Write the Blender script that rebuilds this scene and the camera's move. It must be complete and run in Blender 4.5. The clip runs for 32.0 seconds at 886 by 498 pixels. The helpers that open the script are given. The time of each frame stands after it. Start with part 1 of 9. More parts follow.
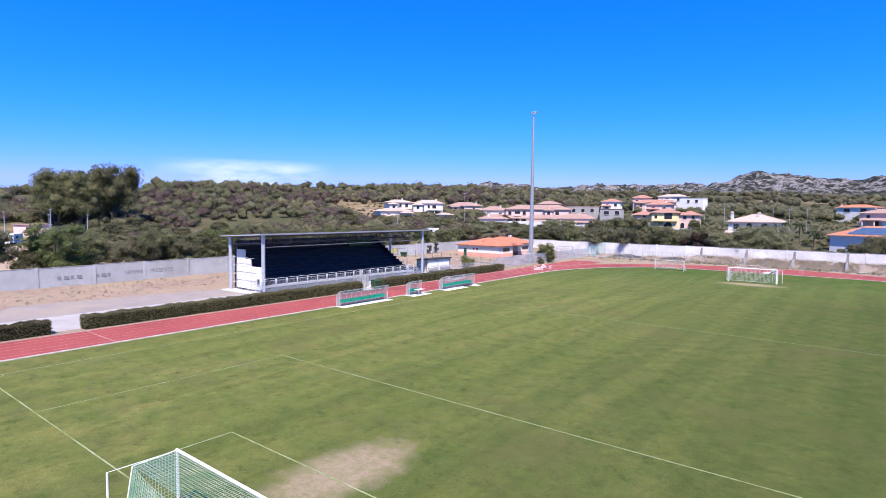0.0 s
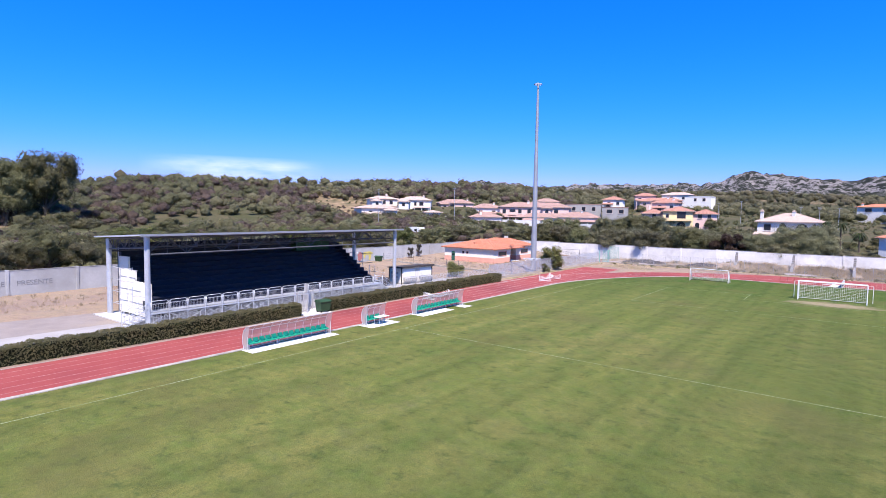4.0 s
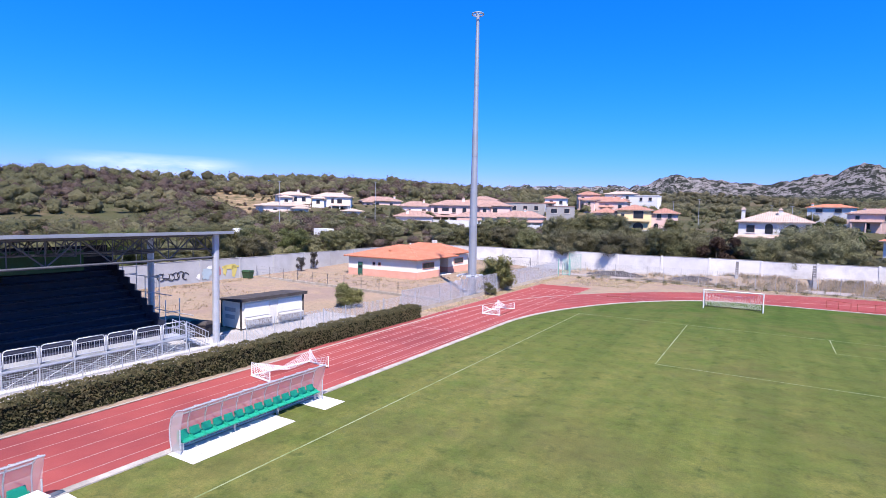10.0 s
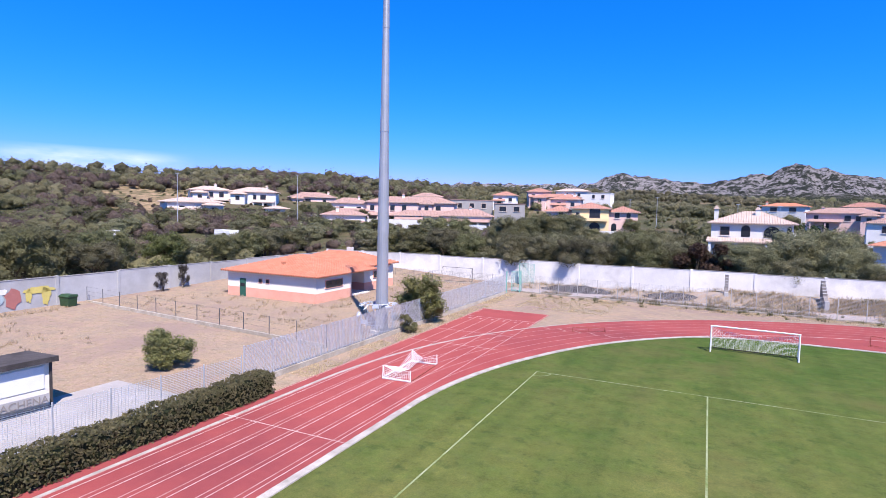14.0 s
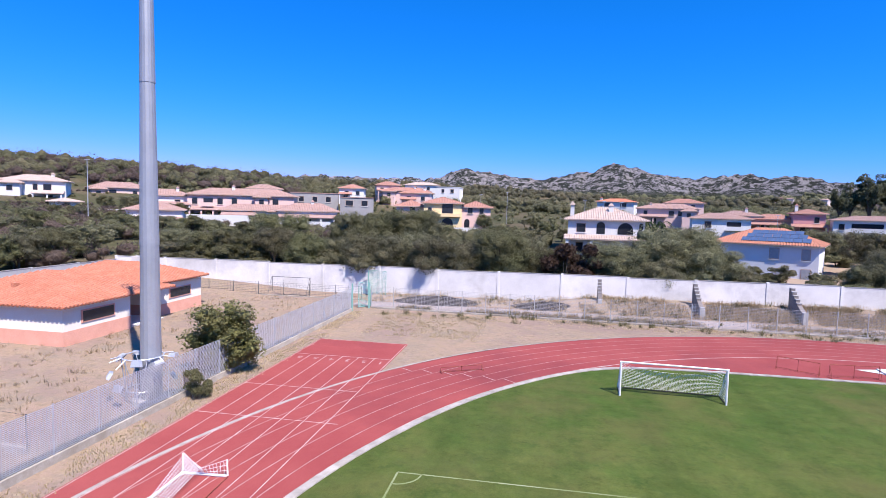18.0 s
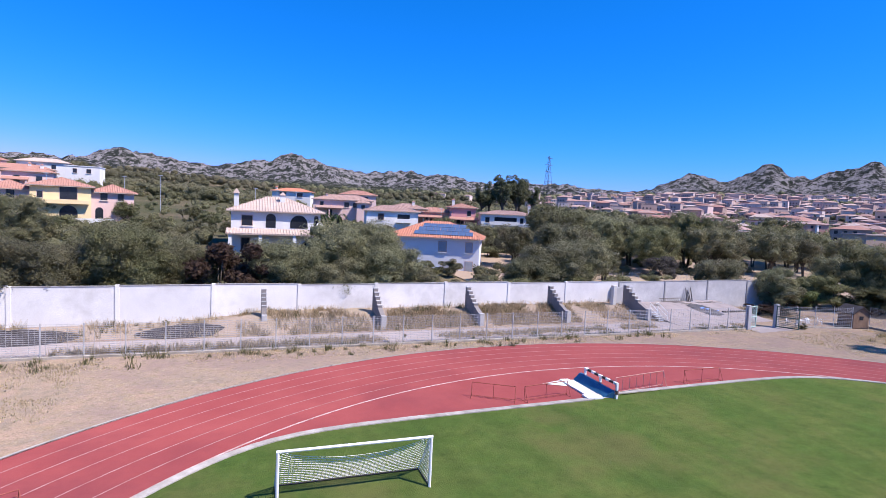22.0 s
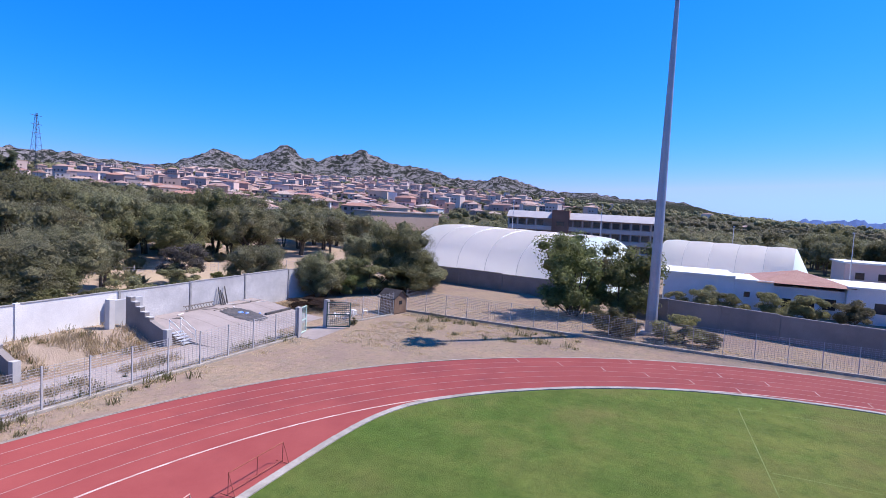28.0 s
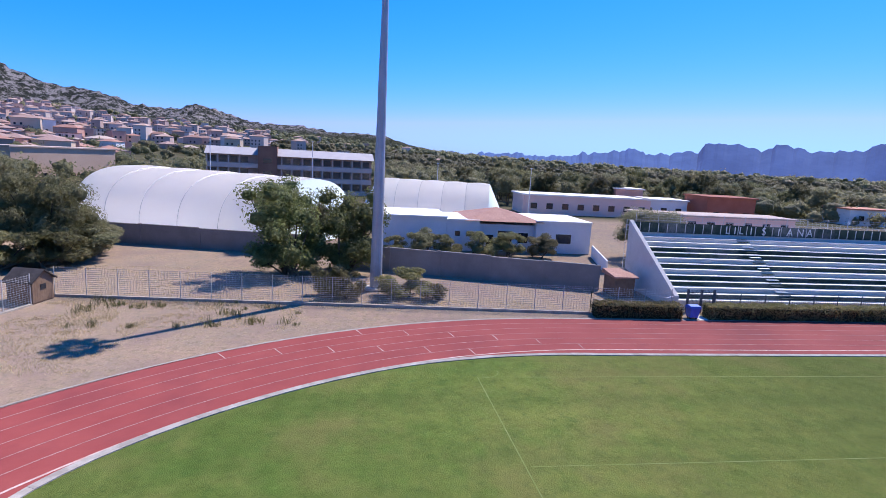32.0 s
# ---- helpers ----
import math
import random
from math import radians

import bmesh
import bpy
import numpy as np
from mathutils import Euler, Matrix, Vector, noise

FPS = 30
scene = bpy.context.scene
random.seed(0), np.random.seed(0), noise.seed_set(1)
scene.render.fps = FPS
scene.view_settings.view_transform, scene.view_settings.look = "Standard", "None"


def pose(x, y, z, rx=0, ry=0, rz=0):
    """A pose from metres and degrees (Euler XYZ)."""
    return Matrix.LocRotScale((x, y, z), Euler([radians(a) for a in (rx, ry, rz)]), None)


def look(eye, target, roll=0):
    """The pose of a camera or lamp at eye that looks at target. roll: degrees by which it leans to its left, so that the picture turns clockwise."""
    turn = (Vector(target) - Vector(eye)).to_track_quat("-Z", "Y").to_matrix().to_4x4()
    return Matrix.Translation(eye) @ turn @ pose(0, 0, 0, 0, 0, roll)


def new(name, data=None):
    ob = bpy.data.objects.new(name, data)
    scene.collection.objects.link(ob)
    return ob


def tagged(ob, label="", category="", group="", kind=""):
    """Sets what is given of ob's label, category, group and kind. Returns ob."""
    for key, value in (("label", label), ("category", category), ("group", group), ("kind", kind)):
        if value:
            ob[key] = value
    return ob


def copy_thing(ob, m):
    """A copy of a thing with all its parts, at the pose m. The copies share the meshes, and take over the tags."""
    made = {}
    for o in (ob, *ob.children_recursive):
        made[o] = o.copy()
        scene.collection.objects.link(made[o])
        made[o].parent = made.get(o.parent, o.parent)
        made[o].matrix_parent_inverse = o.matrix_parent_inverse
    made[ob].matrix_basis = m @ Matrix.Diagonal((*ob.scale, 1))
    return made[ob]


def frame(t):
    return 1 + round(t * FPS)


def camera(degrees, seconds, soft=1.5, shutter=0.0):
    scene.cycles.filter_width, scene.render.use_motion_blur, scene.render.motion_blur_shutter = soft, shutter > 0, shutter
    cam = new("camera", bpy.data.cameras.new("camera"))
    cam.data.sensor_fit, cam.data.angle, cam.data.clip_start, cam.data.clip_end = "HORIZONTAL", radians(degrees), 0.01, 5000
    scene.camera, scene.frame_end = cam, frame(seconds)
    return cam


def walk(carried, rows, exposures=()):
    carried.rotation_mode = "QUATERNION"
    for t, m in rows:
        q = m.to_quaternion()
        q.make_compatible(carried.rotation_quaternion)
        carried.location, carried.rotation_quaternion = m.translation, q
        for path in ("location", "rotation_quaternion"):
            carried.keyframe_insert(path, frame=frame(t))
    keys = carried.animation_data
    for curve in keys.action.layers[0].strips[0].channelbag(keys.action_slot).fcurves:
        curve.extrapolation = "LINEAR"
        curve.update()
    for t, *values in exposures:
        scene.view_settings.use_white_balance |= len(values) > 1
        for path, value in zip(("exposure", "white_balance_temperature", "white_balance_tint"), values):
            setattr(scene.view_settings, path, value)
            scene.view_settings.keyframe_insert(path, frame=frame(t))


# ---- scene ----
cam = camera(77.3, 32.0, soft=0.8)
PATH = [
    (0, (16.72, -58.447, 11.511), (15.487, -56.878, 11.38), 0.6),
    (2, (9.641, -48.333, 11.048), (8.421, -46.754, 10.915), 0.8),
    (3.5, (4.826, -40.635, 10.765), (3.611, -39.051, 10.635), 0.8),
    (5.5, (-2.275, -30.671, 11.127), (-3.463, -29.069, 10.977), 1.4),
    (6, (-3.664, -27.913, 10.804), (-4.857, -26.314, 10.657), 1.4),
    (7, (-6.058, -22.789, 10.507), (-7.261, -21.198, 10.367), 1.1),
    (7.5, (-7.382, -20.158, 10.37), (-8.59, -18.57, 10.232), 1.0),
    (8, (-8.677, -17.546, 10.307), (-9.889, -15.961, 10.17), 1.0),
    (8.5, (-10.05, -15.025, 10.159), (-11.246, -13.428, 10.027), 0.9),
    (9, (-11.422, -12.504, 10.011), (-12.567, -10.869, 9.882), 0.8),
    (9.5, (-12.602, -10.042, 9.968), (-13.674, -8.358, 9.841), 1.0),
    (10, (-13.783, -7.58, 9.926), (-14.8, -5.862, 9.802), 1.1),
    (10.5, (-14.695, -5.049, 9.952), (-15.671, -3.307, 9.829), 0.7),
    (11, (-15.628, -2.519, 10.179), (-16.565, -0.757, 10.049), 1.2),
    (11.5, (-16.328, -0.017, 10.224), (-17.246, 1.755, 10.093), 1.2),
    (12, (-17.027, 2.485, 10.269), (-17.912, 4.274, 10.138), 1.3),
    (13, (-18.182, 7.47, 10.059), (-19.053, 9.266, 9.936), 1.0),
    (13.5, (-19.407, 10.125, 10.248), (-20.269, 11.925, 10.12), 1.3),
    (15.5, (-23.063, 20.889, 10.596), (-23.924, 22.69, 10.461), 1.1),
    (16, (-23.714, 22.541, 10.637), (-24.577, 24.341, 10.501), 1.2),
    (16.5, (-24.139, 23.668, 10.598), (-24.882, 25.52, 10.46), 1.3),
    (17, (-24.564, 24.795, 10.558), (-25.211, 26.682, 10.423), 1.4),
    (17.5, (-24.76, 25.882, 10.698), (-25.255, 27.815, 10.56), 1.4),
    (18, (-24.955, 26.97, 10.837), (-25.302, 28.935, 10.695), 1.4),
    (18.5, (-24.952, 28.757, 10.816), (-25.159, 30.741, 10.675), 1.5),
    (19, (-24.949, 30.544, 10.795), (-25.001, 32.538, 10.654), 1.7),
    (19.5, (-24.694, 32.318, 10.824), (-24.593, 34.31, 10.682), 1.8),
    (20, (-24.438, 34.092, 10.854), (-24.192, 36.072, 10.713), 1.8),
    (20.5, (-24.021, 35.732, 10.946), (-23.663, 37.695, 10.804), 1.9),
    (21, (-23.604, 37.373, 11.037), (-23.123, 39.309, 10.894), 2.0),
    (21.5, (-22.939, 39.067, 11.003), (-22.316, 40.962, 10.862), 2.4),
    (22, (-22.179, 40.626, 11.045), (-21.421, 42.472, 10.906), 2.6),
    (23, (-20.448, 43.626, 10.947), (-19.445, 45.352, 10.817), 2.8),
    (24, (-18.301, 46.46, 10.89), (-17.079, 48.039, 10.768), 3.1),
    (25, (-15.936, 48.686, 11.082), (-14.525, 50.098, 10.96), 2.9),
    (25.5, (-14.479, 49.851, 11.042), (-12.978, 51.168, 10.922), 2.7),
    (27.5, (-9.66, 53.449, 11.18), (-7.849, 54.291, 11.063), 3.0),
    (28, (-8.647, 54.021, 11.321), (-6.79, 54.749, 11.179), 3.1),
    (28.5, (-7.424, 54.396, 11.38), (-5.539, 55.038, 11.199), 3.1),
    (29, (-6.202, 54.772, 11.44), (-4.289, 55.317, 11.222), 3.1),
    (29.5, (-5.044, 55.004, 11.566), (-3.114, 55.461, 11.308), 3.1),
    (30, (-3.886, 55.236, 11.692), (-1.947, 55.62, 11.386), 3.1),
    (30.5, (-2.74, 55.52, 11.793), (-0.782, 55.765, 11.47), 3.2),
    (31, (-1.595, 55.805, 11.894), (0.376, 55.885, 11.565), 3.3),
    (31.5, (-0.499, 55.724, 12.066), (1.471, 55.617, 11.739), 3.3),
    (32, (-0.019, 55.436, 12.296), (1.935, 55.155, 11.973), 3.1),
]
walk(cam, [(t, look(eye, target, roll)) for t, eye, target, roll in PATH], [(0, 0.62, 6350, 17), (12, 0.66, 6350, 17), (18, 0.56, 6350, 17), (25, 0.58, 6350, 17), (32, 0.64, 6400, 16)])

# ---- world, sun ----
SUN_AZ, SUN_EL = 138.0, 55.0    # degrees: azimuth from +y towards +x, height
world = bpy.data.worlds.new("world")
scene.world = world
world.use_nodes = True
wn = world.node_tree.nodes
sky = wn.new("ShaderNodeTexSky")
sky.sky_type, sky.sun_disc = "NISHITA", False
sky.sun_elevation, sky.sun_rotation = radians(SUN_EL), radians(SUN_AZ)
sky.air_density, sky.dust_density, sky.ozone_density, sky.altitude = 1.0, 0.3, 3.0, 100
parts, whole = wn.new("ShaderNodeSeparateColor"), wn.new("ShaderNodeCombineColor")
world.node_tree.links.new(sky.outputs[0], parts.inputs[0])
# deep blue above, paler towards the horizon and the sun: gain, power and top of each channel
for slot, gain, power, top in ((0, 0.0170, 3.0, 3.4), (1, 0.87, 0.91, 9.0), (2, 1.80, 1.0, 14.0)):
    p, g, c = [wn.new("ShaderNodeMath") for _ in range(3)]
    p.operation, g.operation, c.operation = "POWER", "MULTIPLY", "MINIMUM"
    p.inputs[1].default_value, g.inputs[1].default_value, c.inputs[1].default_value = power, gain, top
    world.node_tree.links.new(parts.outputs[slot], p.inputs[0])
    world.node_tree.links.new(p.outputs[0], g.inputs[0])
    world.node_tree.links.new(g.outputs[0], c.inputs[0])
    world.node_tree.links.new(c.outputs[0], whole.inputs[slot])
world.node_tree.links.new(whole.outputs[0], wn["Background"].inputs[0])
wn["Background"].inputs[1].default_value = 0.081
sun_data = bpy.data.lights.new("sun", "SUN")
sun_data.energy, sun_data.angle, sun_data.color = 5.3, radians(0.53), (1.0, 0.92, 0.82)
sun = new("sun", sun_data)
sa, se = radians(SUN_AZ), radians(SUN_EL)
SUN_WAY = Vector((math.sin(sa) * math.cos(se), math.cos(sa) * math.cos(se), math.sin(se)))
sun.matrix_world = look(SUN_WAY * 100, (0, 0, 0))

# ---- materials ----
def mat(name, rough=0.8, metal=0.0):
    m = bpy.data.materials.new(name)
    m.use_nodes = True
    b = m.node_tree.nodes["Principled BSDF"]
    b.inputs["Roughness"].default_value, b.inputs["Metallic"].default_value = rough, metal
    b.inputs["Diffuse Roughness"].default_value = 0.5 if rough >= 0.85 else 0.2
    return m, m.node_tree.nodes, m.node_tree.links, b


def noise_fac(n, l, scale, detail=4, rough=0.6, vec=None, lo=0.35, hi=0.65):
    t = n.new("ShaderNodeTexNoise")
    t.inputs["Scale"].default_value, t.inputs["Detail"].default_value, t.inputs["Roughness"].default_value = scale, detail, rough
    if vec:
        l.new(vec, t.inputs["Vector"])
    r = n.new("ShaderNodeMapRange")
    r.inputs[1].default_value, r.inputs[2].default_value = lo, hi
    l.new(t.outputs[0], r.inputs[0])
    return r.outputs[0]


def mix(n, l, fac, a, b, blend="MIX"):
    m = n.new("ShaderNodeMix")
    m.data_type, m.blend_type = "RGBA", blend
    for slot, v in ((0, fac), (6, a), (7, b)):
        if isinstance(v, (int, float)):
            m.inputs[slot].default_value = v
        elif isinstance(v, tuple):
            m.inputs[slot].default_value = (*v, 1)
        else:
            l.new(v, m.inputs[slot])
    return m.outputs[2]


def bump(n, l, b, height, strength=0.4, dist=0.02):
    k = n.new("ShaderNodeBump")
    k.inputs["Strength"].default_value, k.inputs["Distance"].default_value = strength, dist
    l.new(height, k.inputs["Height"])
    l.new(k.outputs[0], b.inputs["Normal"])


def geo_pos(n):
    return n.new("ShaderNodeNewGeometry").outputs["Position"]


def surface(name, c1, c2, scale=3.0, fine=40.0, rough=0.8, metal=0.0, vary=0.0, relief=0.3, dist=0.01, c3=None, fine_amt=0.25):
    """Two-scale mottled surface; vary: change of value from piece to piece."""
    m, n, l, b = mat(name, rough, metal)
    if rough > 0.75:
        b.inputs["Specular IOR Level"].default_value = 0.2
    v = geo_pos(n)
    col = mix(n, l, noise_fac(n, l, scale, 5, 0.65, v), c1, c2)
    f = noise_fac(n, l, fine, 3, 0.6, v, 0.3, 0.7)
    dark = tuple(x * (1 - fine_amt) for x in c1)
    if c3:
        col = mix(n, l, noise_fac(n, l, scale * 0.23, 6, 0.7, v, 0.5, 0.68), col, c3)
    col = mix(n, l, f, col, mix(n, l, 0.5, col, dark))
    if vary:
        info = n.new("ShaderNodeObjectInfo").outputs["Random"]
        hs = n.new("ShaderNodeHueSaturation")
        r = n.new("ShaderNodeMapRange")
        r.inputs[3].default_value, r.inputs[4].default_value = 1 - vary, 1 + vary
        l.new(info, r.inputs[0])
        l.new(r.outputs[0], hs.inputs["Value"])
        l.new(col, hs.inputs["Color"])
        col = hs.outputs[0]
    l.new(col, b.inputs["Base Color"])
    if relief:
        bump(n, l, b, f, relief, dist)
    return m


def leaf_mat(name, c1, c2, scale=0.5, leafy=2.2, deep=0.36):
    """Leaves: colour from clump to clump and from leaf to leaf, shade painted into hollows."""
    m, n, l, b = mat(name, 0.6)
    v = geo_pos(n)
    isl = n.new("ShaderNodeNewGeometry").outputs["Random Per Island"]
    col = mix(n, l, noise_fac(n, l, scale, 4, 0.6, v), c1, c2)
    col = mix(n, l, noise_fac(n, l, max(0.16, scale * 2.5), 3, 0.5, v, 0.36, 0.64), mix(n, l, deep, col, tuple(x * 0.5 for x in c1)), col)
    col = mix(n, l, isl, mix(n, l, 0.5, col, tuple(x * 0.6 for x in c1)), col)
    info = n.new("ShaderNodeObjectInfo").outputs["Random"]
    hs = n.new("ShaderNodeHueSaturation")
    for slot, lo, hi in (("Value", 0.72, 1.25), ("Hue", 0.478, 0.506)):
        r = n.new("ShaderNodeMapRange")
        r.inputs[3].default_value, r.inputs[4].default_value = lo, hi
        l.new(info, r.inputs[0])
        l.new(r.outputs[0], hs.inputs[slot])
    l.new(col, hs.inputs["Color"])
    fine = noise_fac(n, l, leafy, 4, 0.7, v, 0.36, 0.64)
    # low spots of the relief go near black, painted shade between the leaves
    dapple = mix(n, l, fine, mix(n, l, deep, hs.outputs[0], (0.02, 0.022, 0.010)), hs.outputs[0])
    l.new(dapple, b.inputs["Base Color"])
    bump(n, l, b, fine, 1.0, 0.9 / leafy)
    b.inputs["Specular IOR Level"].default_value = 0.25
    tr, ms = n.new("ShaderNodeBsdfTranslucent"), n.new("ShaderNodeMixShader")
    l.new(hs.outputs[0], tr.inputs[0])
    ms.inputs[0].default_value = 0.33
    l.new(b.outputs[0], ms.inputs[1])
    l.new(tr.outputs[0], ms.inputs[2])
    l.new(ms.outputs[0], n["Material Output"].inputs[0])
    return m


def ground_mat():
    m, n, l, b = mat("dry_ground", 0.95)
    b.inputs["Specular IOR Level"].default_value = 0.1
    v = geo_pos(n)
    earth = mix(n, l, noise_fac(n, l, 0.25, 6, 0.7, v), (0.44, 0.315, 0.245), (0.34, 0.27, 0.225))
    earth = mix(n, l, noise_fac(n, l, 1.3, 5, 0.7, v, 0.45, 0.7), earth, (0.37, 0.29, 0.185))
    earth = mix(n, l, noise_fac(n, l, 0.45, 7, 0.75, v, 0.5, 0.62), earth, (0.30, 0.25, 0.205))
    earth = mix(n, l, noise_fac(n, l, 3.2, 5, 0.75, v, 0.55, 0.68), earth, (0.50, 0.42, 0.29))
    earth = mix(n, l, noise_fac(n, l, 9.0, 4, 0.7, v, 0.4, 0.75), earth, (0.27, 0.205, 0.135))
    earth = mix(n, l, noise_fac(n, l, 0.14, 7, 0.75, v, 0.48, 0.6), earth, mix(n, l, 0.8, earth, (0.29, 0.215, 0.185)))
    earth = mix(n, l, noise_fac(n, l, 2.2, 8, 0.8, v, 0.52, 0.6), earth, mix(n, l, 0.7, earth, (0.215, 0.175, 0.12)))
    scrub = mix(n, l, noise_fac(n, l, 0.05, 6, 0.75, v, 0.42, 0.6), (0.085, 0.085, 0.045), (0.16, 0.125, 0.085))
    scrub = mix(n, l, noise_fac(n, l, 0.012, 5, 0.7, v, 0.58, 0.66), scrub, (0.36, 0.26, 0.165))
    scrub = mix(n, l, noise_fac(n, l, 0.4, 6, 0.8, v, 0.45, 0.62), scrub, (0.055, 0.065, 0.026))
    rock = mix(n, l, noise_fac(n, l, 0.04, 8, 0.78, v, 0.475, 0.52), (0.050, 0.058, 0.048), (0.46, 0.43, 0.43))
    rock = mix(n, l, noise_fac(n, l, 0.07, 5, 0.8, v, 0.53, 0.58), rock, (0.040, 0.050, 0.034))
    high = n.new("ShaderNodeMapRange")
    high.inputs[1].default_value, high.inputs[2].default_value = 56, 78
    zed = n.new("ShaderNodeSeparateXYZ")
    l.new(v, zed.inputs[0])
    l.new(zed.outputs[2], high.inputs[0])
    rock = mix(n, l, high.outputs[0], mix(n, l, noise_fac(n, l, 0.03, 8, 0.8, v), (0.040, 0.050, 0.026), (0.075, 0.082, 0.044)), rock)
    sep = n.new("ShaderNodeSeparateXYZ")
    l.new(v, sep.inputs[0])
    off = n.new("ShaderNodeVectorMath")
    off.operation = "DISTANCE"
    flat = n.new("ShaderNodeCombineXYZ")
    l.new(sep.outputs[0], flat.inputs[0])
    l.new(sep.outputs[1], flat.inputs[1])
    l.new(flat.outputs[0], off.inputs[0])
    off.inputs[1].default_value = (0, 40, 0)
    def calc(op, a, b):
        k = n.new("ShaderNodeMath")
        k.operation = op
        for slot, val in ((0, a), (1, b)):
            if isinstance(val, (int, float)):
                k.inputs[slot].default_value = val
            else:
                l.new(val, k.inputs[slot])
        return k.outputs[0]
    # how far outside the walls: left, right, beyond the far wall
    out = calc("MAXIMUM", calc("MAXIMUM", calc("MULTIPLY", sep.outputs[0], -1.0), calc("MULTIPLY", sep.outputs[0], 0.72)), calc("MULTIPLY", calc("SUBTRACT", sep.outputs[1], 40.0), 1.5))
    far = None
    for lo, hi, other, dist in ((84, 92, scrub, out), (1150, 1300, rock, off.outputs["Value"])):
        r = n.new("ShaderNodeMapRange")
        r.inputs[1].default_value, r.inputs[2].default_value = lo, hi
        l.new(dist, r.inputs[0])
        far = r.outputs[0]
        earth = mix(n, l, r.outputs[0], earth, other)
    dull = n.new("ShaderNodeHueSaturation")
    dull.inputs["Saturation"].default_value, dull.inputs["Value"].default_value = 1.04, 0.85
    l.new(earth, dull.inputs["Color"])
    l.new(dull.outputs[0], b.inputs["Base Color"])
    crag = calc("MULTIPLY", noise_fac(n, l, 0.03, 9, 0.8, v, 0.3, 0.7), far)
    k = n.new("ShaderNodeBump")
    k.inputs["Strength"].default_value, k.inputs["Distance"].default_value = 0.9, 14.0
    l.new(crag, k.inputs["Height"])
    bump(n, l, b, noise_fac(n, l, 6, 5, 0.7, v), 0.5, 0.05)
    l.new(k.outputs[0], b.inputs["Normal"].links[0].from_node.inputs["Normal"])
    return m


def grass_mat():
    m, n, l, b = mat("pitch_grass", 0.9)
    b.inputs["Specular IOR Level"].default_value = 0.05
    b.inputs["Diffuse Roughness"].default_value = 0.0
    v = geo_pos(n)
    col = mix(n, l, noise_fac(n, l, 0.07, 5, 0.6, v, 0.36, 0.62), (0.232, 0.256, 0.036), (0.325, 0.300, 0.064))
    col = mix(n, l, noise_fac(n, l, 0.5, 5, 0.65, v, 0.42, 0.7), col, (0.165, 0.232, 0.030))
    col = mix(n, l, noise_fac(n, l, 1.7, 6, 0.75, v, 0.48, 0.72), col, (0.225, 0.235, 0.068))
    col = mix(n, l, noise_fac(n, l, 0.85, 5, 0.7, v, 0.55, 0.75), col, (0.080, 0.128, 0.024))
    col = mix(n, l, noise_fac(n, l, 0.16, 6, 0.7, v, 0.58, 0.76), col, (0.24, 0.225, 0.08))
    # mowing bands, some 2 m wide, softened by noise
    sep = n.new("ShaderNodeSeparateXYZ")
    l.new(v, sep.inputs[0])
    wob = n.new("ShaderNodeMath")
    wob.operation = "SINE"
    sc = n.new("ShaderNodeMath")
    sc.operation = "MULTIPLY"
    sc.inputs[1].default_value = 1.25
    l.new(sep.outputs[0], sc.inputs[0])
    l.new(sc.outputs[0], wob.inputs[0])
    band = n.new("ShaderNodeMapRange")
    band.inputs[1].default_value, band.inputs[2].default_value, band.inputs[3].default_value, band.inputs[4].default_value = -0.6, 0.6, 0.0, 0.22
    l.new(wob.outputs[0], band.inputs[0])
    col = mix(n, l, band.outputs[0], col, (0.085, 0.140, 0.024))
    col = mix(n, l, noise_fac(n, l, 14, 3, 0.7, v, 0.35, 0.75), col, mix(n, l, 0.55, col, (0.075, 0.115, 0.020)))
    # backlit look towards the sun painted in as a darker, greener far end
    backlit = n.new("ShaderNodeMapRange")
    backlit.inputs[1].default_value, backlit.inputs[2].default_value, backlit.inputs[4].default_value = 22, 58, 0.75
    l.new(sep.outputs[1], backlit.inputs[0])
    col = mix(n, l, backlit.outputs[0], col, mix(n, l, noise_fac(n, l, 0.22, 5, 0.65, v, 0.4, 0.66), (0.052, 0.130, 0.010), (0.115, 0.160, 0.026)))
    # darker far side, a view-dependent sheen painted in, and patchy growth at two sizes
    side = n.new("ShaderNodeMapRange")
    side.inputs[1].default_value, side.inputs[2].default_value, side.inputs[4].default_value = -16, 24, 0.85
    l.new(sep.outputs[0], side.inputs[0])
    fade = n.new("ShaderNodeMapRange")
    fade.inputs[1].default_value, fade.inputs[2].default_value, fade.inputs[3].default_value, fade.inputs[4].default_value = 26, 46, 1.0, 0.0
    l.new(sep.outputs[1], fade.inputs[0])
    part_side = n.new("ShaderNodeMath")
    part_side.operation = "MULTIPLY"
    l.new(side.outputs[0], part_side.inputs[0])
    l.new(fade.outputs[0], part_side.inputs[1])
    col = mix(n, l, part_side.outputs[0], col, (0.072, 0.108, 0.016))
    streak = n.new("ShaderNodeMapping")
    streak.inputs["Scale"].default_value = (0.55, 0.028, 1.0)
    streak.inputs["Rotation"].default_value = (0, 0, 0.06)
    l.new(v, streak.inputs[0])
    col = mix(n, l, noise_fac(n, l, 1.0, 3, 0.55, streak.outputs[0], 0.47, 0.66), col, mix(n, l, 0.28, col, (0.055, 0.095, 0.014)))
    grow = n.new("ShaderNodeHueSaturation")
    val = mix(n, l, noise_fac(n, l, 0.9, 6, 0.75, v, 0.3, 0.7), (0.46, 0.44, 0.42), (1.02, 0.95, 0.90))
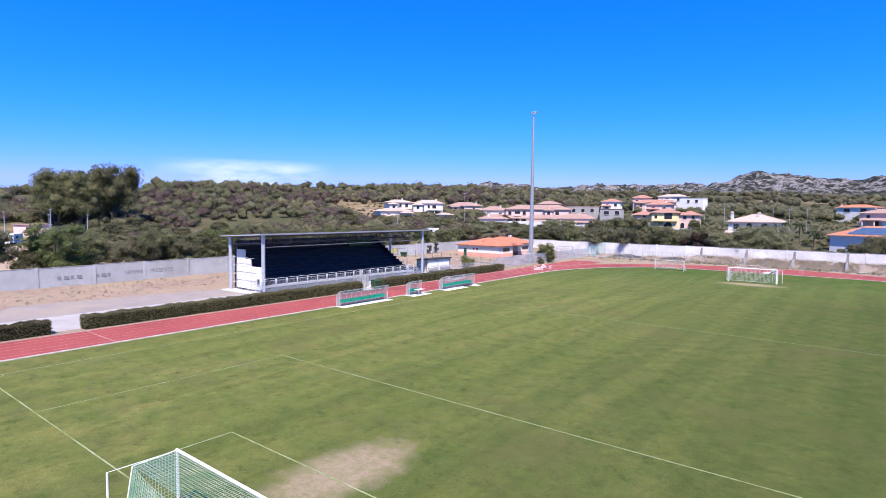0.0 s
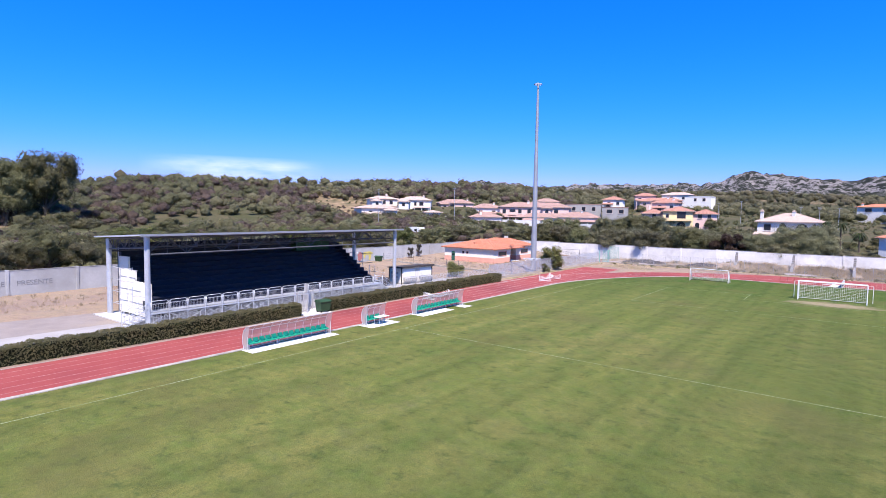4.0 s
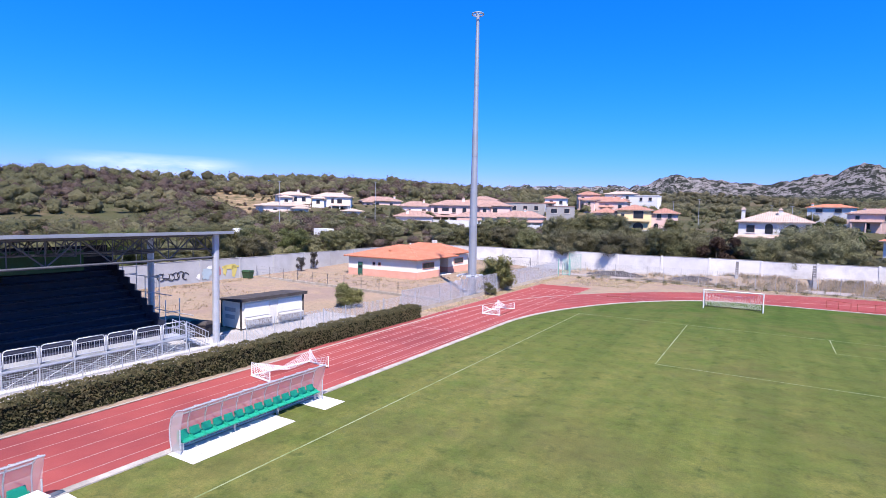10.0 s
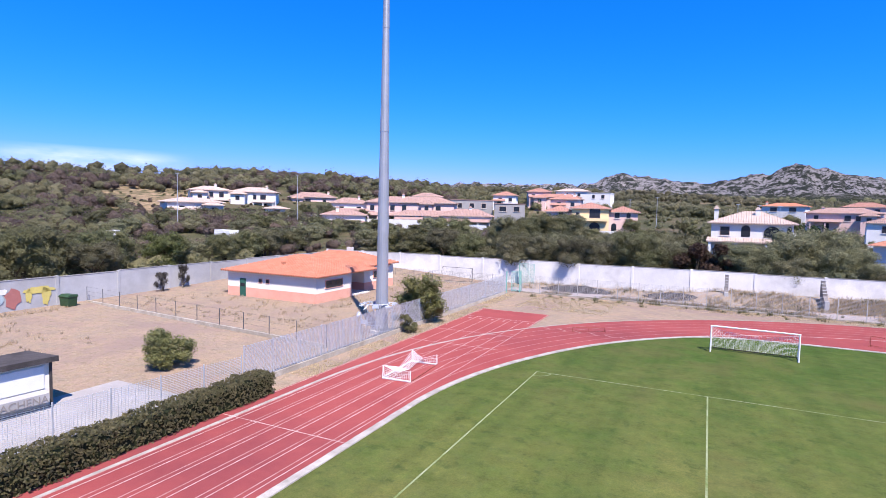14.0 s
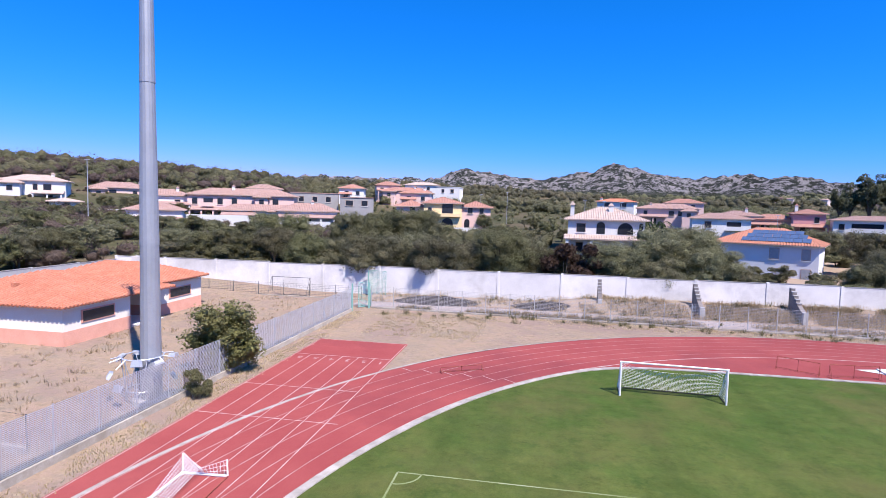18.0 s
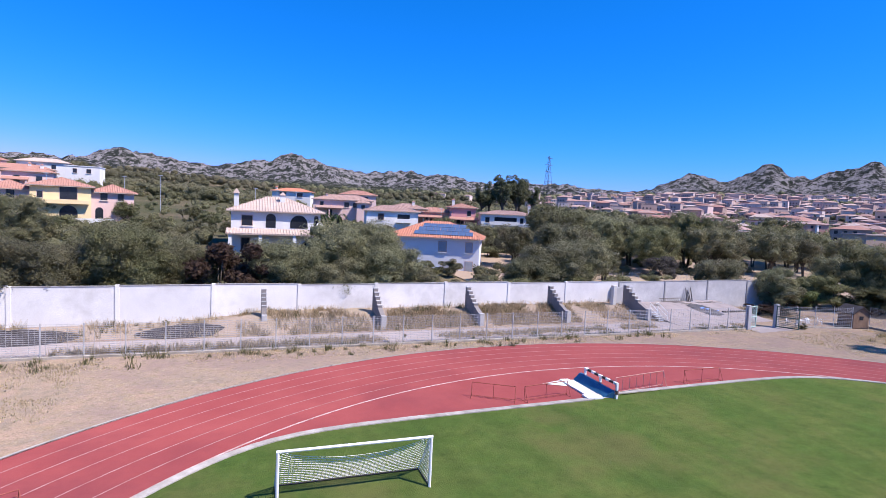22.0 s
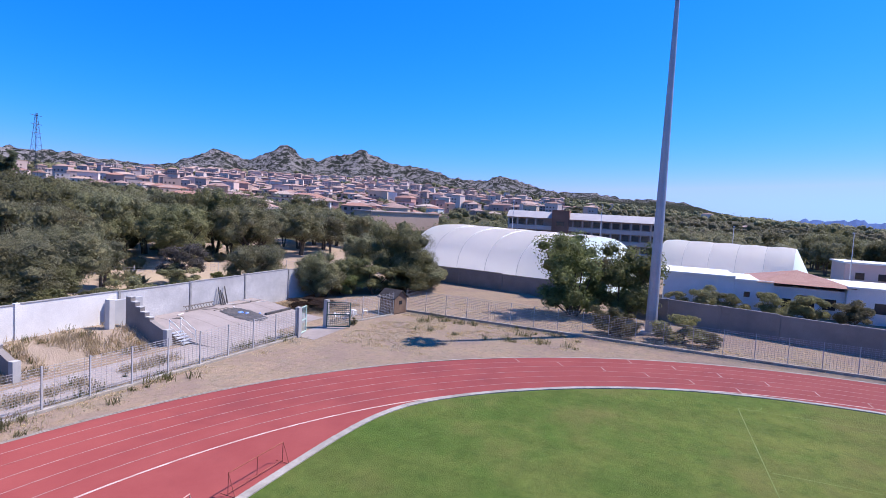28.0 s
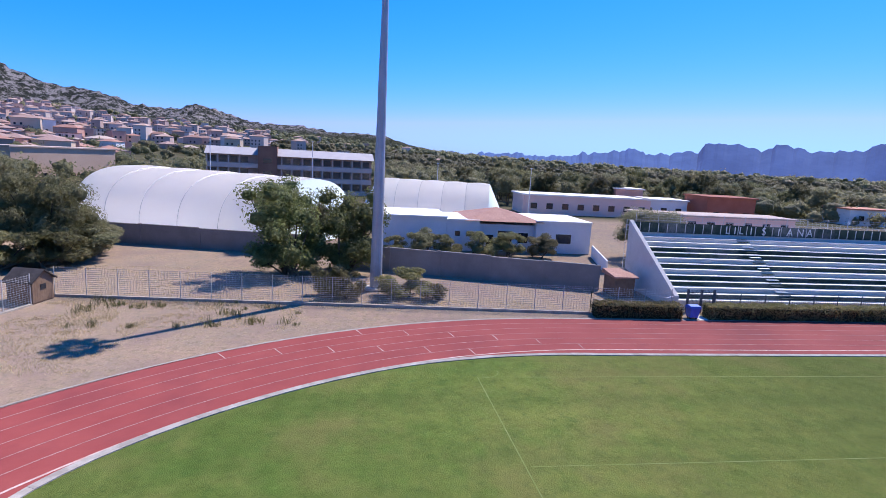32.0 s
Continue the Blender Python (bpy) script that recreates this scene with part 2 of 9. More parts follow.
    val = mix(n, l, noise_fac(n, l, 4.5, 4, 0.75, v, 0.32, 0.68), val, (0.74, 0.74, 0.74))
    l.new(val, grow.inputs["Value"])
    grow.inputs["Saturation"].default_value = 0.88
    l.new(col, grow.inputs["Color"])
    col = grow.outputs[0]
    # dull brownish patches of thin growth, some metres wide
    col = mix(n, l, noise_fac(n, l, 0.11, 5, 0.6, v, 0.52, 0.66), col, mix(n, l, 0.45, col, (0.115, 0.105, 0.042)))
    col = mix(n, l, noise_fac(n, l, 0.35, 6, 0.7, v, 0.56, 0.7), col, mix(n, l, 0.45, col, (0.055, 0.085, 0.018)))
    # worn goalmouths
    for cx, cy, rx, ry in ((0.3, 45.6, 5.0, 2.0), (-1.4, -42.6, 2.0, 4.2)):
        w = n.new("ShaderNodeVectorMath")
        w.operation = "SUBTRACT"
        w.inputs[1].default_value = (cx, cy, 0)
        l.new(v, w.inputs[0])
        d = n.new("ShaderNodeVectorMath")
        d.operation = "DIVIDE"
        d.inputs[1].default_value = (rx, ry, 1)
        l.new(w.outputs[0], d.inputs[0])
        ln = n.new("ShaderNodeVectorMath")
        ln.operation = "LENGTH"
        l.new(d.outputs[0], ln.inputs[0])
        t = n.new("ShaderNodeTexNoise")
        t.inputs["Scale"].default_value, t.inputs["Detail"].default_value = 0.9, 5
        l.new(v, t.inputs["Vector"])
        ad = n.new("ShaderNodeMath")
        ad.operation = "MULTIPLY_ADD"
        ad.inputs[1].default_value = 1.1
        l.new(t.outputs[0], ad.inputs[0])
        l.new(ln.outputs["Value"], ad.inputs[2])
        r = n.new("ShaderNodeMapRange")
        r.inputs[1].default_value, r.inputs[2].default_value, r.inputs[3].default_value, r.inputs[4].default_value = 1.1, 1.75, 0.75, 0.0
        l.new(ad.outputs[0], r.inputs[0])
        col = mix(n, l, r.outputs[0], col, mix(n, l, noise_fac(n, l, 2.5, 5, 0.75, v, 0.4, 0.65), (0.40, 0.295, 0.215), (0.27, 0.235, 0.13)))
    l.new(col, b.inputs["Base Color"])
    bump(n, l, b, noise_fac(n, l, 25, 3, 0.7, v), 0.6, 0.03)
    return m


def tile_mat(name, c1, c2, vary=0.0):
    m, n, l, b = mat(name, 0.85)
    v = geo_pos(n)
    col = mix(n, l, noise_fac(n, l, 0.8, 5, 0.7, v), c1, c2)
    col = mix(n, l, noise_fac(n, l, 7, 3, 0.7, v, 0.4, 0.8), col, tuple(x * 0.6 for x in c1))
    l.new(col, b.inputs["Base Color"])
    return m


M_GROUND, M_GRASS = ground_mat(), grass_mat()
M_TRACK = surface("tartan", (0.275, 0.058, 0.056), (0.33, 0.080, 0.073), 0.25, 60, 0.9, c3=(0.20, 0.047, 0.052), relief=0.3)
M_LINE = surface("line_paint", (0.40, 0.24, 0.22), (0.64, 0.53, 0.50), 1.2, 30, 0.8, relief=0)
M_LANE = surface("worn_lane_paint", (0.32, 0.15, 0.14), (0.50, 0.34, 0.32), 0.8, 30, 0.85, relief=0)
M_CHALK = surface("chalk_line", (0.15, 0.20, 0.06), (0.34, 0.37, 0.23), 0.5, 12, 0.9, relief=0)
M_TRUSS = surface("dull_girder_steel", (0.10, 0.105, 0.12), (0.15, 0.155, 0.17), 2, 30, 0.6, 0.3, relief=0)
M_CHALKF = surface("worn_chalk_line", (0.13, 0.18, 0.045), (0.20, 0.24, 0.095), 0.5, 12, 0.9, relief=0)
M_FENCE = surface("dull_fence_steel", (0.42, 0.41, 0.41), (0.54, 0.53, 0.52), 1.5, 20, 0.7, 0.2, relief=0)
M_KERB = surface("kerb_concrete", (0.29, 0.265, 0.235), (0.46, 0.43, 0.395), 1.2, 30, 0.85, vary=0.12)
M_CONC = surface("concrete", (0.42, 0.41, 0.41), (0.52, 0.51, 0.50), 0.7, 25, 0.9, c3=(0.32, 0.31, 0.30))
M_PALE = surface("pale_concrete", (0.60, 0.58, 0.55), (0.70, 0.68, 0.65), 0.6, 25, 0.9, c3=(0.48, 0.45, 0.42))
M_WALLW = surface("whitewashed_wall", (0.70, 0.68, 0.66), (0.83, 0.81, 0.79), 0.5, 12, 0.9, vary=0.05, c3=(0.50, 0.48, 0.46))
M_WALLS = surface("stained_wall", (0.44, 0.43, 0.43), (0.60, 0.59, 0.58), 0.35, 9, 0.9, vary=0.07, c3=(0.36, 0.35, 0.35))
# darkened: shade on west-facing wall faces is put into the colour
M_WALLD = surface("dark_block_wall", (0.24, 0.215, 0.20), (0.31, 0.28, 0.26), 0.5, 20, 0.9, vary=0.06)
M_WALLG = surface("grey_panel_wall", (0.42, 0.42, 0.43), (0.52, 0.52, 0.53), 0.5, 20, 0.9, vary=0.05, c3=(0.36, 0.35, 0.35))
M_PATH = surface("grey_paving", (0.32, 0.30, 0.295), (0.41, 0.39, 0.38), 0.4, 15, 0.9, c3=(0.25, 0.235, 0.23))
M_STEEL = surface("galvanised_steel", (0.56, 0.58, 0.62), (0.66, 0.68, 0.72), 2, 30, 0.5, 0.5, relief=0)
M_MAST = surface("mast_steel", (0.36, 0.38, 0.41), (0.44, 0.46, 0.49), 0.6, 20, 0.5, 0.45, relief=0)
M_DARK = surface("dark_steel", (0.09, 0.095, 0.11), (0.13, 0.135, 0.15), 2, 30, 0.6, 0.4, relief=0)
M_ROOFMET = surface("ribbed_metal_roof", (0.50, 0.53, 0.56), (0.60, 0.63, 0.66), 0.5, 10, 0.5, 0.3)
# lowered towards black: shade under the roof is put into the blue
M_SEATBLUE = surface("shade_dark_blue_seating", (0.016, 0.020, 0.042), (0.024, 0.030, 0.060), 2, 20, 0.7)
M_SEATGREEN = surface("green_plastic", (0.01, 0.32, 0.20), (0.015, 0.40, 0.26), 3, 40, 0.45, relief=0)
M_WHITE = surface("white_paint", (0.72, 0.72, 0.71), (0.82, 0.82, 0.80), 2, 30, 0.6, relief=0)
M_CREAM = surface("cream_render", (0.78, 0.73, 0.64), (0.84, 0.80, 0.72), 0.8, 20, 0.9)
M_PINK = surface("salmon_render", (0.70, 0.36, 0.27), (0.76, 0.42, 0.32), 0.8, 20, 0.9)
M_TILE = tile_mat("terracotta_tiles", (0.52, 0.185, 0.105), (0.60, 0.26, 0.16))
M_GLASS = surface("dark_window", (0.02, 0.022, 0.028), (0.03, 0.035, 0.045), 2, 5, 0.15, relief=0)
M_GREENDOOR = surface("green_door", (0.02, 0.10, 0.07), (0.03, 0.13, 0.09), 2, 20, 0.6)
M_BLACK = surface("black_felt_roof", (0.045, 0.04, 0.04), (0.09, 0.08, 0.08), 1, 20, 0.9)
M_WOOD = surface("weathered_wood", (0.20, 0.13, 0.09), (0.28, 0.19, 0.13), 1.5, 25, 0.85)
M_NETG = surface("green_net", (0.16, 0.36, 0.27), (0.55, 0.62, 0.55), 0.9, 6, 0.8, relief=0)
M_NET = surface("white_net", (0.68, 0.68, 0.68), (0.8, 0.8, 0.8), 2, 30, 0.8, relief=0)
M_TEAL = surface("teal_paint", (0.20, 0.44, 0.38), (0.30, 0.52, 0.46), 2, 20, 0.7)
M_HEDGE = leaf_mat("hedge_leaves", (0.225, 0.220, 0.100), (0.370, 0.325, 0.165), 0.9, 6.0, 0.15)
# near black: the shade inside the hedge is put into this colour
M_HEDGECORE = surface("hedge_core_shade", (0.02, 0.025, 0.01), (0.035, 0.04, 0.015), 2, 20, 0.9)
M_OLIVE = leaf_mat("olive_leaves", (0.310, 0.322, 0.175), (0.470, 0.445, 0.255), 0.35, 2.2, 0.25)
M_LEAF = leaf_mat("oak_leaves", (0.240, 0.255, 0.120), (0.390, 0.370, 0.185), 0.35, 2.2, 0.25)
M_BARK = surface("bark", (0.10, 0.08, 0.06), (0.16, 0.13, 0.10), 3, 30, 0.95)
m_, n_, l_, b_ = mat("canopy_plastic", 0.35)
b_.inputs["Base Color"].default_value = (0.50, 0.48, 0.48, 1)
b_.inputs["Alpha"].default_value = 0.45
M_CANOPY = m_

# ---- mesh helpers ----
class Mesh:
    """Collects faces for one mesh."""
    def __init__(self):
        self.v, self.f = [], []

    def quad(self, a, b, c, d):
        k = len(self.v)
        self.v += [a, b, c, d]
        self.f.append((k, k + 1, k + 2, k + 3))
        return self

    def poly(self, pts):
        k = len(self.v)
        self.v += list(pts)
        self.f.append(tuple(range(k, k + len(pts))))
        return self

    def hexa(self, p):
        """Eight corners: bottom ring, then top ring."""
        k = len(self.v)
        self.v += list(p)
        self.f += [(k + 3, k + 2, k + 1, k), (k + 4, k + 5, k + 6, k + 7)]
        self.f += [(k + i, k + (i + 1) % 4, k + 4 + (i + 1) % 4, k + 4 + i) for i in range(4)]
        return self

    def box(self, x0, x1, y0, y1, z0, z1):
        return self.hexa([(x0, y0, z0), (x1, y0, z0), (x1, y1, z0), (x0, y1, z0), (x0, y0, z1), (x1, y0, z1), (x1, y1, z1), (x0, y1, z1)])

    def run(self, a, b, w, z0, z1):
        """An upright slab from a to b (x, y), w thick."""
        dx, dy = b[0] - a[0], b[1] - a[1]
        d = math.hypot(dx, dy) or 1
        nx, ny = -dy / d * w / 2, dx / d * w / 2
        q = [(a[0] - nx, a[1] - ny), (b[0] - nx, b[1] - ny), (b[0] + nx, b[1] + ny), (a[0] + nx, a[1] + ny)]
        return self.hexa([(x, y, z0) for x, y in q] + [(x, y, z1) for x, y in q])

    def tube(self, p, q, r, n=6, r2=None):
        p, q = Vector(p), Vector(q)
        r2 = r if r2 is None else r2
        u = (q - p).normalized()
        s = u.cross(Vector((0, 0, 1)) if abs(u.z) < 0.95 else Vector((1, 0, 0))).normalized()
        t = u.cross(s)
        k = len(self.v)
        for c, rr in ((p, r), (q, r2)):
            for i in range(n):
                a = 2 * math.pi * i / n
                self.v.append(tuple(c + (s * math.cos(a) + t * math.sin(a)) * rr))
        self.f += [(k + i, k + (i + 1) % n, k + n + (i + 1) % n, k + n + i) for i in range(n)]
        self.f += [tuple(range(k + n - 1, k - 1, -1)), tuple(range(k + n, k + 2 * n))]
        return self

    def data(self, name, material, smooth=False):
        me = bpy.data.meshes.new(name)
        me.from_pydata(self.v, [], self.f)
        me.materials.append(material)
        if smooth:
            bm = bmesh.new()
            bm.from_mesh(me)
            bmesh.ops.remove_doubles(bm, verts=bm.verts, dist=0.001)
            bm.to_mesh(me)
            bm.free()
            me.polygons.foreach_set("use_smooth", [True] * len(me.polygons))
        me.update()
        return me


def box(*a):
    return Mesh().box(*a)


def part(name, m, material, parent, label="", smooth=False):
    """One mesh as an object under a thing or a part."""
    ob = new(name, m if isinstance(m, bpy.types.Mesh) else m.data(name, material, smooth))
    ob.parent = parent
    if label:
        ob["label"] = label
    return ob


def thing(name, at=(0, 0, 0), turn=0.0, label="", category="", group="", kind=""):
    ob = new(name)
    ob.matrix_basis = pose(*at, 0, 0, turn)
    return tagged(ob, label, category, group, kind)


def single(name, m, material, label="", category="", group="", kind="", smooth=False):
    return tagged(new(name, m if isinstance(m, bpy.types.Mesh) else m.data(name, material, smooth)), label, category, group, kind)


# ---- terrain ----
CX, CY = 0.0, 40.0
AZ = (180, 110, 75, 55, 40, 25, 10, 0, -10, -25, -45, -60, -75, -90, -110, -140, -180)
H100 = (0, 0, 1, 2, 3, 3.5, 4, 3, 1, 0.5, 0, 0, 0, 0, 0, 0, 0)
H170 = (0, 2, 4, 7, 6.5, 6.5, 7, 6, 4, 4, 2, 1, 0, 0, 0, 0, 0)
H300 = (0, 10, 24, 27, 25, 18, 15, 12, 9, 8, 6, 5, 3, 2, 0, 0, 0)
H600 = (0, 12, 26, 33, 38, 36, 33, 28, 22, 20, 18, 18, 14, 8, 4, 2, 0)
H1200 = (0, 10, 30, 40, 48, 48, 46, 40, 40, 44, 58, 62, 46, 26, 8, 4, 0)
SKY_AZ = (180, 60, 35, 20, 13, 8.6, 4, 0.5, -3, -6, -9.5, -12.5, -17, -22, -26.5, -34, -40, -43, -45, -48.8, -51.9, -53.5, -55, -57, -59.3, -62.3, -66, -70, -73.6, -77, -83, -89.7, -96, -101, -120, -180)
SKY_EL = (0, 1, 3.0, 2.9, 3.0, 3.9, 3.5, 3.3, 3.9, 4.7, 4.0, 3.4, 3.5, 4.0, 3.0, 2.8, 2.9, 3.6, 4.2, 4.0, 5.5, 4.6, 4.1, 4.6, 5.2, 4.4, 3.9, 3.3, 3.7, 2.5, 2.1, 1.85, 0.8, 0.2, 0, 0)


def by_az(az, table, keys=AZ):
    return float(np.interp(-az, [-a for a in keys], table))


def terrain(x, y):
    r, az = math.hypot(x - CX, y - CY), math.degrees(math.atan2(-(x - CX), y - CY))
    top = math.tan(radians(by_az(az, SKY_EL, SKY_AZ))) * 1750 + 10
    h = float(np.interp(r, (75, 100, 170, 300, 600, 1200, 1560, 1750, 2300, 3200),
                        (0, by_az(az, H100), by_az(az, H170), by_az(az, H300), by_az(az, H600), by_az(az, H1200), by_az(az, H1200) * 0.72 + top * 0.28, top, top * 0.4, 0)))
    if r > 130:
        k = min(1, (r - 130) / 300)
        h += k * 3.0 * noise.fractal(Vector((x * 0.006, y * 0.006, 1.3)), 1.0, 2.0, 4)
    if r > 1250 and top > 20:
        k = min(1, (r - 1250) / 400) * min(1, top / 80)
        h += k * (9 * noise.fractal(Vector((x * 0.008, y * 0.008, 0)), 0.9, 2.0, 5) + 14 * noise.ridged_multi_fractal(Vector((x * 0.004, y * 0.004, 5)), 1.0, 2.0, 4, 1.0, 2.0) - 16 + 8 * noise.ridged_multi_fractal(Vector((x * 0.016, y * 0.016, 9)), 0.7, 2.0, 3, 1.0, 2.0) - 8 + 5 * noise.ridged_multi_fractal(Vector((x * 0.035, y * 0.035, 4)), 0.6, 2.0, 3, 1.0, 2.0) - 5)
    return max(h, 0.0) - 0.0


def build_ground():
    radii = [0, 20, 40, 60, 75, 88, 100, 115, 135, 155, 180, 210, 245, 285, 330, 380, 440, 510, 590, 680, 780, 900, 1020, 1140, 1250] + [1250 + 30 * i for i in range(1, 31)] + [2300, 2600, 3000, 3600, 4900]
    m, na = Mesh(), 1440
    m.v.append((CX, CY, 0))
    angles = [math.pi * 2 * i / na for i in range(na)]
    for r in radii[1:]:
        m.v += [(CX - r * math.sin(a), CY + r * math.cos(a), terrain(CX - r * math.sin(a), CY + r * math.cos(a))) for a in angles]
    m.f += [(0, 1 + i, 1 + (i + 1) % na) for i in range(na)]
    for k in range(len(radii) - 2):
        s, t = 1 + k * na, 1 + (k + 1) * na
        m.f += [(s + i, t + i, t + (i + 1) % na, s + (i + 1) % na) for i in range(na)]
    single("ground", m, M_GROUND, "dry bare earth rising to scrubby hills and granite mountains", "ground", kind="structure", smooth=True)


build_ground()

# ---- pitch, track ----
KX, RY, KR, OX = 34.3, 39.5, 34.0, 41.5      # kerb line, centre of the bend, its radius, outer edge
YS = -62.0                                   # where the straights end, behind the start of the flight


def inner_edge(off=0.0):
    """The grass edge: straight, bend, flattened at the far end by the steeplechase lane."""
    pts = half_edge(off, 27.9, KX, -0.6)
    return pts[:-1] + [(-x, y) for x, y in reversed(half_edge(off, 28.4, 33.1, 0.75))]


def half_edge(off, cap, kx, swell):
    pts = [(-kx + off, YS)]
    for i in range(49):
        a = math.pi / 2 * (1 - i / 48)
        p, q = KR - 0.15, cap / max(0.02, math.cos(a))
        r = (p ** -30 + q ** -30) ** (-1 / 30) - off
        pts.append((-r * math.sin(a) + swell * max(0, 1 - i / 12), RY + r * math.cos(a)))
    return pts


def outer_edge(off=0.0):
    pts = [(-OX - off, YS)]
    for i in range(65):
        a = math.pi / 2 - math.pi * i / 64
        pts.append((-(OX + off) * math.sin(a), RY + (OX + off - 0.3) * math.cos(a)))
    return pts + [(OX + off, YS)]


def strip(path, w, z, gaps=()):
    """A flat line of paint along a path."""
    m = Mesh()
    pts = [Vector((x, y)) for x, y in path]
    left, right = [], []
    for i, p in enumerate(pts):
        d = (pts[min(i + 1, len(pts) - 1)] - pts[max(i - 1, 0)]).normalized()
        s = Vector((-d.y, d.x)) * w / 2
        left.append((p + s).to_tuple() + (z,))
        right.append((p - s).to_tuple() + (z,))
    for i in range(len(pts) - 1):
        m.quad(right[i], right[i + 1], left[i + 1], left[i])
    return m


def sheet(path, z):
    m = Mesh()
    n = len(path) // 2
    a, b = path[:n], path[::-1][:n]
    for i in range(n - 1):
        m.quad((*a[i], z), (*b[i], z), (*b[i + 1], z), (*a[i + 1], z))
    return m


single("track", sheet(outer_edge(), 0.02), M_TRACK, "worn brick-red running track with white lanes", "running track", kind="structure")
ext = Mesh().quad((-42.5, 20, 0.024), (-35.1, 20, 0.024), (-35.1, 69.5, 0.024), (-42.5, 69.5, 0.024))
single("track_start_straight", ext, M_TRACK, "red start straight of the running track", "running track", kind="structure")
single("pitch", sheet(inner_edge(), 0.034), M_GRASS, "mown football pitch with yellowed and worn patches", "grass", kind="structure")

lines = thing("track_lines", label="white lane lines on the red track", category="line marking", kind="structure")
for k in range(7):
    off = 0.25 + k * 1.2
    path = [(-KX - off, YS)] + [(-(KR + off) * math.sin(math.pi / 2 - math.pi * i / 72) , RY + (KR - 0.1 + off) * math.cos(math.pi / 2 - math.pi * i / 72)) for i in range(73)] + [(KX + off, YS)]
    part("lane_line", strip(path, 0.055 if k else 0.12, 0.030), M_LANE if k else M_LINE, lines)
    if k < 7:
        part("lane_line", strip([(-35.2 - k * 1.2, 20), (-35.2 - k * 1.2, 69.2 if k in (0, 6) else 64.7)], 0.05, 0.032), M_LINE, lines)
for y, x0, x1 in ((69.4, -42.4, -35.1), (64.7, -42.3, -35.1), (52.6, -42.4, -34.6), (33.0, -42.3, -34.6), (-38.6, -42.3, -34.6), (57.5, -42.4, -35.1)):
    part("start_line", strip([(x0, y), (x1, y)], 0.06, 0.033), M_LINE, lines)
for k in range(6):
    d = bpy.data.curves.new("lane_number", "FONT")
    d.body, d.size, d.align_x, d.extrude = str(6 - k), 0.75, "CENTER", 0.002
    d.materials.append(M_LINE)
    ob = new("lane_number", d)
    ob.parent = lines
    ob.matrix_basis = pose(-41.7 + k * 1.2, 64.0, 0.034, 0, 0, 180)
for start, step in ((23.3, 4.35), (36.4, 4.35), (145.3, 1.1)):     # stagger marks across the lanes of the bend
    for lane in range(6):
        a = radians(start - (5 - lane) * step)
        r0 = KR + 0.25 + lane * 1.2
        p = [((r0 + s) * math.cos(a), RY + (r0 + s - 0.1) * math.sin(a)) for s in (0.1, 1.1)]
        part("stagger_mark", strip(p, 0.06, 0.033), M_LINE, lines)

PX, PY0, PY1 = 30.4, -48.6, 48.4
marks = thing("pitch_lines", label="faded white chalk lines of the football pitch", category="line marking", kind="structure")


def mark(path, w=0.085):
    worn = min(p[0] for p in path) > 6 and path[0][1] > 0
    part("pitch_line", strip(path, 0.05 if worn else w, 0.040), M_CHALKF if worn else M_CHALK, marks)


for path in ([(-PX, PY0), (-PX, PY1)], [(29.5, 20), (29.5, 48.8)], [(-PX, PY0), (PX, PY0)], [(-PX, PY1), (7, PY1)], [(7, PY1), (29.5, 48.8)], [(-PX, 0), (PX, 0)]):
    mark(path)
for y, s in ((PY0, 1), (PY1, -1)):
    for hx, d in ((20.16, 16.5), (9.16, 5.5)):
        mark([(-hx, y), (-hx, y + s * d)])
        mark([(hx, y), (hx, y + s * d)])
        mark([(-hx, y + s * d), (7, y + s * d)])
        mark([(7, y + s * d), (hx, y + s * d)])
    for cx in (-PX, PX):
        mark([(cx - math.copysign(1.0, cx) * math.sin(math.pi / 2 * i / 8), y + s * math.cos(math.pi / 2 * i / 8)) for i in range(9)])

def quads_mesh(name, verts, material, k=4):
    """Loose faces of k corners each."""
    n = len(verts) // k
    me = bpy.data.meshes.new(name)
    me.vertices.add(len(verts))
    me.vertices.foreach_set("co", verts.astype(np.float32).ravel())
    me.loops.add(len(verts))
    me.loops.foreach_set("vertex_index", np.arange(len(verts), dtype=np.int32))
    me.polygons.add(n)
    me.polygons.foreach_set("loop_start", np.arange(0, k * n, k, dtype=np.int32))
    me.materials.append(material)
    me.update(calc_edges=True)
    return me


# ---- perimeter walls ----
M_COPING = surface("coping_concrete", (0.26, 0.25, 0.25), (0.40, 0.39, 0.38), 1.5, 14, 0.9)


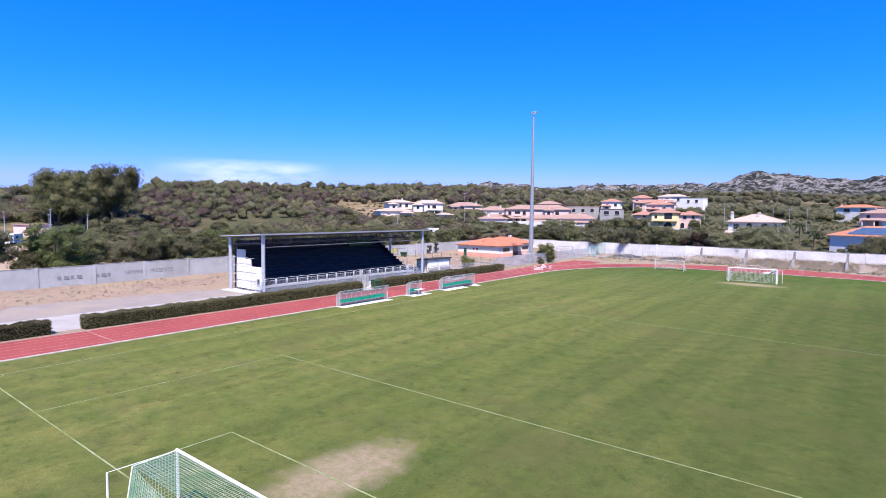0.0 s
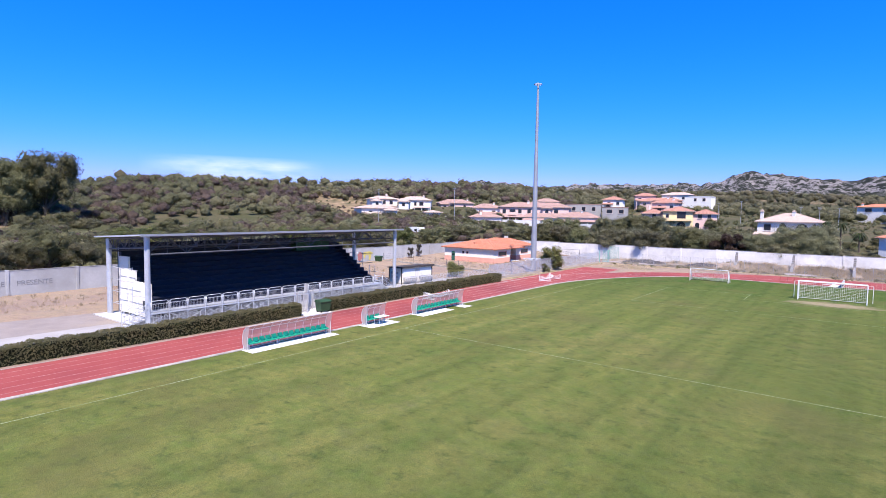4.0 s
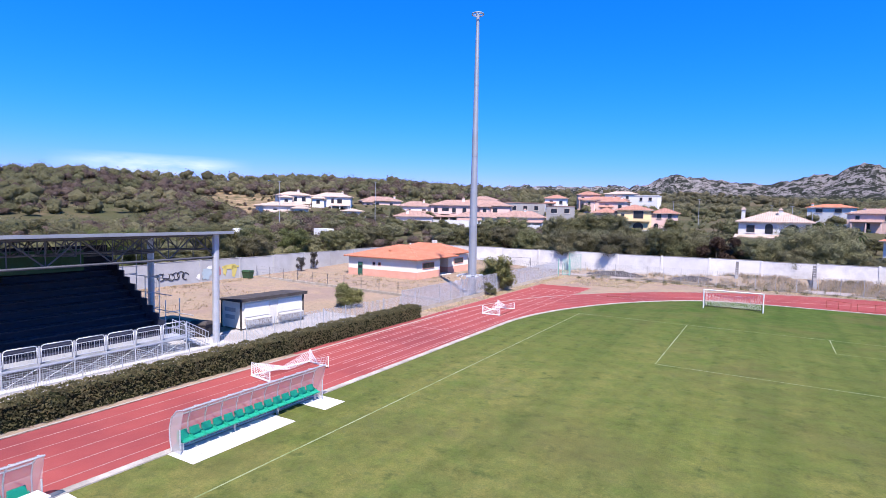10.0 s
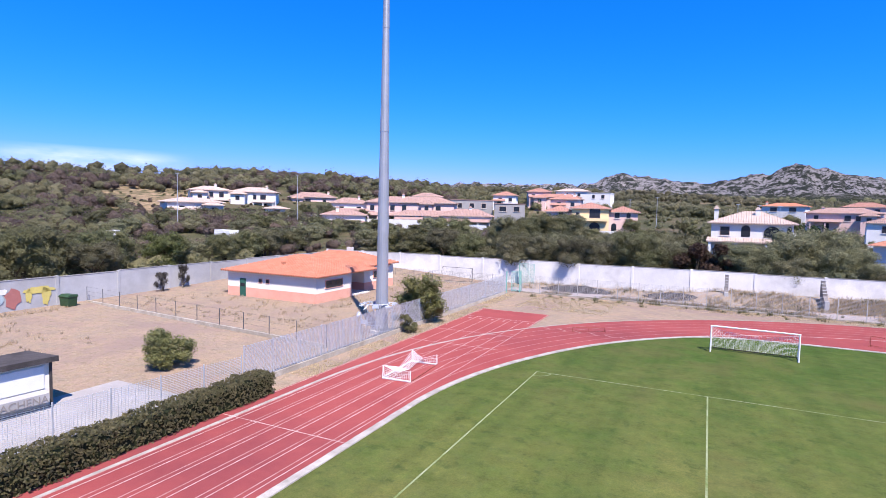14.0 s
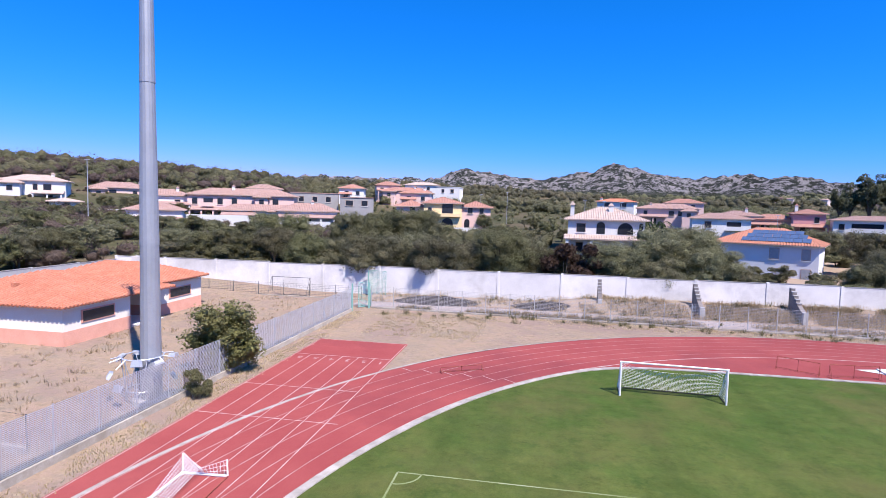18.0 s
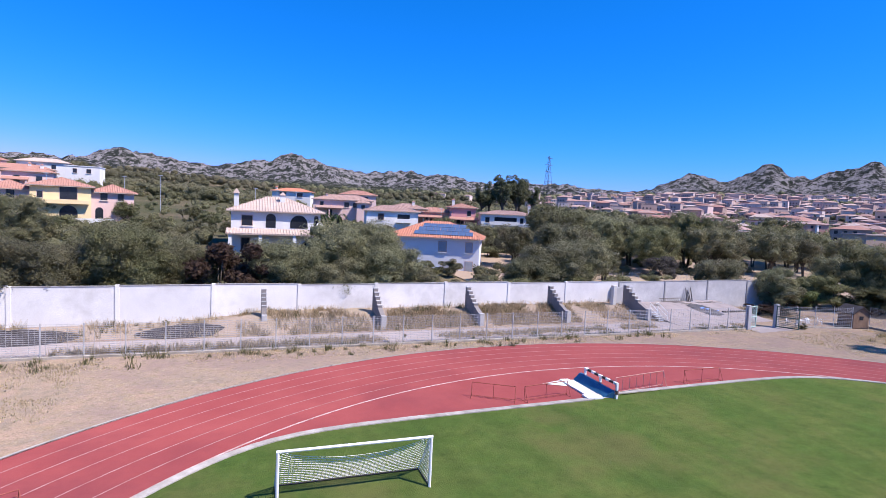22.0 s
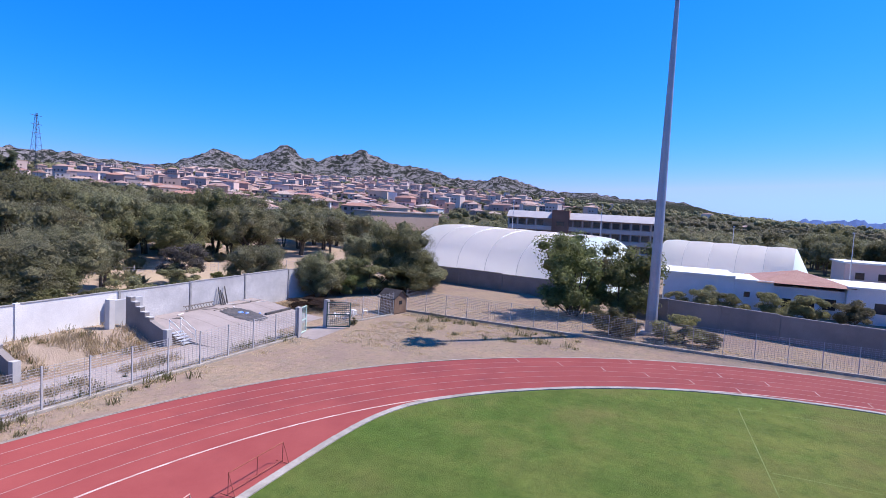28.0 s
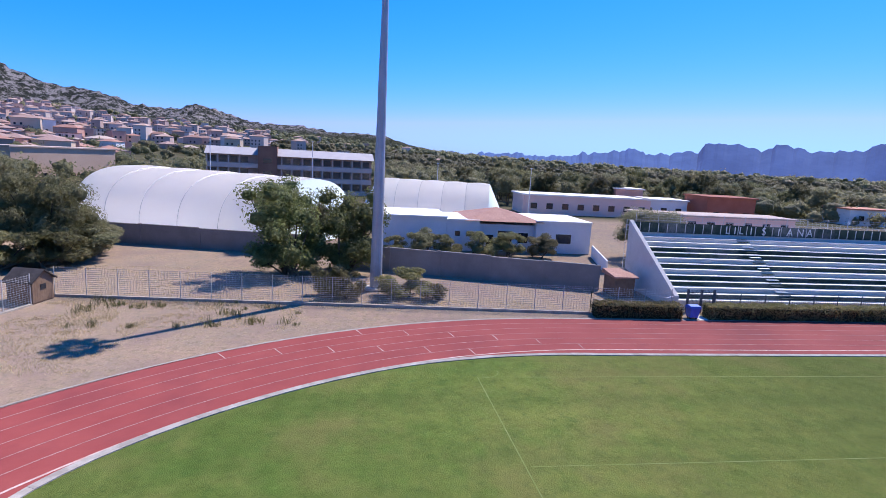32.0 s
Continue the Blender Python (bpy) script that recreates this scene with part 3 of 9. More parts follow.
def panel_wall(name, a, b, h, material, label, step=7.0, t=0.16, fall=0.0, post=0.16, joint=None):
    """A wall of concrete panels between posts."""
    w = thing(name, label=label, category="wall", kind="structure")
    d = math.hypot(b[0] - a[0], b[1] - a[1])
    n = max(1, round(d / step))
    for i in range(n):
        p, q = [(a[0] + (b[0] - a[0]) * s, a[1] + (b[1] - a[1]) * s) for s in ((i + 0.012) / n, (i + 0.988) / n)]
        hh = h - fall * i / n + 0.05 * (i % 3)
        part("panel", Mesh().run(p, q, t, -0.3, hh), material, w)
        part("coping", Mesh().run(p, q, t + 0.07, hh, hh + 0.07), M_COPING, w, "grey weathered coping")
        e = (a[0] + (b[0] - a[0]) * i / n, a[1] + (b[1] - a[1]) * i / n)
        u = ((b[0] - a[0]) / d, (b[1] - a[1]) / d)
        part("post", Mesh().run((e[0] - u[0] * post, e[1] - u[1] * post), (e[0] + u[0] * post, e[1] + u[1] * post), t + 0.16, -0.3, hh + 0.09), joint or material, w)
    return w


panel_wall("wall_far", (-82, 93.5), (22.4, 93.5), 3.45, M_WALLW, "long whitewashed concrete boundary wall with stained panels", 7.2)
panel_wall("wall_far_east", (22.4, 93.5), (58, 93.5), 3.45, M_WALLS, "grey stained concrete boundary wall behind the slab", 7.2, post=0.09, joint=M_COPING)
wall_left = panel_wall("wall_left", (-82, 93.5), (-79.5, 20), 3.0, M_WALLG, "grey concrete boundary wall with graffiti", 6.5)
panel_wall("wall_left_near", (-79.5, 20), (-75.5, -70), 2.9, M_WALLG, "grey concrete boundary wall with scrawled writing", 7.5)
panel_wall("wall_right", (60.5, 58), (51.5, 32.0), 2.5, M_WALLD, "dull brown-grey block wall", 5.5)
panel_wall("wall_right_far", (74, 97), (66, 60.5), 2.4, M_WALLD, "dull brown-grey block wall below the white dome", 7)

# stepped buttress walls behind the far fence
def buttress(x, y0, y1, h0, t=0.42):
    """Stepped retaining wall: a low pier in front, a sloping shoulder, five steps up to the back."""
    w = thing("buttress_wall", label="stepped grey concrete retaining wall with painted side shade and a pale front pier", category="wall", group="stepped walls")
    d = y0 - y1
    part("pier", box(x - t / 2 - 0.02, x + t / 2 + 0.02, y1, y1 + 0.4, 0, 1.25), M_CONC, w, "pale concrete front pier")
    q = [(y1 + 0.4, 1.2), (y1 + d * 0.42, 1.75)]
    # darker than the pier, with the shade of the side faces painted in
    part("shoulder", Mesh().hexa([(x + sx * t / 2, y, 0) for sx, y in ((-1, q[0][0]), (1, q[0][0]), (1, q[1][0]), (-1, q[1][0]))] + [(x + sx * t / 2, y, z) for sx, (y, z) in ((-1, q[0]), (1, q[0]), (1, q[1]), (-1, q[1]))]), M_WALLD, w)
    n = 5
    for i in range(n):
        ya, yb = [q[1][0] + (y0 - q[1][0]) * k / n for k in (i, i + 1)]
        z = 1.95 + (h0 - 1.95) * i / (n - 1)
        part("step_block", box(x - t / 2, x + t / 2, ya, yb, 0, z), M_WALLD, w)
        part("coping", box(x - t / 2 - 0.03, x + t / 2 + 0.03, ya - 0.03, yb - 0.04, z, z + 0.07), M_CONC, w)


M_BED = surface("bed_earth", (0.375, 0.29, 0.225), (0.31, 0.25, 0.195), 0.9, 9, 0.95, relief=0.7, dist=0.05, c3=(0.29, 0.235, 0.15))


def bed_z(x, y):
    """Earth banked up towards the far wall, higher between the retaining walls."""
    k = min(1, max(0, (x + 26) / 8)) * min(1, max(0, (24.5 - x) / 3))
    u = min(1, max(0, (y - 88.8) / 2.6))
    return (0.25 + 0.85 * k) * (u * u * (3 - 2 * u)) * (1 + 0.12 * noise.noise(Vector((x * 0.5, y * 0.8, 4)))) + 0.01


bedm = Mesh()
for i in range(99):
    for j in range(9):
        g4 = [(-45 + (i + a) * 0.72, 88.8 + (j + b) * 0.52) for a, b in ((0, 0), (1, 0), (1, 1), (0, 1))]
        bedm.quad(*[(x, min(y, 93.42), bed_z(x, y)) for x, y in g4])
single("ground_bed", bedm, M_BED, "banked dry earth along the far wall", "ground", kind="structure", smooth=True)
for bx, by in ((-18.2, 90.4), (-8.0, 88.4), (1.8, 88.2), (11.7, 88.0), (22.0, 87.6)):
    buttress(bx, 91.9, by, 3.3)
single("end_pillar", box(20.2, 20.65, 91.6, 92.1, 0, 3.3), M_PALE, "pale concrete pillar beside the last retaining wall", "pillar")
single("end_wall", box(21.2, 24.2, 93.0, 93.35, 0, 2.9), M_WALLG, "low concrete end wall with a tiled coping", "wall", "stepped walls")
M_SLAB = surface("dusty_slab", (0.315, 0.27, 0.255), (0.38, 0.33, 0.315), 0.4, 12, 0.95, c3=(0.25, 0.215, 0.205))


def ramp_z(y):
    u = min(1, max(0, (y - 84.6) / 8.4))
    return 0.03 + 0.98 * u * u * (3 - 2 * u)


slab = thing("slab_terrace", label="bare dusty concrete slab sloping up to the wall", category="slab", kind="structure")
for i in range(7):
    slabm, xa, xb = Mesh(), 23.4 + i * 2.04 + 0.012, 23.4 + (i + 1) * 2.04 - 0.012
    for j in range(16):
        y0, y1 = 84.5 + j * 0.555, 84.5 + (j + 1) * 0.555
        slabm.hexa([(xa, y0, -0.05), (xb, y0, -0.05), (xb, y1, -0.05), (xa, y1, -0.05), (xa, y0, ramp_z(y0)), (xb, y0, ramp_z(y0)), (xb, y1, ramp_z(y1)), (xa, y1, ramp_z(y1))])
    part("slab_bay", slabm, M_SLAB, slab)

stair = thing("terrace_stair", label="short white steel stair with handrails beside the slab", category="stair")
for k in range(5):
    part("stair_step", box(22.7, 23.8, 86.9 + k * 0.3, 87.2 + k * 0.3, 0.16 * k + 0.1, 0.16 * k + 0.15), M_STEEL, stair)
for x in (22.7, 23.8):
    part("handrail", Mesh().tube((x, 86.9, 1.0), (x, 88.4, 1.8), 0.035, 6).tube((x, 86.9, 0), (x, 86.9, 1.0), 0.035, 6).tube((x, 88.4, 0), (x, 88.4, 1.8), 0.035, 6).tube((x, 86.9, 0.55), (x, 88.4, 1.35), 0.025, 5), M_WHITE, stair)

M_YARD = surface("dusty_yard", (0.24, 0.205, 0.19), (0.30, 0.26, 0.24), 0.4, 12, 0.95, c3=(0.34, 0.28, 0.22))
# paving along the stand and the trackside strips
single("pavement_stand", Mesh().quad((-52, YS, 0.012), (-43.2, YS, 0.012), (-43.2, 34, 0.012), (-52, 34, 0.012)), M_PATH, "grey paved strip in front of the grandstand", "pavement", kind="structure")
single("pavement_yard", Mesh().quad((-66, -64, 0.010), (-52, -64, 0.010), (-52, -10.5, 0.010), (-58, -10.5, 0.010)), M_YARD, "dusty grey concrete yard", "pavement", kind="structure")
single("pavement_service", Mesh().quad((-45.5, 85.2, 0.014), (30, 82.6, 0.014), (30, 86.6, 0.014), (-45.5, 88.6, 0.014)), M_SLAB, "grey service path behind the fence", "pavement", kind="structure")

M_DRYLOT = surface("dry_lot", (0.40, 0.30, 0.225), (0.33, 0.255, 0.19), 0.12, 5, 0.95, relief=0.5, dist=0.05, c3=(0.46, 0.37, 0.24))


def lot(name, corner, u, v, nu, nv, label):
    """A bare patch laid over the rising ground."""
    m = Mesh()
    at = lambda i, j: (corner[0] + u[0] * i + v[0] * j, corner[1] + u[1] * i + v[1] * j)
    top = lambda p: (p[0], p[1], terrain(*p) + 0.12)
    for i in range(nu):
        for j in range(nv):
            m.quad(top(at(i, j)), top(at(i + 1, j)), top(at(i + 1, j + 1)), top(at(i, j + 1)))
    single(name, m, M_DRYLOT, label, "ground", kind="structure", smooth=True)


lot("ground_grove", (14, 94.2), (4, 0), (0, 4), 24, 15, "dry trampled earth under the grove")
lot("ground_car_park", (-178, -34), (4, 0), (0, 4), 24, 9, "dusty bare earth of a car park and dirt road")

# dark heaps of rubber crumb and ash behind the fence
M_ASH = surface("dark_ash", (0.055, 0.050, 0.055), (0.10, 0.09, 0.09), 1.2, 9, 0.95, relief=0.8, dist=0.05)


def heap(x, y, rx, ry, h, seed):
    m, n, rings = Mesh(), 26, 6
    at = lambda r, k: (x + rx * r * math.cos(6.2832 * k / n) * (1 + 0.25 * noise.noise(Vector((math.cos(6.2832 * k / n) * 1.6, math.sin(6.2832 * k / n) * 1.6, seed)))), y + ry * r * math.sin(6.2832 * k / n), 0.004 + bed_z(x + rx * r * math.cos(6.2832 * k / n), y + ry * r * math.sin(6.2832 * k / n)) + h * (1 - r * r) * (0.7 + 0.6 * noise.noise(Vector((k * 0.9, r * 4, seed)))) + (0.02 if r < 1 else 0))
    for j in range(rings):
        for k in range(n):
            m.quad(at(j / rings, k), at((j + 1) / rings, k), at((j + 1) / rings, (k + 1) % n), at(j / rings, (k + 1) % n))
    single("ash_mound", m, M_ASH, "low dark mound of ash and rubber crumb behind the fence", "mound", "ash mounds", smooth=True)


for hx, hy, hrx, hry, hh, hs in ((-36.5, 89.6, 5.0, 1.9, 0.75, 1), (-24.8, 89.8, 3.2, 1.5, 0.6, 2)):
    heap(hx, hy, hrx, hry, hh, hs)

# clutter round the slab
M_TARP = surface("black_plastic_sheet", (0.05, 0.048, 0.052), (0.12, 0.108, 0.105), 1.5, 12, 0.6, relief=0.6, dist=0.03)
M_SACK = surface("blue_plastic_sack", (0.05, 0.16, 0.55), (0.30, 0.45, 0.80), 3, 14, 0.5)
M_TIMBER = surface("grey_timber", (0.20, 0.175, 0.155), (0.30, 0.265, 0.24), 2, 18, 0.9)
random.seed(52)
tarp = Mesh()
for i in range(24):
    for j in range(30):
        g4 = [(30.4 + (i + a) * 0.13, 87.2 + (j + b) * 0.15) for a, b in ((0, 0), (1, 0), (1, 1), (0, 1))]
        x, y = g4[0]
        edge = min(1, abs(x - 32) / 1.5) ** 3 + min(1, abs(y - 89.4) / 2.2) ** 3
        if 0.4 * noise.noise(Vector((x * 1.1, y * 0.7, 2))) + 0.2 * noise.noise(Vector((x * 3, y * 2, 6))) > edge * 0.8 - 0.6:
            tarp.quad(*[(p, q, ramp_z(q) + 0.03 + 0.06 * abs(noise.noise(Vector((p * 2, q * 2, 1))))) for p, q in g4])
single("plastic_sheet", tarp, M_TARP, "torn black plastic sheet lying on the slab", "sheet")
for x, y, w in ((32.1, 89.9, 0.34), (32.5, 89.5, 0.26), (33.6, 88.9, 0.18)):
    sack = Mesh()
    for j in range(5):
        for k in range(10):
            def at(jj, kk):
                a, e = kk * 0.62832, jj * 0.314
                q = w * math.cos(e) * (1 + 0.3 * noise.noise(Vector((math.cos(a) + x * 9, math.sin(a), e))))
                return (x + q * math.cos(a), y + 0.6 * q * math.sin(a), ramp_z(y) + 0.5 * w * math.sin(e))
            sack.quad(at(j, k), at(j, k + 1), at(j + 1, k + 1), at(j + 1, k))
    single("sack", sack, M_SACK, "crumpled blue and white plastic sack on the slab", "sack", "sacks", smooth=True)
for k in range(4):
    x = 32.7 + k * 0.27
    single("rolled_net", Mesh().tube((x, 92.75, ramp_z(92.7) + 0.01), (x + 0.12, 93.3, 2.7 - 0.3 * (k % 3)), 0.08, 8, 0.05), M_TARP, "dark rolled net leaning against the wall", "net roll", "net rolls")
ladder = thing("ladder", label="old timber ladder lying along the wall foot", category="ladder")
for dy, dz in ((0, 0.05), (0.25, 0.40)):
    part("rail", Mesh().run((28.4, 92.75 + dy), (31.9, 92.75 + dy), 0.07, ramp_z(92.7) + dz, ramp_z(92.7) + dz + 0.09), M_TIMBER, ladder)
for k in range(10):
    part("rung", Mesh().tube((28.6 + k * 0.34, 92.76, ramp_z(92.7) + 0.08), (28.6 + k * 0.34, 93.02, ramp_z(92.7) + 0.45), 0.03, 5), M_TIMBER, ladder)
for k in range(14):
    x, y, a, q = random.uniform(26, 37), random.uniform(91.4, 92.9), random.uniform(0, 3.1), random.uniform(0.3, 1.3)
    single("plank", Mesh().run((x - q * math.cos(a), min(93.2, y - 0.3 * q * math.sin(a))), (x + q * math.cos(a), min(93.2, y + 0.3 * q * math.sin(a))), 0.12, ramp_z(y), ramp_z(y) + 0.06), (M_TIMBER, M_PALE)[k % 3 == 0], "loose board on the slab by the wall", "board", "loose boards")
single("slab_border", box(33.7, 37.4, 88.2, 88.45, 0.2, 0.62), M_TARP, "dark timber border beside the slab", "border")


def chair(x, y, turn, tilt):
    t = thing("plastic_chair", (x, y, 0.02), turn, "white plastic garden chair beside the mesh fence", "chair", "garden chairs")
    t.matrix_basis = pose(x, y, 0.03 if not tilt else 0.30, tilt, 0, turn)
    part("seat", box(-0.22, 0.22, -0.22, 0.22, 0.40, 0.43), M_WHITE, t)
    part("backrest", Mesh().hexa([(-0.22, 0.18, 0.43), (0.22, 0.18, 0.43), (0.22, 0.22, 0.43), (-0.22, 0.22, 0.43), (-0.2, 0.28, 0.85), (0.2, 0.28, 0.85), (0.2, 0.31, 0.85), (-0.2, 0.31, 0.85)]), M_WHITE, t)
    for sx in (-1, 1):
        part("armrest", box(min(sx * 0.2, sx * 0.26), max(sx * 0.2, sx * 0.26), -0.2, 0.24, 0.62, 0.65), M_WHITE, t)
        for sy in (-1, 1):
            part("leg", Mesh().tube((sx * 0.24, sy * 0.22, 0), (sx * 0.2, sy * 0.18, 0.4), 0.025, 5), M_WHITE, t)


for x, y, a, tilt in ((37.2, 82.6, 20, 0), (38.0, 82.5, 70, 88), (39.4, 82.4, 200, 0), (40.2, 82.2, 150, 90), (41.4, 81.9, 30, 0)):
    chair(x, y, a, tilt)

# kerb between grass and track
kerb = thing("kerb", label="weathered pale concrete kerb along the track", category="kerb", kind="structure")
kpath = inner_edge(-0.12)
kstone = Mesh().box(-0.19, 0.19, -0.497, 0.497, 0, 0.085).data("kerbstone", M_KERB)
kjoin = Mesh()
count = 0
for i in range(len(kpath) - 1):
    p, q = Vector(kpath[i]), Vector(kpath[i + 1])
    d = (q - p).length
    n = max(1, round(d / 1.0))
    for k in range(n):
        c = p.lerp(q, (k + 0.5) / n)
        ang = math.degrees(math.atan2(-(q - p).x, (q - p).y))
        if c.y > -20 and count < 290 and (c.x < 0 or c.y > 30):
            ob = part("kerbstone", kstone, None, kerb)
            ob.matrix_basis = pose(c.x, c.y, random.uniform(-0.006, 0.006), 0, 0, ang + random.uniform(-0.4, 0.4)) @ Matrix.Diagonal((1, d / n * 1.01, 1, 1))
            count += 1
        else:
            u = (q - p).normalized() * d / n * 0.505
            kjoin.run(tuple(c - u), tuple(c + u), 0.38, 0, 0.085)
rest = part("kerb_rest", kjoin, M_KERB, kerb)
rest["kind"] = "stuff"
single("track_edging", strip(outer_edge(0.12), 0.22, 0.03), M_KERB, "pale edging along the outside of the track", "kerb", kind="structure")

# ---- fences ----
M_PLINTH = surface("rubble_plinth", (0.34, 0.30, 0.25), (0.50, 0.45, 0.39), 1.6, 12, 0.95, c3=(0.28, 0.24, 0.19))
def mesh_panel(a, b, z0, z1, gap_h, gap_v, wire=0.012):
    """Welded wires between two posts."""
    m = Mesh()
    d = math.hypot(b[0] - a[0], b[1] - a[1])
    for i in range(int((z1 - z0) / gap_h) + 1):
        m.run(a, b, wire, z0 + i * gap_h, z0 + i * gap_h + wire * 1.6)
    n = int(d / gap_v)
    for i in range(1, n):
        x, y = a[0] + (b[0] - a[0]) * i / n, a[1] + (b[1] - a[1]) * i / n
        u = ((b[0] - a[0]) / d * wire / 2, (b[1] - a[1]) / d * wire / 2)
        m.run((x - u[0], y - u[1]), (x + u[0], y + u[1]), wire, z0, z1)
    return m


def fence(name, a, b, h, label, step=2.5, base=0.25, gap_h=0.12, gap_v=0.25, wire=0.012, material=None, post=0.05, base_mat=None):
    material = material or M_STEEL
    f = thing(name, label=label, category="fence")
    d = math.hypot(b[0] - a[0], b[1] - a[1])
    n = max(1, round(d / step))
    at = lambda s: (a[0] + (b[0] - a[0]) * s, a[1] + (b[1] - a[1]) * s)
    if base:
        part("plinth", Mesh().run(a, b, 0.24, -0.1, base), base_mat or M_PLINTH, f, "low concrete plinth")
    for i in range(n + 1):
        x, y = at(i / n)
        part("post", Mesh().box(x - post / 2, x + post / 2, y - post / 2, y + post / 2, 0, h + 0.05), material, f)
        if i < n:
            part("wire_panel", mesh_panel(at(i / n), at((i + 1) / n), base + 0.05, h, gap_h, gap_v, wire), material, f)["kind"] = "stuff"
    return f


fence("trackside_fence", (-46.3, 19.5), (-44.6, 36.5), 1.9, "galvanised wire mesh fence behind the hedge", 2.4, 0.15, 0.09, 0.16, 0.011)
fence("trackside_fence", (-44.5, 36.6), (-44.2, 81.6), 2.45, "tall galvanised mesh fence on a concrete plinth", 2.4, 0.35, 0.075, 0.14, 0.018)
fence("stand_fence", (-45.7, -15.5), (-45.9, -2.6), 1.25, "low galvanised mesh fence before the grandstand", 2.2, 0, 0.6, 0.13, 0.012)
fence("stand_fence", (-45.9, 1.6), (-46.25, 19.2), 1.25, "low galvanised mesh fence before the grandstand", 2.2, 0, 0.6, 0.13, 0.012)
fence("far_fence", (-42.8, 84.2), (29.4, 81.7), 2.35, "dull wire mesh fence round the bend", 2.5, 0.16, 0.14, 0.30, 0.013, M_FENCE, 0.075)
fence("side_fence", (34.4, 81.9), (43.2, 79.6), 2.35, "wire mesh fence beside the gate", 2.2, 0.12, 0.16, 0.22, 0.010, M_FENCE)
fence("side_fence", (45.8, 79.3), (43.0, 36.5), 2.35, "wire mesh fence on a low concrete plinth", 2.4, 0.22, 0.16, 0.22, 0.010, M_FENCE)
fence("side_fence", (43.0, 36.5), (42.8, 29.4), 2.35, "wire mesh fence beside the terrace", 2.4, 0.12, 0.16, 0.22, 0.010, M_FENCE)
fence("yard_fence", (-80, 49.5), (-46.2, 46.5), 1.7, "thin wire fence on a low wall across the yard", 3.0, 0.3, 0.45, 50, 0.006, M_DARK, 0.045)
fence("grove_fence", (40, 122), (70, 110.5), 1.5, "slack wire fence on thin posts under the trees", 3.0, 0, 0.3, 0.5, 0.012, M_FENCE, 0.07)
fence("back_fence", (-45.5, 89.0), (-81, 88), 1.6, "wire mesh fence near the far wall", 3.2, 0.1, 0.2, 0.4, 0.010, M_DARK)

# ---- gates ----
def gate_leaf(parent, a, b, z0, z1, material, bars=6):
    leaf = part("gate_leaf", Mesh().run(a, b, 0.05, z0, z0 + 0.06), material, parent)
    m = Mesh().run(a, b, 0.05, z1 - 0.06, z1)
    for s in (0, 1):
        x, y = (a, b)[s]
        m.box(x - 0.03, x + 0.03, y - 0.03, y + 0.03, z0, z1)
    part("leaf_frame", m, material, leaf)
    part("leaf_mesh", mesh_panel(a, b, z0 + 0.1, z1 - 0.1, 0.14, 0.12, 0.014), material, leaf)


g = thing("pedestrian_gate", label="open steel mesh gate between concrete posts", category="gate")
for x, y in ((29.7, 81.7), (34.2, 81.9)):
    part("gate_post", box(x - 0.2, x + 0.2, y - 0.2, y + 0.2, 0, 2.55), M_CONC, g, "pale concrete post")
M_GATEPALE = surface("pale_green_paint", (0.42, 0.58, 0.50), (0.52, 0.66, 0.58), 2, 20, 0.7)
M_GATEDARK = surface("dark_green_paint", (0.035, 0.085, 0.08), (0.06, 0.12, 0.11), 2, 20, 0.7)
for a, b, z1, paint, gap in (((29.9, 81.8), (31.5, 82.2), 2.4, M_GATEPALE, 5.0), ((34.0, 81.7), (35.0, 79.9), 2.4, M_GATEDARK, 0.18)):
    leaf = part("gate_leaf", Mesh().run(a, b, 0.06, 0.12, 0.20), paint, g)
    part("top_rail", Mesh().run(a, b, 0.06, z1 - 0.08, z1), paint, leaf)
    part("middle_rail", Mesh().run(a, b, 0.07, 1.2, 1.29), paint, leaf)
    for x, y in (a, b):
        part("stile", box(x - 0.04, x + 0.04, y - 0.04, y + 0.04, 0.12, z1), paint, leaf)
    part("leaf_grille", mesh_panel(a, b, 0.2, z1 - 0.08, gap, 0.16, 0.02), paint, leaf)
g = thing("stand_gate", label="open grey barred gate in the gap of the hedge", category="gate")
for x, y in ((-44.1, -1.5), (-44.6, 1.0)):
    part("gate_post", box(x - 0.06, x + 0.06, y - 0.06, y + 0.06, 0, 2.1), M_FENCE, g)
gate_leaf(g, (-44.05, -1.4), (-43.0, -1.0), 0.1, 2.0, M_FENCE)
gate_leaf(g, (-44.55, 0.9), (-44.25, -0.5), 0.1, 2.0, M_FENCE)
g = thing("corner_gate", label="tall open teal mesh gate in the corner of the fence", category="gate")
for x, y in ((-44.2, 82.0), (-43.0, 84.0), (-45.9, 92.8)):
    part("gate_post", box(x - 0.07, x + 0.07, y - 0.07, y + 0.07, 0, 2.9), M_TEAL, g)
gate_leaf(g, (-44.1, 83.8), (-43.1, 84.9), 0.1, 2.8, M_TEAL)
gate_leaf(g, (-45.8, 92.4), (-43.3, 91.6), 0.1, 3.2, M_TEAL)
single("gate_apron", Mesh().quad((29.6, 80.0, 0.018), (35.2, 80.3, 0.018), (34.4, 82.6, 0.018), (29.8, 82.4, 0.018)), M_SLAB, "dusty concrete apron before the gate", "slab")

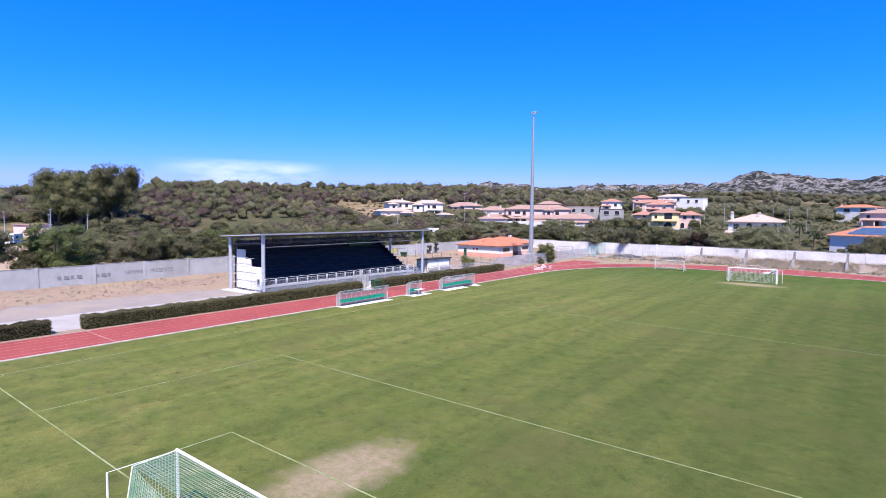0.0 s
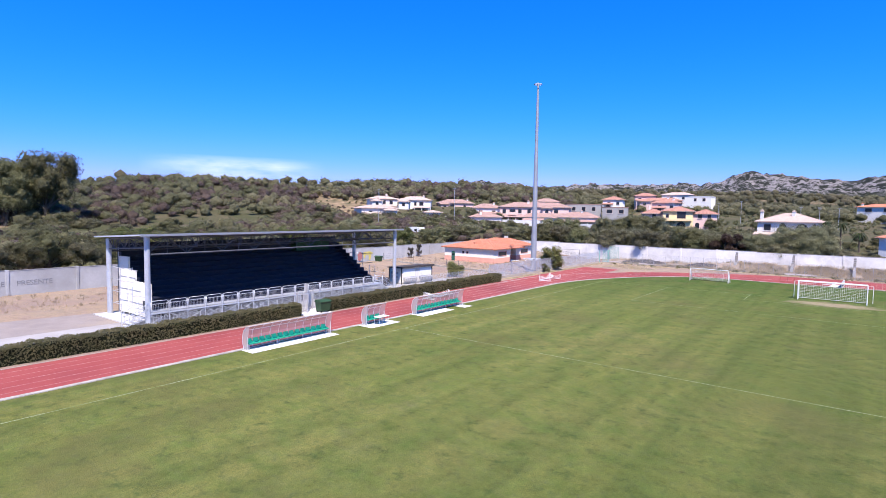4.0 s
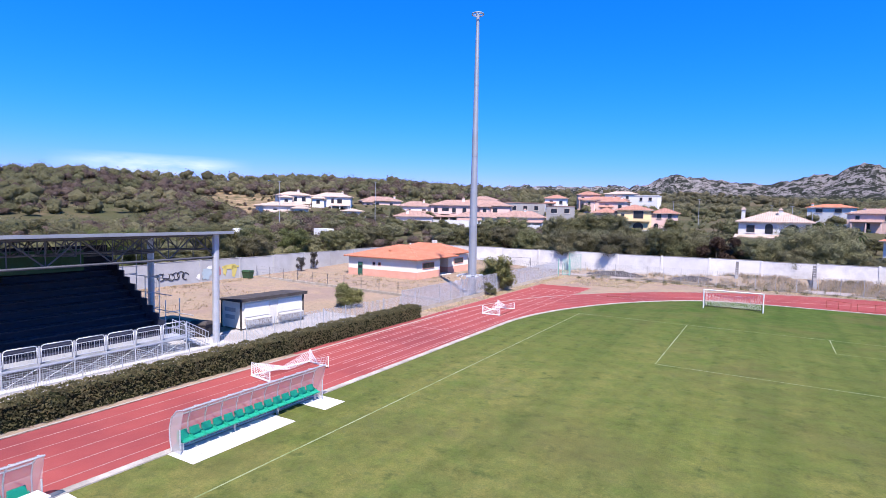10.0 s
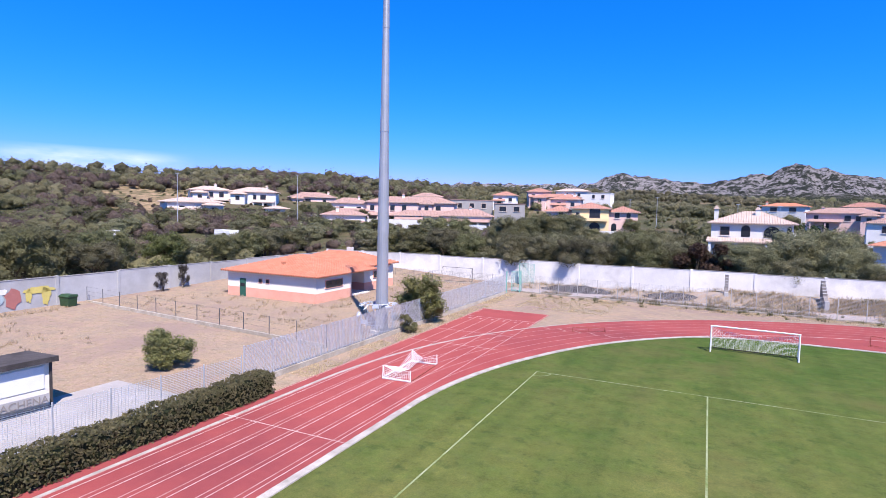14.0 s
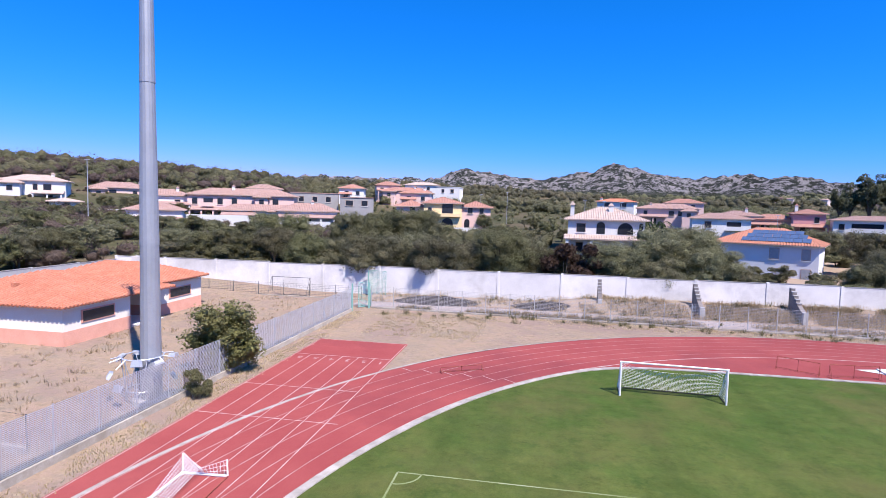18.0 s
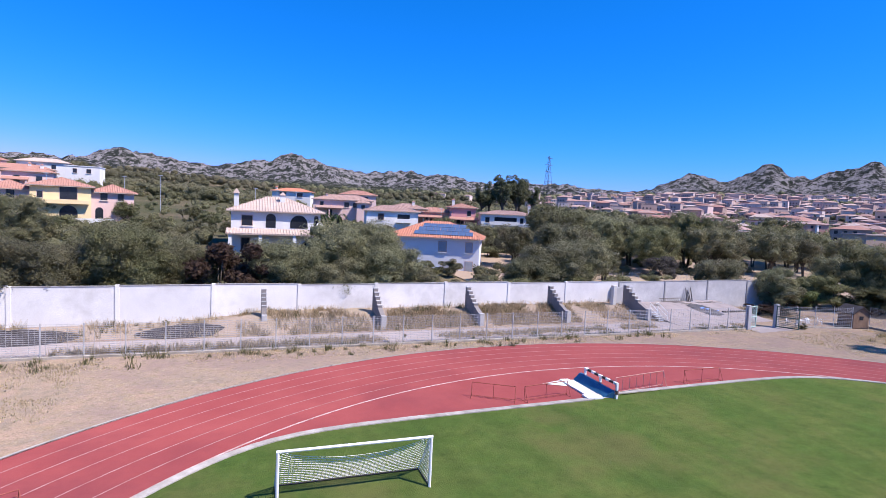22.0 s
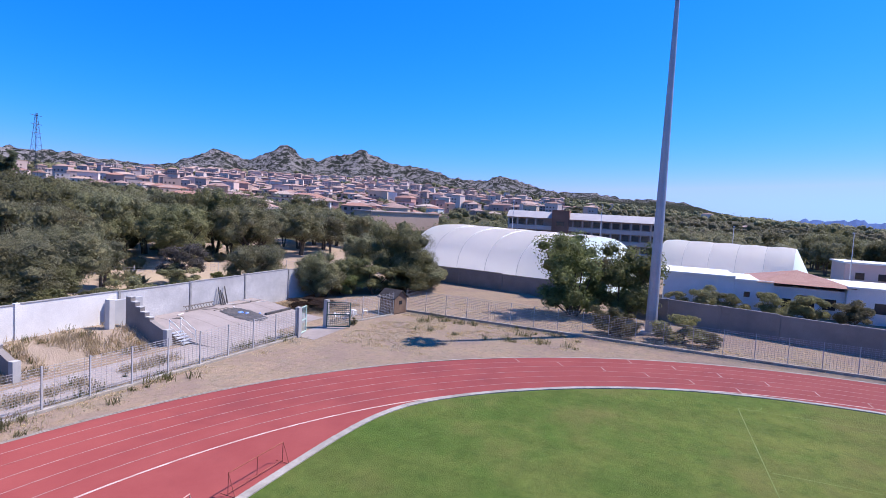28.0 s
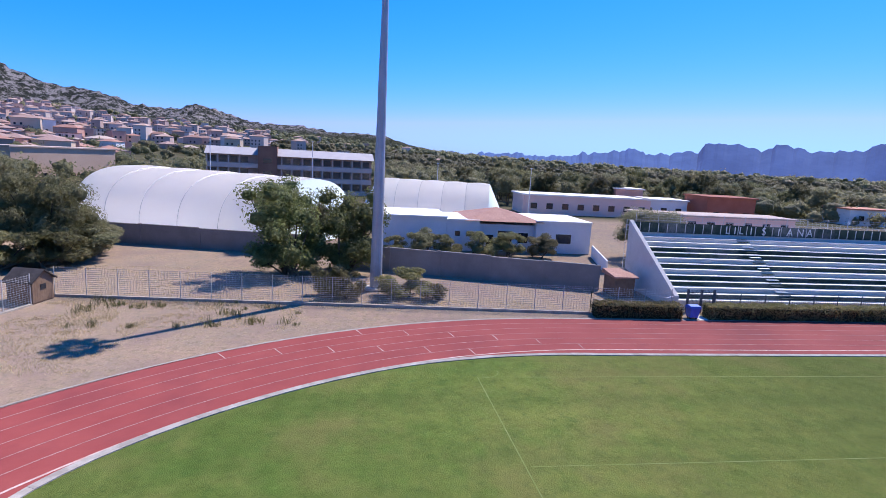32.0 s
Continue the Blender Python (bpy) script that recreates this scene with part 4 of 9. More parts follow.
# ---- floodlight masts ----
def mast(x, y, h, label, crown=1.0, lamps=6):
    t = thing("floodlight_mast", (x, y, 0), 0, label, "floodlight mast", "floodlight masts")
    n = 4
    for i in range(n):
        z0, z1 = h * i / n, h * (i + 1) / n
        r = lambda z: 0.56 - 0.38 * z / h
        part("shaft", Mesh().tube((0, 0, z0), (0, 0, z1 + (0.25 if i < n - 1 else 0)), r(z0) + (0.02 if i else 0), 16, r(z1)), M_MAST, t, smooth=False)
    part("base_plate", Mesh().tube((0, 0, 0), (0, 0, 0.25), 1.0, 16), M_CONC, t, "round concrete footing")
    ring = Mesh()
    for i in range(12):
        a, b = [2 * math.pi * k / 12 for k in (i, i + 1)]
        ring.tube((1.2 * crown * math.cos(a), 1.2 * crown * math.sin(a), h), (1.2 * crown * math.cos(b), 1.2 * crown * math.sin(b), h), 0.07, 5)
        if i % 3 == 0:
            ring.tube((0, 0, h), (1.2 * crown * math.cos(a), 1.2 * crown * math.sin(a), h), 0.05, 5)
    part("crown_ring", ring, M_STEEL, t)
    for i in range(lamps):
        a = 2 * math.pi * i / lamps
        c, s = math.cos(a), math.sin(a)
        q0 = 0.55 + 0.2 * (i % 3 == 1)
        part("lamp_arm", Mesh().tube((0.3 * c, 0.3 * s, h), (q0 * c, q0 * s, h - 0.1), 0.07, 5), M_STEEL, t)
        part("lamp", Mesh().hexa([(c * q - s * w, s * q + c * w, h + z) for z in (-0.4, 0.05) for q, w in ((q0, -0.26), (q0 + 1.15, -0.34), (q0 + 1.15, 0.34), (q0, 0.26))]), M_STEEL, t)
    return t


mast_a = mast(-45.6, 53.4, 34.2, "tall tapered grey steel floodlight mast with a small bare crown", 0.6, 0)
mast_b = mast(50.2, 54.3, 34.5, "tall tapered grey steel floodlight mast with a wide ring of lamps", 0.5, 9)
# the lowered lamp carriage at the foot of the first mast
lc = thing("lamp_carriage", (-46.1, 53.4, 0), 0, "lowered ring of floodlights round the foot of the mast", "floodlights")
for z, r in ((0.7, 0.85), (2.5, 1.05)):
    rg = Mesh()
    for i in range(16):
        a, b = [2 * math.pi * k / 16 for k in (i, i + 1)]
        rg.tube((r * math.cos(a), r * math.sin(a), z), (r * math.cos(b), r * math.sin(b), z), 0.045, 5)
    part("ring", rg, M_STEEL, lc)
random.seed(3)
for i in range(11):
    a, b = 2 * math.pi * i / 11, 2 * math.pi * (i + random.uniform(0.3, 1.2)) / 11
    part("strut", Mesh().tube((0.85 * math.cos(a), 0.85 * math.sin(a), 0.0 if i % 3 == 0 else 0.7), (1.05 * math.cos(b), 1.05 * math.sin(b), 2.5), 0.03, 4), M_STEEL, lc)
    part("bracket", Mesh().tube((1.05 * math.cos(b), 1.05 * math.sin(b), 2.5), (1.6 * math.cos(b), 1.6 * math.sin(b), 2.5 + random.uniform(-0.5, 0.25)), 0.03, 4), M_STEEL, lc)
lamp_shape = Mesh().hexa([(-0.16, -0.24, -0.06), (0.22, -0.3, -0.06), (0.22, 0.3, -0.06), (-0.16, 0.24, -0.06), (-0.12, -0.18, 0.14), (0.22, -0.26, 0.10), (0.22, 0.26, 0.10), (-0.12, 0.18, 0.14)]).data("lamp", M_STEEL)
for i in range(9):
    a = 2 * math.pi * i / 9 + 0.3
    r, z = 1.35 + 0.25 * random.random(), random.choice((2.5, 2.3, 1.6, 1.1))
    o = part("lamp", lamp_shape, None, lc)
    o.matrix_basis = pose(r * math.cos(a), r * math.sin(a), z, random.uniform(-20, 20), random.uniform(-10, 70), math.degrees(a))

# ---- goals ----
def net_panel(p, q, r, s, gap=0.16, wire=0.010, sag=0.0):
    """Net between the corners p q (bottom) and s r (top)."""
    m = Mesh()
    p, q, r, s = map(Vector, (p, q, r, s))
    nu, nv = max(2, round((q - p).length / gap)), max(2, round((s - p).length / gap))
    def g(u, v):
        w = p.lerp(q, u).lerp(s.lerp(r, u), v)
        w.z = max(0.05, w.z - sag * math.sin(math.pi * u) ** 0.6 * v)
        return w
    ku, kv = (12, 4) if sag else (1, 1)
    for i in range(nu + 1):
        for k in range(kv):
            m.tube(g(i / nu, k / kv), g(i / nu, (k + 1) / kv), wire, 3)
    for j in range(nv + 1):
        for k in range(ku):
            m.tube(g(k / ku, j / nv), g((k + 1) / ku, j / nv), wire, 3)
    return m


def goal(name, m, w, h, depth, top, label, stays=False, rad=0.06, gap=0.2, wire=0.011, sag=0.0, bars=None, net=None):
    g = thing(name, label=label, category="goal", group="goals")
    g.matrix_basis = m
    for s in (-1, 1):
        part("post", Mesh().tube((s * w / 2, 0, 0), (s * w / 2, 0, h), rad, 8), M_WHITE, g)
        part("side_brace", Mesh().tube((s * w / 2, 0, h), (s * w / 2, top, h * 0.98), 0.025, 5).tube((s * w / 2, top, h * 0.98), (s * w / 2, depth, 0.05), 0.025, 5), M_WHITE, g)
        part("ground_bar", Mesh().tube((s * w / 2, 0, 0.05), (s * w / 2, depth, 0.05), 0.03, 5), bars or M_WHITE, g)
        part("side_net", net_panel((s * w / 2, 0, 0.05), (s * w / 2, depth, 0.05), (s * w / 2, top, h), (s * w / 2, 0, h), gap, wire), net or M_NET, g)
        if stays:
            part("stay_post", Mesh().tube((s * (w / 2 + 0.6), 2.2, 0), (s * (w / 2 + 0.6), 2.2, 2.2), 0.04, 6).tube((s * (w / 2 + 0.6), 2.2, 2.2), (s * w / 2, 0, h), 0.012, 4), M_WHITE, g)
    part("crossbar", Mesh().tube((-w / 2 - rad, 0, h), (w / 2 + rad, 0, h), rad, 8), M_WHITE, g)
    part("rear_bar", Mesh().tube((-w / 2, depth, 0.05), (w / 2, depth, 0.05), 0.03, 5), bars or M_WHITE, g)
    part("back_net", net_panel((-w / 2, depth, 0.05), (w / 2, depth, 0.05), (w / 2, top, h), (-w / 2, top, h), gap, wire, sag), net or M_NET, g)
    if top > 0.2:
        part("roof_net", net_panel((-w / 2, 0, h), (w / 2, 0, h), (w / 2, top, h), (-w / 2, top, h), gap, wire), net or M_NET, g)
    return g


goal("football_goal", pose(0, PY1, 0.034), 7.32, 2.44, 2.0, 1.6, "full-size white goal with net on the worn goalmouth", True)
goal("football_goal", pose(0, PY0, 0.034, 0, 0, 180), 7.32, 2.44, 2.0, 1.6, "full-size white goal with a sagging net", True, 0.06, 0.13, 0.010, 0.45, None, M_NETG)
goal("small_goal", pose(-17.08, 60.58, 0.034, 0, 0, -2.5), 5.85, 2.05, 1.5, 0.15, "white junior goal with a low slack net behind the pitch", False, 0.06, 0.16, 0.008, 0.5, M_BLACK)


def fallen_goal(x, y, turn, label):
    """A training goal tipped on its face: two end frames with a sagging net between."""
    g = thing("fallen_goal", (x, y, 0.03), turn, label, "goal", "goals")
    w, d, h = 4.3, 1.9, 0.85
    for s in (-1, 1):
        yy = s * w / 2
        part("end_bar", Mesh().tube((0, yy, 0.05), (d, yy, 0.05), 0.055, 6), M_WHITE, g)
        part("end_post", Mesh().tube((0, yy, 0.05), (0.05, yy, h), 0.035, 5).tube((d, yy, 0.05), (d - 0.02, yy, h * 0.85), 0.035, 5), M_WHITE, g)
        part("end_net", net_panel((0, yy, 0.05), (d / 2, yy, 0.05), (d / 2, yy - s * 0.25, h * 0.5), (0, yy, h), 0.13, 0.011), M_NET, g)
        part("end_net", net_panel((d / 2, yy, 0.05), (d, yy, 0.05), (d, yy, h * 0.85), (d / 2, yy - s * 0.25, h * 0.5), 0.13, 0.011), M_NET, g)
        part("slack_net", net_panel((0.1, yy, h), (0.9, yy - s * 0.3, h * 0.5), (0.8, 0, 0.12), (0.1, 0, 0.2), 0.13, 0.011), M_NET, g)
    part("long_bar", Mesh().tube((0, -w / 2, 0.06), (0, w / 2, 0.06), 0.055, 6), M_WHITE, g)
    part("crossbar", Mesh().tube((d, -w / 2, 0.05), (d, w / 2, 0.05), 0.03, 6), M_RUST, g)


M_RUST = surface("rusty_red_steel", (0.28, 0.07, 0.05), (0.36, 0.12, 0.09), 4, 30, 0.8)
M_PALERUST = surface("pale_rusted_rail", (0.50, 0.26, 0.22), (0.60, 0.36, 0.31), 4, 30, 0.8)
fallen_goal(-38.6, 44.2, 4, "white training goal tipped over on the track")
fallen_goal(-39.9, 16.9, -8, "white training goal lying on the track behind the dugout")
rusty = goal("rusty_goal", pose(-55.3, 91.0, 0, 0, 0, 180), 5.0, 2.0, 1.2, 0.2, "thin old goal frame by the far wall", False, 0.03, 0.9, 0.004)

for ob in rusty.children:
    ob.data.materials[0] = M_DARK

# ---- hedges ----
def hedge(a, b, h, w, label, per=700):
    t = thing("hedge", label=label, category="hedge", group="hedges")
    d = math.hypot(b[0] - a[0], b[1] - a[1])
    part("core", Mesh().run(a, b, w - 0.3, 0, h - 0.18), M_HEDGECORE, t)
    ux, uy = (b[0] - a[0]) / d, (b[1] - a[1]) / d
    rng = np.random.default_rng(int(abs(a[1] * 10)) + 3)
    n = int(d * per)
    q = rng.random((n, 4))
    s, face = q[:, 0] * d, q[:, 1]
    k = 0.09 * np.sin(s * 1.9 + a[0]) * np.sin(s * 0.63) + 0.05 * np.sin(s * 5.3 + 1) + rng.normal(0, 0.035, n)
    o = np.where(face < 0.42, (q[:, 2] - 0.5) * w, np.sign(q[:, 2] - 0.5) * (w / 2 + k * 0.8))
    z = np.where(face < 0.42, h + k, q[:, 3] ** 0.8 * h)
    end = face > 0.97
    s, o = np.where(end, np.round(q[:, 0]) * d + k, s), np.where(end, (q[:, 2] - 0.5) * w, o)
    c = np.stack([a[0] + ux * s - uy * o, a[1] + uy * s + ux * o, z], 1)
    nr = rng.normal(size=(n, 3)) + (0, 0, 0.4)
    nr /= np.linalg.norm(nr, axis=1)[:, None]
    u = np.cross(nr, rng.normal(size=(n, 3)))
    u *= (rng.uniform(0.045, 0.085, n) / np.linalg.norm(u, axis=1))[:, None]
    v = np.cross(nr, u) * 0.65
    m = quads_mesh("leaves", np.stack([c - u - v * 0.4, c + u * 0.4 - v, c + u + v * 0.5, c - u * 0.5 + v], 1).reshape(-1, 3), M_HEDGE)
    part("leaves", m, M_HEDGE, t)
    return t


random.seed(5)
hedge((-42.7, -66), (-42.9, -41.2), 1.25, 1.3, "clipped evergreen hedge along the track")
hedge((-42.9, -38.4), (-42.8, -2.4), 1.25, 1.35, "long clipped evergreen hedge along the track")
hedge((-42.8, 1.4), (-42.9, 36.6), 1.25, 1.35, "long clipped evergreen hedge ending at the mesh fence")
hedge((42.6, 36.3), (42.3, 28.9), 1.2, 1.4, "short clipped dark hedge before the terrace")
hedge((42.3, 26.3), (42.0, -30), 1.2, 1.4, "long clipped dark hedge before the terrace")

# ---- covered grandstand ----
SX0, SX1, SY0, SY1 = -48.6, -58.2, -14.9, 19.3      # front and back, near and far end
BALUSTER = Mesh().tube((0, 0, 0), (0, 0, 0.68), 0.011, 4).data("baluster", M_STEEL)


def grandstand():
    t = thing("grandstand", label="covered steel grandstand with dark blue benches and a flat ribbed roof", category="grandstand")
    for y in (SY0 + 0.4, SY1 - 0.4):
        for x in (SX0 - 0.3, SX1 + 1.2):
            col = part("column", Mesh().tube((x, y, 0), (x, y, 8.15 if x > -55 else 7.65), 0.25, 14), M_STEEL, t, smooth=False)
            part("column_foot", box(x - 0.5, x + 0.5, y - 0.5, y + 0.5, 0, 0.12), M_PALE, col)
    tilt = lambda z: [(x, y, z - (0.0 if x > -55 else 0.5)) for x, y in ((SX1, SY0 - 0.5), (SX0 + 0.4, SY0 - 0.5), (SX0 + 0.4, SY1 + 0.6), (SX1, SY1 + 0.6))]
    roof = part("roof", Mesh().hexa(tilt(8.24) + tilt(8.32)), M_ROOFMET, t)
    m = Mesh()
    y = SY0 - 0.45
    while y < SY1 + 0.55:
        m.hexa([(x, yy, z - (0.0 if x > -55 else 0.5)) for z in (8.32, 8.37) for x, yy in ((SX1, y), (SX0 + 0.42, y), (SX0 + 0.42, y + 0.06), (SX1, y + 0.06))])
        y += 0.5
    part("roof_rib", m, M_ROOFMET, roof)
    part("fascia", box(SX0 + 0.4, SX0 + 0.5, SY0 - 0.5, SY1 + 0.6, 8.20, 8.40), M_MAST, t)
    # trusses: front and middle girders along the stand, cross girders between
    def girder(p, q, depth, n):
        p, q = Vector(p), Vector(q)
        g = Mesh().tube(p, q, 0.085, 6).tube(p - Vector((0, 0, depth)), q - Vector((0, 0, depth)), 0.085, 6)
        for i in range(n):
            a, b = p.lerp(q, i / n), p.lerp(q, (i + 1) / n)
            lo = Vector((0, 0, depth))
            g.tube(a, a - lo, 0.035, 4)
            g.tube(*((a, b - lo) if i % 2 else (a - lo, b)), 0.05, 4)
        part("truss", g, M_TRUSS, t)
    for x in (SX0 - 0.3, -53.2, SX1 + 1.2):
        girder((x, SY0 + 0.4, 8.1 if x > -55 else 7.6), (x, SY1 - 0.4, 8.1 if x > -55 else 7.6), 1.6 if x > -50 else 1.2, 18)
    for i in range(8):
        y = SY0 + 0.4 + (SY1 - SY0 - 0.8) * i / 7
        girder((SX0 - 0.3, y, 8.1), (SX1 + 1.2, y, 7.65), 1.0, 7)
    # benches rising to the back
    rows, y0, y1 = 10, SY0 + 1.6, SY1 - 3.6
    for i in range(rows):
        x, z = -50.3 - i * 0.72, 1.15 + i * 0.46
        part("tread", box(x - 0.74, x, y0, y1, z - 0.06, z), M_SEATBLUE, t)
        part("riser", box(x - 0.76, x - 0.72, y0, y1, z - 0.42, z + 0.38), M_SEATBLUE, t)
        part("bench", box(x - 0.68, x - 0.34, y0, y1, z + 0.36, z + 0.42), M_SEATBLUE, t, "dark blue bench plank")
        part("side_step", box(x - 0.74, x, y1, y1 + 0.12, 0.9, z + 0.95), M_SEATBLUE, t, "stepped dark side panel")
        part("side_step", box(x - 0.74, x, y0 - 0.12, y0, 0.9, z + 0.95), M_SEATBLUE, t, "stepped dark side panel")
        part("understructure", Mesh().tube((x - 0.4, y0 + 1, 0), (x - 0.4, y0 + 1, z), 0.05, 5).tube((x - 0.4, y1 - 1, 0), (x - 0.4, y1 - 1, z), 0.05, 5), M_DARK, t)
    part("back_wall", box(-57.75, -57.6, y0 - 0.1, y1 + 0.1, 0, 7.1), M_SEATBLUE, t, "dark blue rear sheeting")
    part("press_box", box(-57.55, -56.4, 8.0, 13.5, 5.4, 6.9), surface("dark_green_board", (0.02, 0.07, 0.03), (0.03, 0.10, 0.045), 2, 20, 0.7), t, "dark green press box")
    # white stepped end wall
    w = Mesh()
    for x0, x1, h in ((-56.6, -54.6, 5.9), (-54.6, -53.2, 4.6), (-53.2, -50.2, 3.6)):
        w.box(x0, x1, y0 - 0.42, y0 - 0.24, 0.35, h)
    part("end_wall", w, M_CREAM, t, "stepped cream end wall")
    part("end_wall_door", box(-51.5, -51.0, y0 - 0.5, y0 - 0.425, 0.9, 1.9), M_DARK, t)
    part("plinth_slab", box(-58.0, -48.0, SY0 - 0.8, SY1 + 0.4, 0, 0.10), M_CONC, t, "pale concrete base slab")
    # front gangway with railings
    part("gangway", box(-50.3, -48.6, y0 - 1.2, y1 + 0.6, 0.98, 1.10), M_STEEL, t, "galvanised front gangway")
    n = 17
    for i in range(n + 1):
        y = y0 - 1.2 + (y1 - y0 + 1.8) * i / n
        part("gangway_leg", Mesh().tube((-48.65, y, 0), (-48.65, y, 2.15), 0.045, 6), M_STEEL, t)
        if i < n:
            yb = y0 - 1.2 + (y1 - y0 + 1.8) * (i + 1) / n
            ya_, yb_ = y + 0.1, yb - 0.1
            top = [(ya_, 1.2), (ya_, 2.06), (ya_ + 0.05, 2.16), (ya_ + 0.16, 2.2), (yb_ - 0.16, 2.2), (yb_ - 0.05, 2.16), (yb_, 2.06), (yb_, 1.2)]
            g = Mesh()
            for (p0, z0), (p1, z1) in zip(top, top[1:]):
                g.tube((-48.65, p0, z0), (-48.65, p1, z1), 0.032, 6)
            part("railing", g, M_STEEL, t, "bent tube railing with rounded corners", smooth=True)
            for z in (1.24, 1.92):
                part("mid_rail", Mesh().tube((-48.65, ya_, z), (-48.65, yb_, z), 0.024, 5), M_STEEL, t)
            for k in range(1, 11):
                o = part("baluster", BALUSTER, None, t)
                o.location = (-48.65, ya_ + (yb_ - ya_) * k / 11, 1.24)
            part("brace", Mesh().tube((-48.65, y, 0.1), (-48.65, yb, 0.95), 0.022, 4), M_STEEL, t)
            part("brace", Mesh().tube((-48.65, y, 0.95), (-48.65, yb, 0.1), 0.022, 4), M_STEEL, t)
            part("skirt_mesh", mesh_panel((-48.62, y), (-48.62, yb), 0.1, 0.95, 0.12, 0.12, 0.012), M_STEEL, t)
    # stairs at both ends
    for ya, s in ((y1 + 0.6, 1), (y0 - 1.2, -1)):
        for k in range(6):
            part("stair_step", box(-50.2, -48.7, min(ya, ya + s * 0.28) + s * k * 0.28, max(ya, ya + s * 0.28) + s * k * 0.28, 0.86 - k * 0.17, 0.92 - k * 0.17), M_STEEL, t)
        for x in (-50.25, -48.65):
            for dz in (0.2, 0.65, 1.1):
                part("stair_rail", Mesh().tube((x, ya, 1.0 + dz), (x, ya + s * 1.75, dz), 0.03, 5), M_STEEL, t)
            for k in range(8):
                part("stair_bar", Mesh().tube((x, ya + s * 0.25 * k, 1.0 - 0.143 * k), (x, ya + s * 0.25 * k, 2.1 - 0.143 * k), 0.016, 4), M_STEEL, t)
    # scaffold towers at the ends
    for yb in (y0 - 0.9, y1 + 1.4):
        g = Mesh()
        for x in (-51.5, -54, -57):
            top = 2.6 + (-x - 50.3) * 0.62
            for dy in (0, 1.1):
                g.tube((x, yb + dy - 0.5, 0), (x, yb + dy - 0.5, top), 0.035, 5)
            for z in (1.2, 2.4, 3.6, 4.8):
                if z < top:
                    g.tube((x, yb - 0.5, z), (x, yb + 0.6, z), 0.03, 4)
                    g.tube((x, yb, z), (x + 2.5, yb, z), 0.03, 4)
        part("scaffold", g, M_STEEL, t)
    return t


grandstand()
single("railing_box", box(-48.85, -48.55, 3.2, 3.5, 1.2, 2.2), M_CONC, "grey electrical cabinet on the railing", "cabinet")

# stand gate with concrete path to the track
g = thing("stand_gate", label="grey steel gate with bars standing open in the hedge gap", category="gate")
for ya, yb, x1 in ((-2.2, -0.6, -44.6), (-0.4, 1.2, -45.2)):
    m = Mesh()
    for k in range(9):
        s = k / 8
        m.tube((-43.6 + (x1 + 43.6) * s, ya + (yb - ya) * s, 0.12), (-43.6 + (x1 + 43.6) * s, ya + (yb - ya) * s, 1.85), 0.05 if k in (0, 8) else 0.016, 6)
    for z in (0.15, 1.0, 1.82):
        m.tube((-43.6, ya, z), (x1, yb, z), 0.03, 5)
    part("gate_leaf", m, M_STEEL, g)
single("gate_path", box(-46.0, -41.8, -2.2, 1.2, 0.0, 0.05), M_PALE, "pale concrete path through the hedge", "slab")


# ---- wheeled bin ----
def wheelie(name, at, turn, material, label, w=1.35, d=1.0, h=1.15, lid=None):
    t = thing(name, at, turn, label, "bin")
    part("body", Mesh().hexa([(-w / 2 + .08, -d / 2 + .1, .15), (w / 2 - .08, -d / 2 + .1, .15), (w / 2 - .08, d / 2 - .1, .15), (-w / 2 + .08, d / 2 - .1, .15), (-w / 2, -d / 2, h), (w / 2, -d / 2, h), (w / 2, d / 2, h), (-w / 2, d / 2, h)]), material, t)
    part("lid", Mesh().hexa([(-w / 2 - .04, -d / 2 - .04, h), (w / 2 + .04, -d / 2 - .04, h), (w / 2 + .04, d / 2 + .04, h), (-w / 2 - .04, d / 2 + .04, h), (-w / 2, -d / 4, h + .2), (w / 2, -d / 4, h + .2), (w / 2, d / 2, h + .14), (-w / 2, d / 2, h + .14)]), lid or material, t)
    part("rim", Mesh().box(-w / 2 - .05, w / 2 + .05, -d / 2 - .05, d / 2 + .05, h - .08, h), material, t)
    for sx in (-1, 1):
        for sy in (-1, 1):
            part("wheel", Mesh().tube((sx * (w / 2 - .2) - .04, sy * (d / 2 - .2), .09), (sx * (w / 2 - .2) + .04, sy * (d / 2 - .2), .09), .09, 10), M_BLACK, t)
    return t


M_BIN = surface("dark_green_plastic", (0.022, 0.060, 0.025), (0.035, 0.085, 0.035), 3, 20, 0.5)
M_BINBLUE = surface("blue_plastic", (0.02, 0.10, 0.50), (0.03, 0.14, 0.60), 3, 20, 0.45)
wheelie("wheeled_bin", (-42.3, 0.5, 0.05), 88, M_BIN, "dark green wheeled rubbish bin by the gate")
wheelie("wheeled_bin", (-79.0, 47.0, 0), 5, M_BIN, "dark green wheeled bin by the grey wall")
wheelie("wheeled_bin", (-51.6, 19.6, 0), 20, M_BLACK, "black wheeled bin behind the stand column")
wheelie("wheeled_bin", (-53.6, 18.8, 0), -10, M_BIN, "dark bin beside another behind the stand", lid=M_BLACK)
wheelie("wheeled_bin", (42.2, 27.7, 0), 90, M_BINBLUE, "bright blue wheeled bin in the hedge gap", 0.9, 0.8, 1.0)
single("white_slab", Mesh().quad((41.6, 26.5, 0.04), (43.1, 26.4, 0.04), (43.1, 27.2, 0.04), (41.6, 27.3, 0.04)), M_PALE, "white concrete slab in the hedge gap", "slab")


